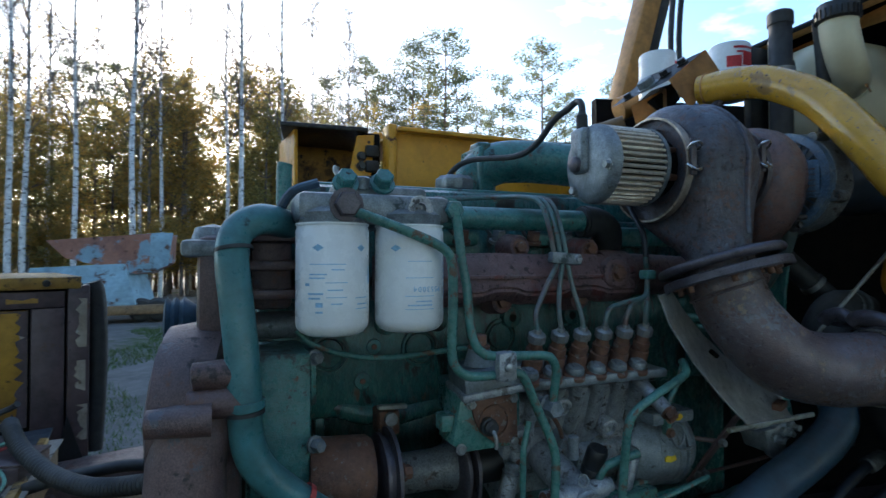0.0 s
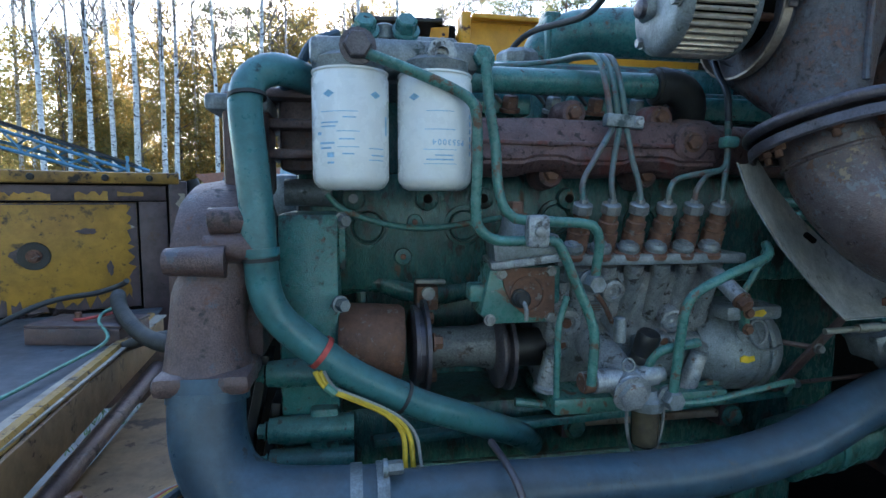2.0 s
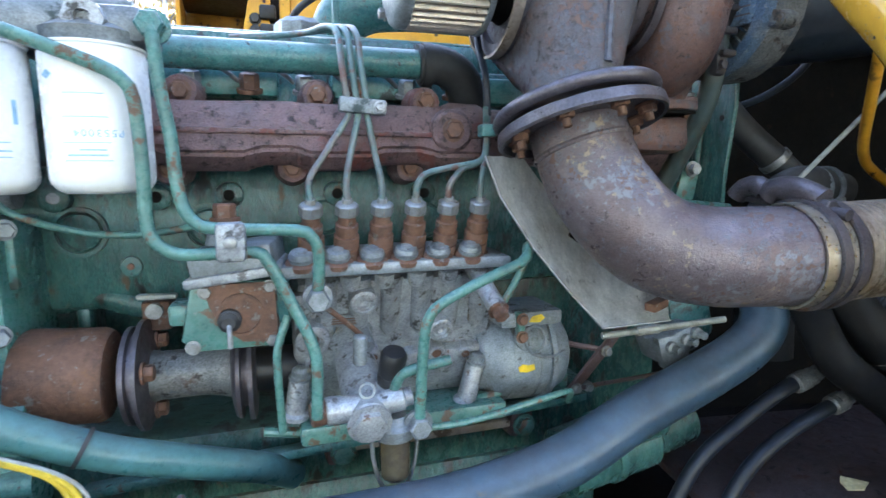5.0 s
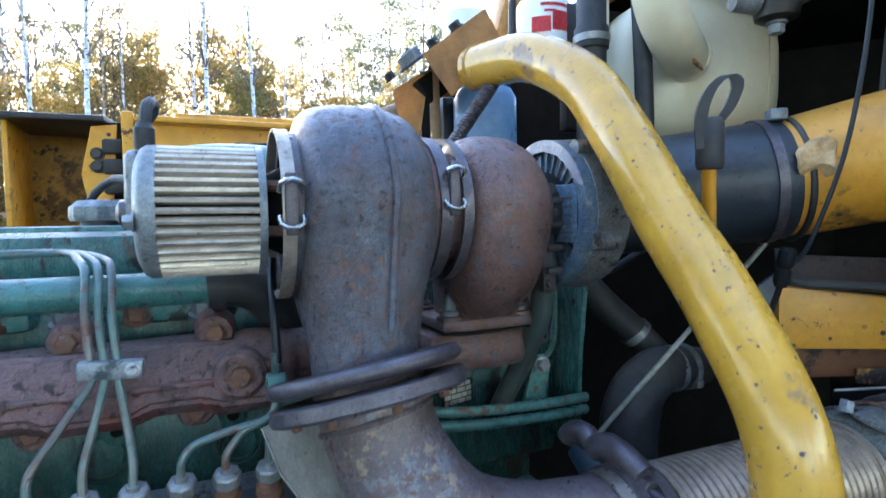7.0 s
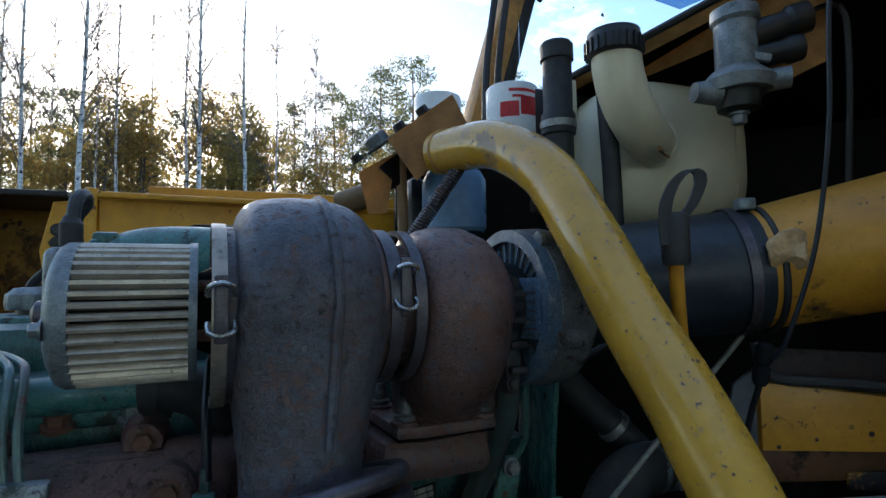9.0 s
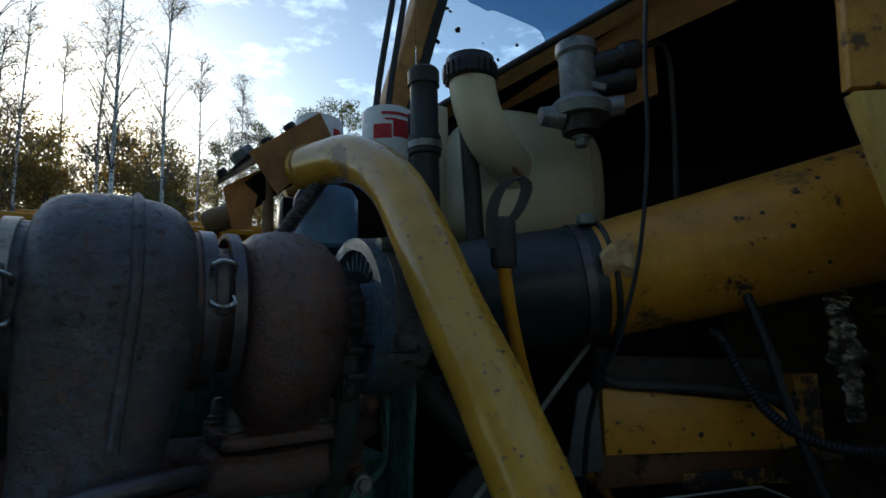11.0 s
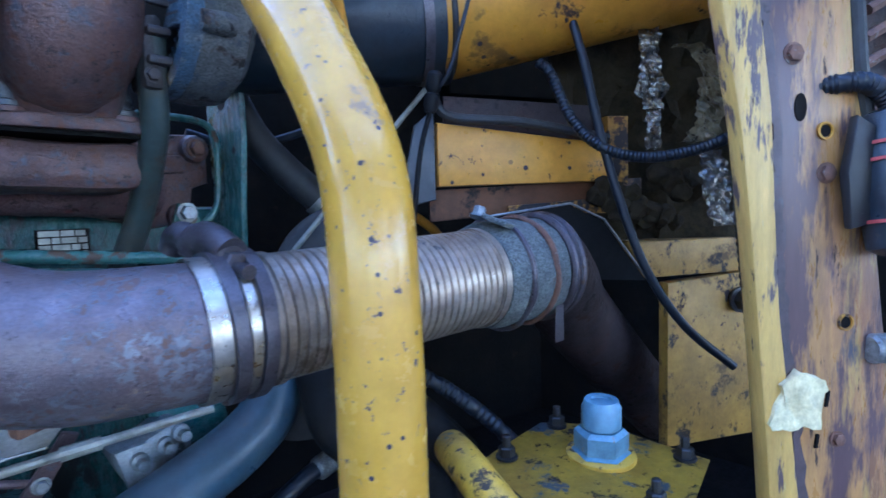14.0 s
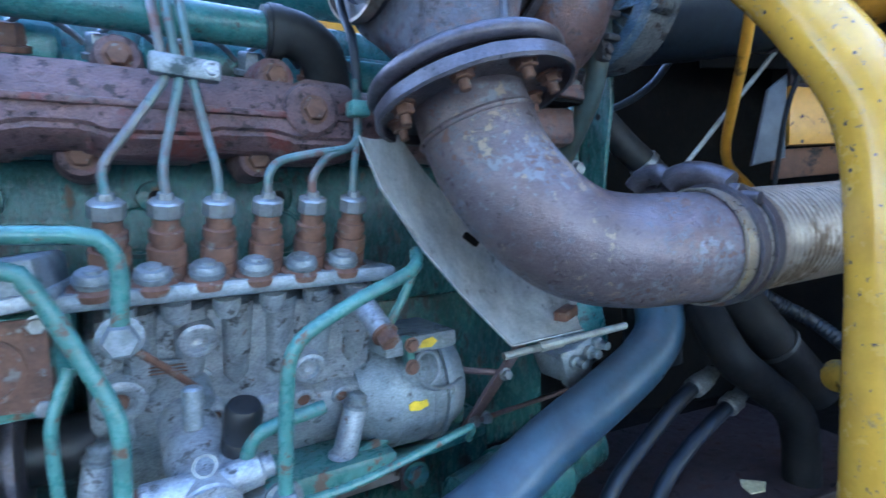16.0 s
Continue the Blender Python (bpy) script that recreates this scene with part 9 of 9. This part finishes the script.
def front_hood():
    """The yellow front frame seen over the engine."""
    t = thing("front_frame_hood", (0.5, 1.4, 1.75), "bright yellow front frame with open end box", "hood")
    # open box
    part("box_back", box((0.26, 1.62, 1.90), (0.24, 0.01, 0.28), bev=0.002), M_GRIMY, t, "grimy brown inner wall")
    part("box_roof", box((0.25, 1.50, 2.036), (0.22, 0.26, 0.012), (0, 1, -8), bev=0.003), M_BLACK, t)
    part("box_side", box((0.155, 1.52, 1.90), (0.01, 0.22, 0.27), (0, 0, 5), bev=0.003), M_ORANGE, t)
    part("box_floor", box((0.26, 1.50, 1.77), (0.22, 0.26, 0.01), bev=0.003), M_ORANGE, t)
    part("hinge_plate", plate([(0, 0), (0.03, 0.02), (0.045, 0.22), (0.0, 0.215), (-0.02, 0.12)], (0.315, 1.37, 1.805), X, Z, 0.012, 0.002), M_ORANGE, t)
    for z in (1.85, 1.94, 1.965):
        part("hinge_bolt", hexbolt((0.325, 1.368, z), -Y, 0.01, 0.012), M_BLACK, t)
    # solid near-black box painted as the shade in the gap beside the hinge
    part("dark_gap", box((0.355, 1.40, 1.91), (0.045, 0.05, 0.24), bev=0.004), M_SOOT_SHADE, t)
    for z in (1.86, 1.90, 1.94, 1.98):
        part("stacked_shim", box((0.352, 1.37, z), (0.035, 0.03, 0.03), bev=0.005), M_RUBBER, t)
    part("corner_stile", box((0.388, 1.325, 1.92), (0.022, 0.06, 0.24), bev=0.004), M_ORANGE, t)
    part("carrier_web", box((0.6, 1.5, 1.53), (0.9, 0.05, 0.5), bev=0.004), M_SOOT_SHADE, t)
    part("front_panel", plate([(0, 0), (0.62, 0), (0.62, 0.235), (0.0, 0.235)], (0.40, 1.305, 1.795), (1, 0.03, 0), Z, 0.012, 0.002), M_ORANGE, t)
    part("panel_rim", box((0.66, 1.30, 2.026), (0.52, 0.02, 0.012), (0, 0, 2), 0.003), M_ORANGE, t)
    part("rear_rail", box((0.95, 1.72, 2.10), (1.0, 0.08, 0.03), (0, 0.5, -4), 0.004), M_ORANGE, t)
    part("roof", box((0.70, 1.5, 2.022), (0.62, 0.38, 0.01), (0, 0, 2), 0.002), M_ORANGE, t)
    lone("wire_loom_clump", rough_up(box((0.46, 1.0, 1.85), (0.05, 0.05, 0.06), (0, 0, 20), 0.015), 0.006, 40), M_RUBBER, "grimy clump of wires and connectors", "wiring")
    lone("teal_stub_pipe", tube([(0.1, 1.03, 1.70), (0.1, 1.03, 1.85), (0.102, 1.03, 1.875)], 0.014, 12), M_TEAL, "upright teal pipe stub behind the filters", "pipe")
    lone("leaf_litter", rough_up(box((0.63, 0.97, 1.932), (0.13, 0.07, 0.022), (0, 2, -20), 0.01), 0.008, 24), M_SOOT_SHADE, "dark dry leaves and dirt on the intake pipe", "debris")


left_box()
left_deck()
front_hood()


# ---- yard, scrap, wood ----
def ground():
    n = 60
    xs = np.sign(np.linspace(-1, 1, n)) * np.abs(np.linspace(-1, 1, n)) ** 2.2 * 600
    verts, faces = [], []
    for j in range(n):
        for i in range(n):
            x, y = xs[i], xs[j]
            r = math.hypot(x, y)
            z = 0.04 * noise.noise(Vector((x * 0.3, y * 0.3, 0))) + (0.5 * noise.noise(Vector((x * 0.03, y * 0.03, 3))) if r > 25 else 0)
            verts.append((x, y, z))
    for j in range(n - 1):
        for i in range(n - 1):
            k = j * n + i
            faces.append((k, k + 1, k + n + 1, k + n))
    me = bpy.data.meshes.new("ground")
    me.from_pydata(verts, [], faces)
    me.materials.append(M_GRAVEL)
    for p in me.polygons:
        p.use_smooth = True
    tagged(new("ground", me), "gravel yard with patches of grass and fallen leaves", "ground", kind="structure")


def leaf_cloud(name, centres, radii, count, size, seed, flat=0.6):
    """Many small leaves strewn in clumps; returns a mesh."""
    rng = np.random.default_rng(seed)
    c = np.asarray(centres, dtype=float)
    r = np.asarray(radii, dtype=float)
    pick = rng.choice(len(c), count, p=r ** 2 / np.sum(r ** 2))
    d = rng.normal(size=(count, 3))
    d /= np.linalg.norm(d, axis=1)[:, None]
    at = c[pick] + d * (r[pick] * rng.uniform(0.25, 1.0, count) ** 0.6)[:, None] * np.array([1, 1, flat])
    u = rng.normal(size=(count, 3))
    u /= np.linalg.norm(u, axis=1)[:, None]
    w = np.cross(u, rng.normal(size=(count, 3)))
    w /= np.linalg.norm(w, axis=1)[:, None]
    s = size * rng.uniform(0.6, 1.4, count)[:, None]
    quad = np.stack([at - u * s, at + w * s * 0.45, at + u * s, at - w * s * 0.45], axis=1).reshape(-1, 3)
    me = bpy.data.meshes.new(name)
    me.from_pydata(quad.tolist(), [], np.arange(count * 4).reshape(-1, 4).tolist())
    return me


def child(name, me, mat, t):
    me.materials.append(mat)
    ob = new(name, me)
    ob.parent = t
    return ob


def bmesh_child(name, bm, mat, t):
    me = bpy.data.meshes.new(name)
    for f in bm.faces:
        f.smooth = True
    bm.to_mesh(me)
    bm.free()
    return child(name, me, mat, t)


def birch(seed, h, leafy_share):
    rng = random.Random(seed)
    t = thing("birch_tree", (0, 0, 0), "slim white-barked birch with thin autumn crown", "tree", "birches")
    lean = rng.uniform(-0.3, 0.3), rng.uniform(-0.3, 0.3)
    spine = [Vector((lean[0] * (k / 6) ** 2 * 1.5 + 0.06 * math.sin(k * 1.7 + seed), lean[1] * (k / 6) ** 2, h * k / 6)) for k in range(7)]
    line = curve_points(spine, 0.6)
    bmesh_child("trunk", sweep(bmesh.new(), line, lambda s: 0.11 * (1 - 0.88 * s), 8), M_BIRCH, t)
    bm = bmesh.new()
    centres, radii = [], []
    for k in range(46):
        s = rng.uniform(0.38, 0.97)
        p = line[int(s * (len(line) - 1))]
        a = rng.uniform(0, 6.28)
        ln = (1.2 - s) * rng.uniform(1.5, 3.0)
        d = Vector((math.cos(a), math.sin(a), 0))
        q1, q2 = p + d * ln * 0.4 + Z * ln * 0.75, p + d * ln * 0.72 + Z * ln * 1.15
        sweep(bm, [p, q1, q2], lambda u: 0.02 * (1 - 0.75 * u), 4, False)
        for m in range(16):
            f = rng.uniform(0.2, 1)
            b = p.lerp(q1, f * 2) if f < 0.5 else q1.lerp(q2, f * 2 - 1)
            w = rng.uniform(0, 6.28)
            out = Vector((math.cos(w), math.sin(w), rng.uniform(0.0, 0.9))) * rng.uniform(0.25, 0.6)
            c = b + out
            e = c + out * 0.5 - Z * rng.uniform(0.1, 0.6)
            sweep(bm, [b, c, e], lambda u: 0.0065 * (1 - 0.4 * u), 3, False)
        centres.append(tuple(q2))
        radii.append(0.5 + 0.3 * rng.random())
    bmesh_child("branchwork", bm, M_TWIG, t)["kind"] = "stuff"
    child("crown", leaf_cloud("crown", centres, radii, int(900 * leafy_share), 0.05, seed), M_AUTUMN, t)
    return t


def pine(seed, h, count=9000, size=0.062):
    rng = random.Random(seed)
    t = thing("pine_tree", (0, 0, 0), "tall pine with open layered green crown", "tree", "pines")
    spine = [Vector((0.1 * math.sin(k + seed), 0.1 * math.cos(k * 1.3 + seed), h * k / 6)) for k in range(7)]
    line = curve_points(spine, 0.6)
    bmesh_child("trunk", sweep(bmesh.new(), line, lambda s: 0.15 * (1 - 0.85 * s), 8), M_PINEBARK, t)
    bm = bmesh.new()
    centres, radii = [], []
    for k in range(34):
        s = 0.42 + 0.57 * (k / 33)
        p = line[int(s * (len(line) - 1))]
        a = k * 2.4 + rng.uniform(-0.4, 0.4)
        ln = (0.5 + 2.1 * math.sin(min(1, (1.02 - s) * 2.2) * 1.57)) * rng.uniform(0.6, 1.1)
        d = Vector((math.cos(a), math.sin(a), 0))
        e = p + d * ln + Z * rng.uniform(-0.1, 0.45) * ln
        sweep(bm, [p, p.lerp(e, 0.5) + Z * 0.1, e], lambda u: 0.03 * (1 - 0.75 * u), 5, False)
        for f in (0.45, 0.7, 0.95):
            centres.append(tuple(p.lerp(e, f) + Z * 0.12))
            radii.append(rng.uniform(0.3, 0.62))
    bmesh_child("branchwork", bm, M_PINEBARK, t)["kind"] = "stuff"
    child("crown", leaf_cloud("crown", centres, radii, count, size, seed, 0.7), M_NEEDLE, t)
    return t


def broadleaf(seed, h, mat, label, count=9000, size=0.068):
    rng = random.Random(seed)
    t = thing("broadleaf_tree", (0, 0, 0), label, "tree", "broadleaf trees")
    line = curve_points([Vector((0, 0, 0)), Vector((0.1, 0.05, h * 0.35)), Vector((0.0, 0.1, h * 0.9))], 0.5)
    bmesh_child("trunk", sweep(bmesh.new(), line, lambda s: 0.1 * (1 - 0.85 * s), 7), M_TWIG, t)
    bm = bmesh.new()
    centres, radii = [], []
    for k in range(34):
        s = rng.uniform(0.12, 0.97)
        p = line[int(s * (len(line) - 1))]
        a = rng.uniform(0, 6.28)
        ln = (1.2 - 0.75 * s) * rng.uniform(0.6, 1.9)
        e = p + Vector((math.cos(a), math.sin(a), 0.55)) * ln
        sweep(bm, [p, e], lambda u: 0.025 * (1 - 0.7 * u), 4, False)
        centres.append(tuple(e))
        radii.append(rng.uniform(0.45, 0.95))
    bmesh_child("branchwork", bm, M_TWIG, t)["kind"] = "stuff"
    child("crown", leaf_cloud("crown", centres, radii, count, size, seed, 0.9), mat, t)
    return t


def wood():
    rng = random.Random(5)
    births = [birch(11, 17, 0.5), birch(12, 18.5, 0.25), birch(13, 16, 0.9)]
    pines = [pine(21, 14.5), pine(22, 13), pine(23, 15.5)]
    leaves = [broadleaf(31, 11.5, M_AUTUMN, "yellow autumn broadleaf tree"), broadleaf(32, 10, M_OLIVE, "olive green broadleaf tree turning yellow"), broadleaf(33, 8, M_OLIVE, "low olive green bushy tree")]
    # unseen trees behind the camera, added to hold back frontal light
    rear = [pine(24, 14.5, 2600, 0.16), broadleaf(34, 11.5, M_OLIVE, "unseen olive green broadleaf tree added behind the camera to cut light", 2600, 0.17)]
    first = set()

    def put(pool, az, dist, scale):
        src = pool[rng.randrange(len(pool))]
        a = radians(az)
        m = pose(math.cos(a) * dist, math.sin(a) * dist, -0.05, 0, 0, rng.uniform(0, 360))
        if src.name not in first:
            first.add(src.name)
            src.matrix_basis = m
            src.scale = (scale, scale, scale)
        else:
            c = copy_thing(src, m)
            c.scale = (scale, scale, scale)
    for az, dist in ((107.2, 21), (106.2, 24), (104.6, 30), (102.7, 22), (101.2, 33), (98.2, 19), (97.6, 27), (95.9, 26), (93.5, 33), (90.1, 26), (88.8, 22), (84.8, 25), (81.9, 28), (78.0, 33), (109.5, 22), (111.5, 25), (113, 20), (114.6, 26), (116.5, 22), (118, 28), (120, 23), (122.5, 26), (125, 22), (128, 27), (131, 24), (112.3, 31), (117.2, 33), (110.6, 36), (75.5, 36), (86.5, 37)):
        put(births, az, dist, rng.uniform(0.85, 1.1))
    # the pines and yellow crowns that stand up over the rest, by bearing, distance and height
    tall = {t.name: h for t, h in zip(pines + leaves + births, (14.5, 13, 15.5, 11.5, 10, 8, 17, 18.5, 16))}

    def stand(src, az, dist, high):
        put([src], az, dist, high / tall[src.name])
    for k, az, dist, high in ((0, 71.3, 33, 15.6), (2, 69.6, 35, 14.6), (1, 67.9, 32, 15.8), (2, 66.6, 34, 14.2), (0, 61.6, 34, 13.6), (1, 57.4, 33, 15.2), (0, 63.0, 40, 13.0), (2, 55, 43, 15), (1, 50, 40, 15), (0, 46, 44, 16),
                              (1, 74.5, 35, 14.0), (2, 76.3, 33, 14.4), (0, 95, 36, 13), (1, 99.5, 38, 14), (2, 91.5, 40, 14), (1, 102.5, 37, 13.5), (0, 93, 34, 10.6), (2, 94.4, 36, 11), (1, 96.2, 33, 10.4), (0, 98.6, 34, 11), (2, 100.2, 33, 10.6), (1, 112.4, 33, 10.5)):
        stand(pines[k], az, dist, high)
    # the three crowns at bearings 93 to 97 are added to screen the sun
    for k, az, dist, high in ((0, 88.3, 30, 13.2), (1, 86.2, 29, 13.0), (0, 84.4, 31, 12.6), (1, 82.9, 30, 11.6), (0, 93.6, 28, 12.0), (1, 95.2, 30, 12.4), (0, 96.8, 27, 11.6), (0, 104.5, 31, 11.5), (0, 107.5, 29, 11.5), (1, 101, 33, 11)):
        stand(leaves[k], az, dist, high)
    for k, az, dist, high in ((1, 79.0, 30, 13.8), (0, 77.6, 32, 14.6), (1, 80.4, 33, 13.4), (2, 73.3, 34, 14.0), (0, 64.5, 36, 12.6)):
        stand(births[k], az, dist, high)
    for k in range(34):
        az = 74 + k * 1.6 + rng.uniform(-0.6, 0.6)
        put(pines if rng.random() < 0.5 else leaves, az, rng.uniform(33, 46), rng.uniform(0.65, 0.95))
    for k in range(42):
        put(leaves, 70 + k * 1.35 + rng.uniform(-0.6, 0.6), rng.uniform(27, 40), rng.uniform(0.6, 1.0))
    for az, dist, sc in ((86.5, 27, 1.05), (88, 29, 1.1), (85, 31, 1.05), (77, 31, 1.0), (79.5, 30, 0.95), (106, 29, 0.9), (109, 27, 0.85), (112, 29, 0.85), (115, 27, 0.8), (120, 28, 0.9)):
        put(leaves[:2], az, dist, sc)
    # the unseen light-blocking belt, in an arc behind the camera
    for k in range(46):
        put(rear[:1] if k % 3 else rear[1:], 165 + k * 4.6 + rng.uniform(-2, 2), rng.uniform(13, 21), rng.uniform(1.0, 1.25))
    # far undergrowth
    cs, rs = [], []
    for k in range(700):
        a = radians(40 + 100 * rng.random())
        dd = rng.uniform(40, 60)
        cs.append((math.cos(a) * dd, math.sin(a) * dd, rng.uniform(0.3, 5.0)))
        rs.append(rng.uniform(0.6, 1.5))
    me = leaf_cloud("undergrowth", cs, rs, 70000, 0.12, 77, 1.0)
    me.materials.append(M_BRUSH)
    tagged(new("undergrowth", me), "dense dark undergrowth at the back of the wood", "undergrowth", kind="stuff")


def yard_things():
    t = thing("scrap_trailer", (-3.0, 16.8, 0), "rusty red and faded blue scrap hopper trailer", "trailer")
    scrap_red = surface("rusty_red_paint", (0.33, 0.15, 0.1), (0.24, 0.12, 0.09), 0.7, 0, 3, 0.5, [((0.3, 0.44, 0.53), 0.42, 1.6, 0.6, 0), ((0.1, 0.06, 0.045), 0.3, 4, 0.8, 0)], 0.3)
    scrap_blue = surface("faded_blue_paint", (0.28, 0.42, 0.5), (0.22, 0.33, 0.41), 0.6, 0, 3, 0.5, [((0.13, 0.07, 0.05), 0.36, 2, 0.8, 0)], 0.3)

    def prism(pts, depth):
        bm = bmesh.new()
        f = [bm.verts.new((x, y, z)) for x, y, z in pts]
        b = [bm.verts.new((x + 0.3, y + depth, z)) for x, y, z in pts]
        bm.faces.new(f)
        bm.faces.new(b[::-1])
        for i in range(len(f)):
            j = (i + 1) % len(f)
            bm.faces.new((f[j], f[i], b[i], b[j]))
        return bm
    part("hopper", prism([(-4.3, 16.4, 2.2), (-1.75, 16.8, 2.45), (-1.8, 16.8, 1.6), (-2.3, 16.8, 1.3), (-3.9, 16.5, 1.75)], 1.6), scrap_red, t)
    part("hopper_end", prism([(-2.3, 16.75, 2.4), (-1.73, 16.78, 2.46), (-1.85, 16.78, 1.55), (-2.3, 16.75, 1.35)], 0.1), scrap_blue, t)
    part("lower_body", prism([(-4.6, 16.3, 1.5), (-2.6, 16.6, 1.6), (-2.3, 16.6, 0.45), (-4.8, 16.3, 0.5)], 1.5), scrap_blue, t)
    part("skid", box((-3.2, 17.0, 0.35), (3.4, 1.4, 0.25), (0, 0, 6), 0.05), M_TAN, t)
    for x in (-2.2, -1.8):
        part("wheel", lathe([(0, 0.25), (0.05, 0.32), (0.2, 0.32), (0.25, 0.25)], (x, 16.7, 0.33), Y, 20), M_RUBBER, t)
    part("drawbar", box((-5.6, 16.2, 1.2), (1.6, 0.2, 0.2), (0, 8, 8), 0.03), scrap_red, t)
    # lattice conveyor
    c = thing("lattice_conveyor", (-7.5, 12, 0), "blue steel lattice conveyor boom resting on the ground", "conveyor")
    blue = surface("blue_steel", (0.09, 0.22, 0.33), (0.07, 0.17, 0.27), 0.5, 0, 6, 0.5, [(RUST, 0.15, 4, 0.8, 0)], 0.1)
    a, b = Vector((-9.4, 12.4, 3.75)), Vector((-5.05, 13.6, 2.2))
    low = Vector((0, 0, -0.5))
    for y in (0, 0.8):
        off = Vector((0.3 * y, y, 0))
        for e in (Vector((0, 0, 0)), low):
            part("chord", rod(a + off + e, b + off + e * 0.5, 0.045, 6), blue, c)
        for k in range(12):
            p, q = a.lerp(b, k / 12) + off, a.lerp(b, (k + 1) / 12) + off
            part("lattice_bar", rod(p + (low * (1 - 0.5 * k / 12) if k % 2 else Vector()), q + (Vector() if k % 2 else low * (1 - 0.5 * (k + 1) / 12)), 0.028, 5), blue, c)
    belt = box((a + b) / 2 + Vector((0.1, 0.4, 0.1)), ((b - a).length, 0.8, 0.06), (0, math.degrees(math.atan2(1.55, 4.5)), math.degrees(math.atan2(1.2, 4.35))), 0)
    part("belt", belt, M_RUBBER, c)
    for p in (a.lerp(b, 0.2), a.lerp(b, 0.8)):
        part("support_leg", rod(p + Vector((0.1, 0.4, -0.3)), Vector((p.x + 0.1, p.y + 0.4, 0)), 0.07, 8), blue, c)
    part("end_post", rod(b + Vector((0.05, 0, 0.3)), b + Vector((0.05, 0, -2.2)), 0.04, 6), blue, c)
    # grass tufts near the gap
    rng = np.random.default_rng(3)
    n = 16000
    px, py = rng.uniform(-3.2, 0.2, n), rng.uniform(3.5, 15, n)
    keep = np.array([noise.noise(Vector((x * 0.55, y * 0.35, 9))) > -0.18 for x, y in zip(px, py)])
    px, py = px[keep], py[keep]
    n = len(px)
    h = rng.uniform(0.02, 0.07, n)
    ang = rng.uniform(0, 6.28, n)
    lean = rng.normal(0, 0.03, (n, 2))
    verts = np.zeros((n, 3, 3))
    verts[:, 0] = np.stack([px - 0.008 * np.cos(ang), py - 0.008 * np.sin(ang), np.full(n, -0.02)], 1)
    verts[:, 1] = np.stack([px + 0.008 * np.cos(ang), py + 0.008 * np.sin(ang), np.full(n, -0.02)], 1)
    verts[:, 2] = np.stack([px + lean[:, 0], py + lean[:, 1], h + 0.02], 1)
    me = bpy.data.meshes.new("grass")
    me.from_pydata(verts.reshape(-1, 3).tolist(), [], np.arange(n * 3).reshape(-1, 3).tolist())
    me.materials.append(M_GRASS)
    tagged(new("grass", me), "short worn green grass between gravel", "grass", kind="stuff")


ground()
wood()
yard_things()
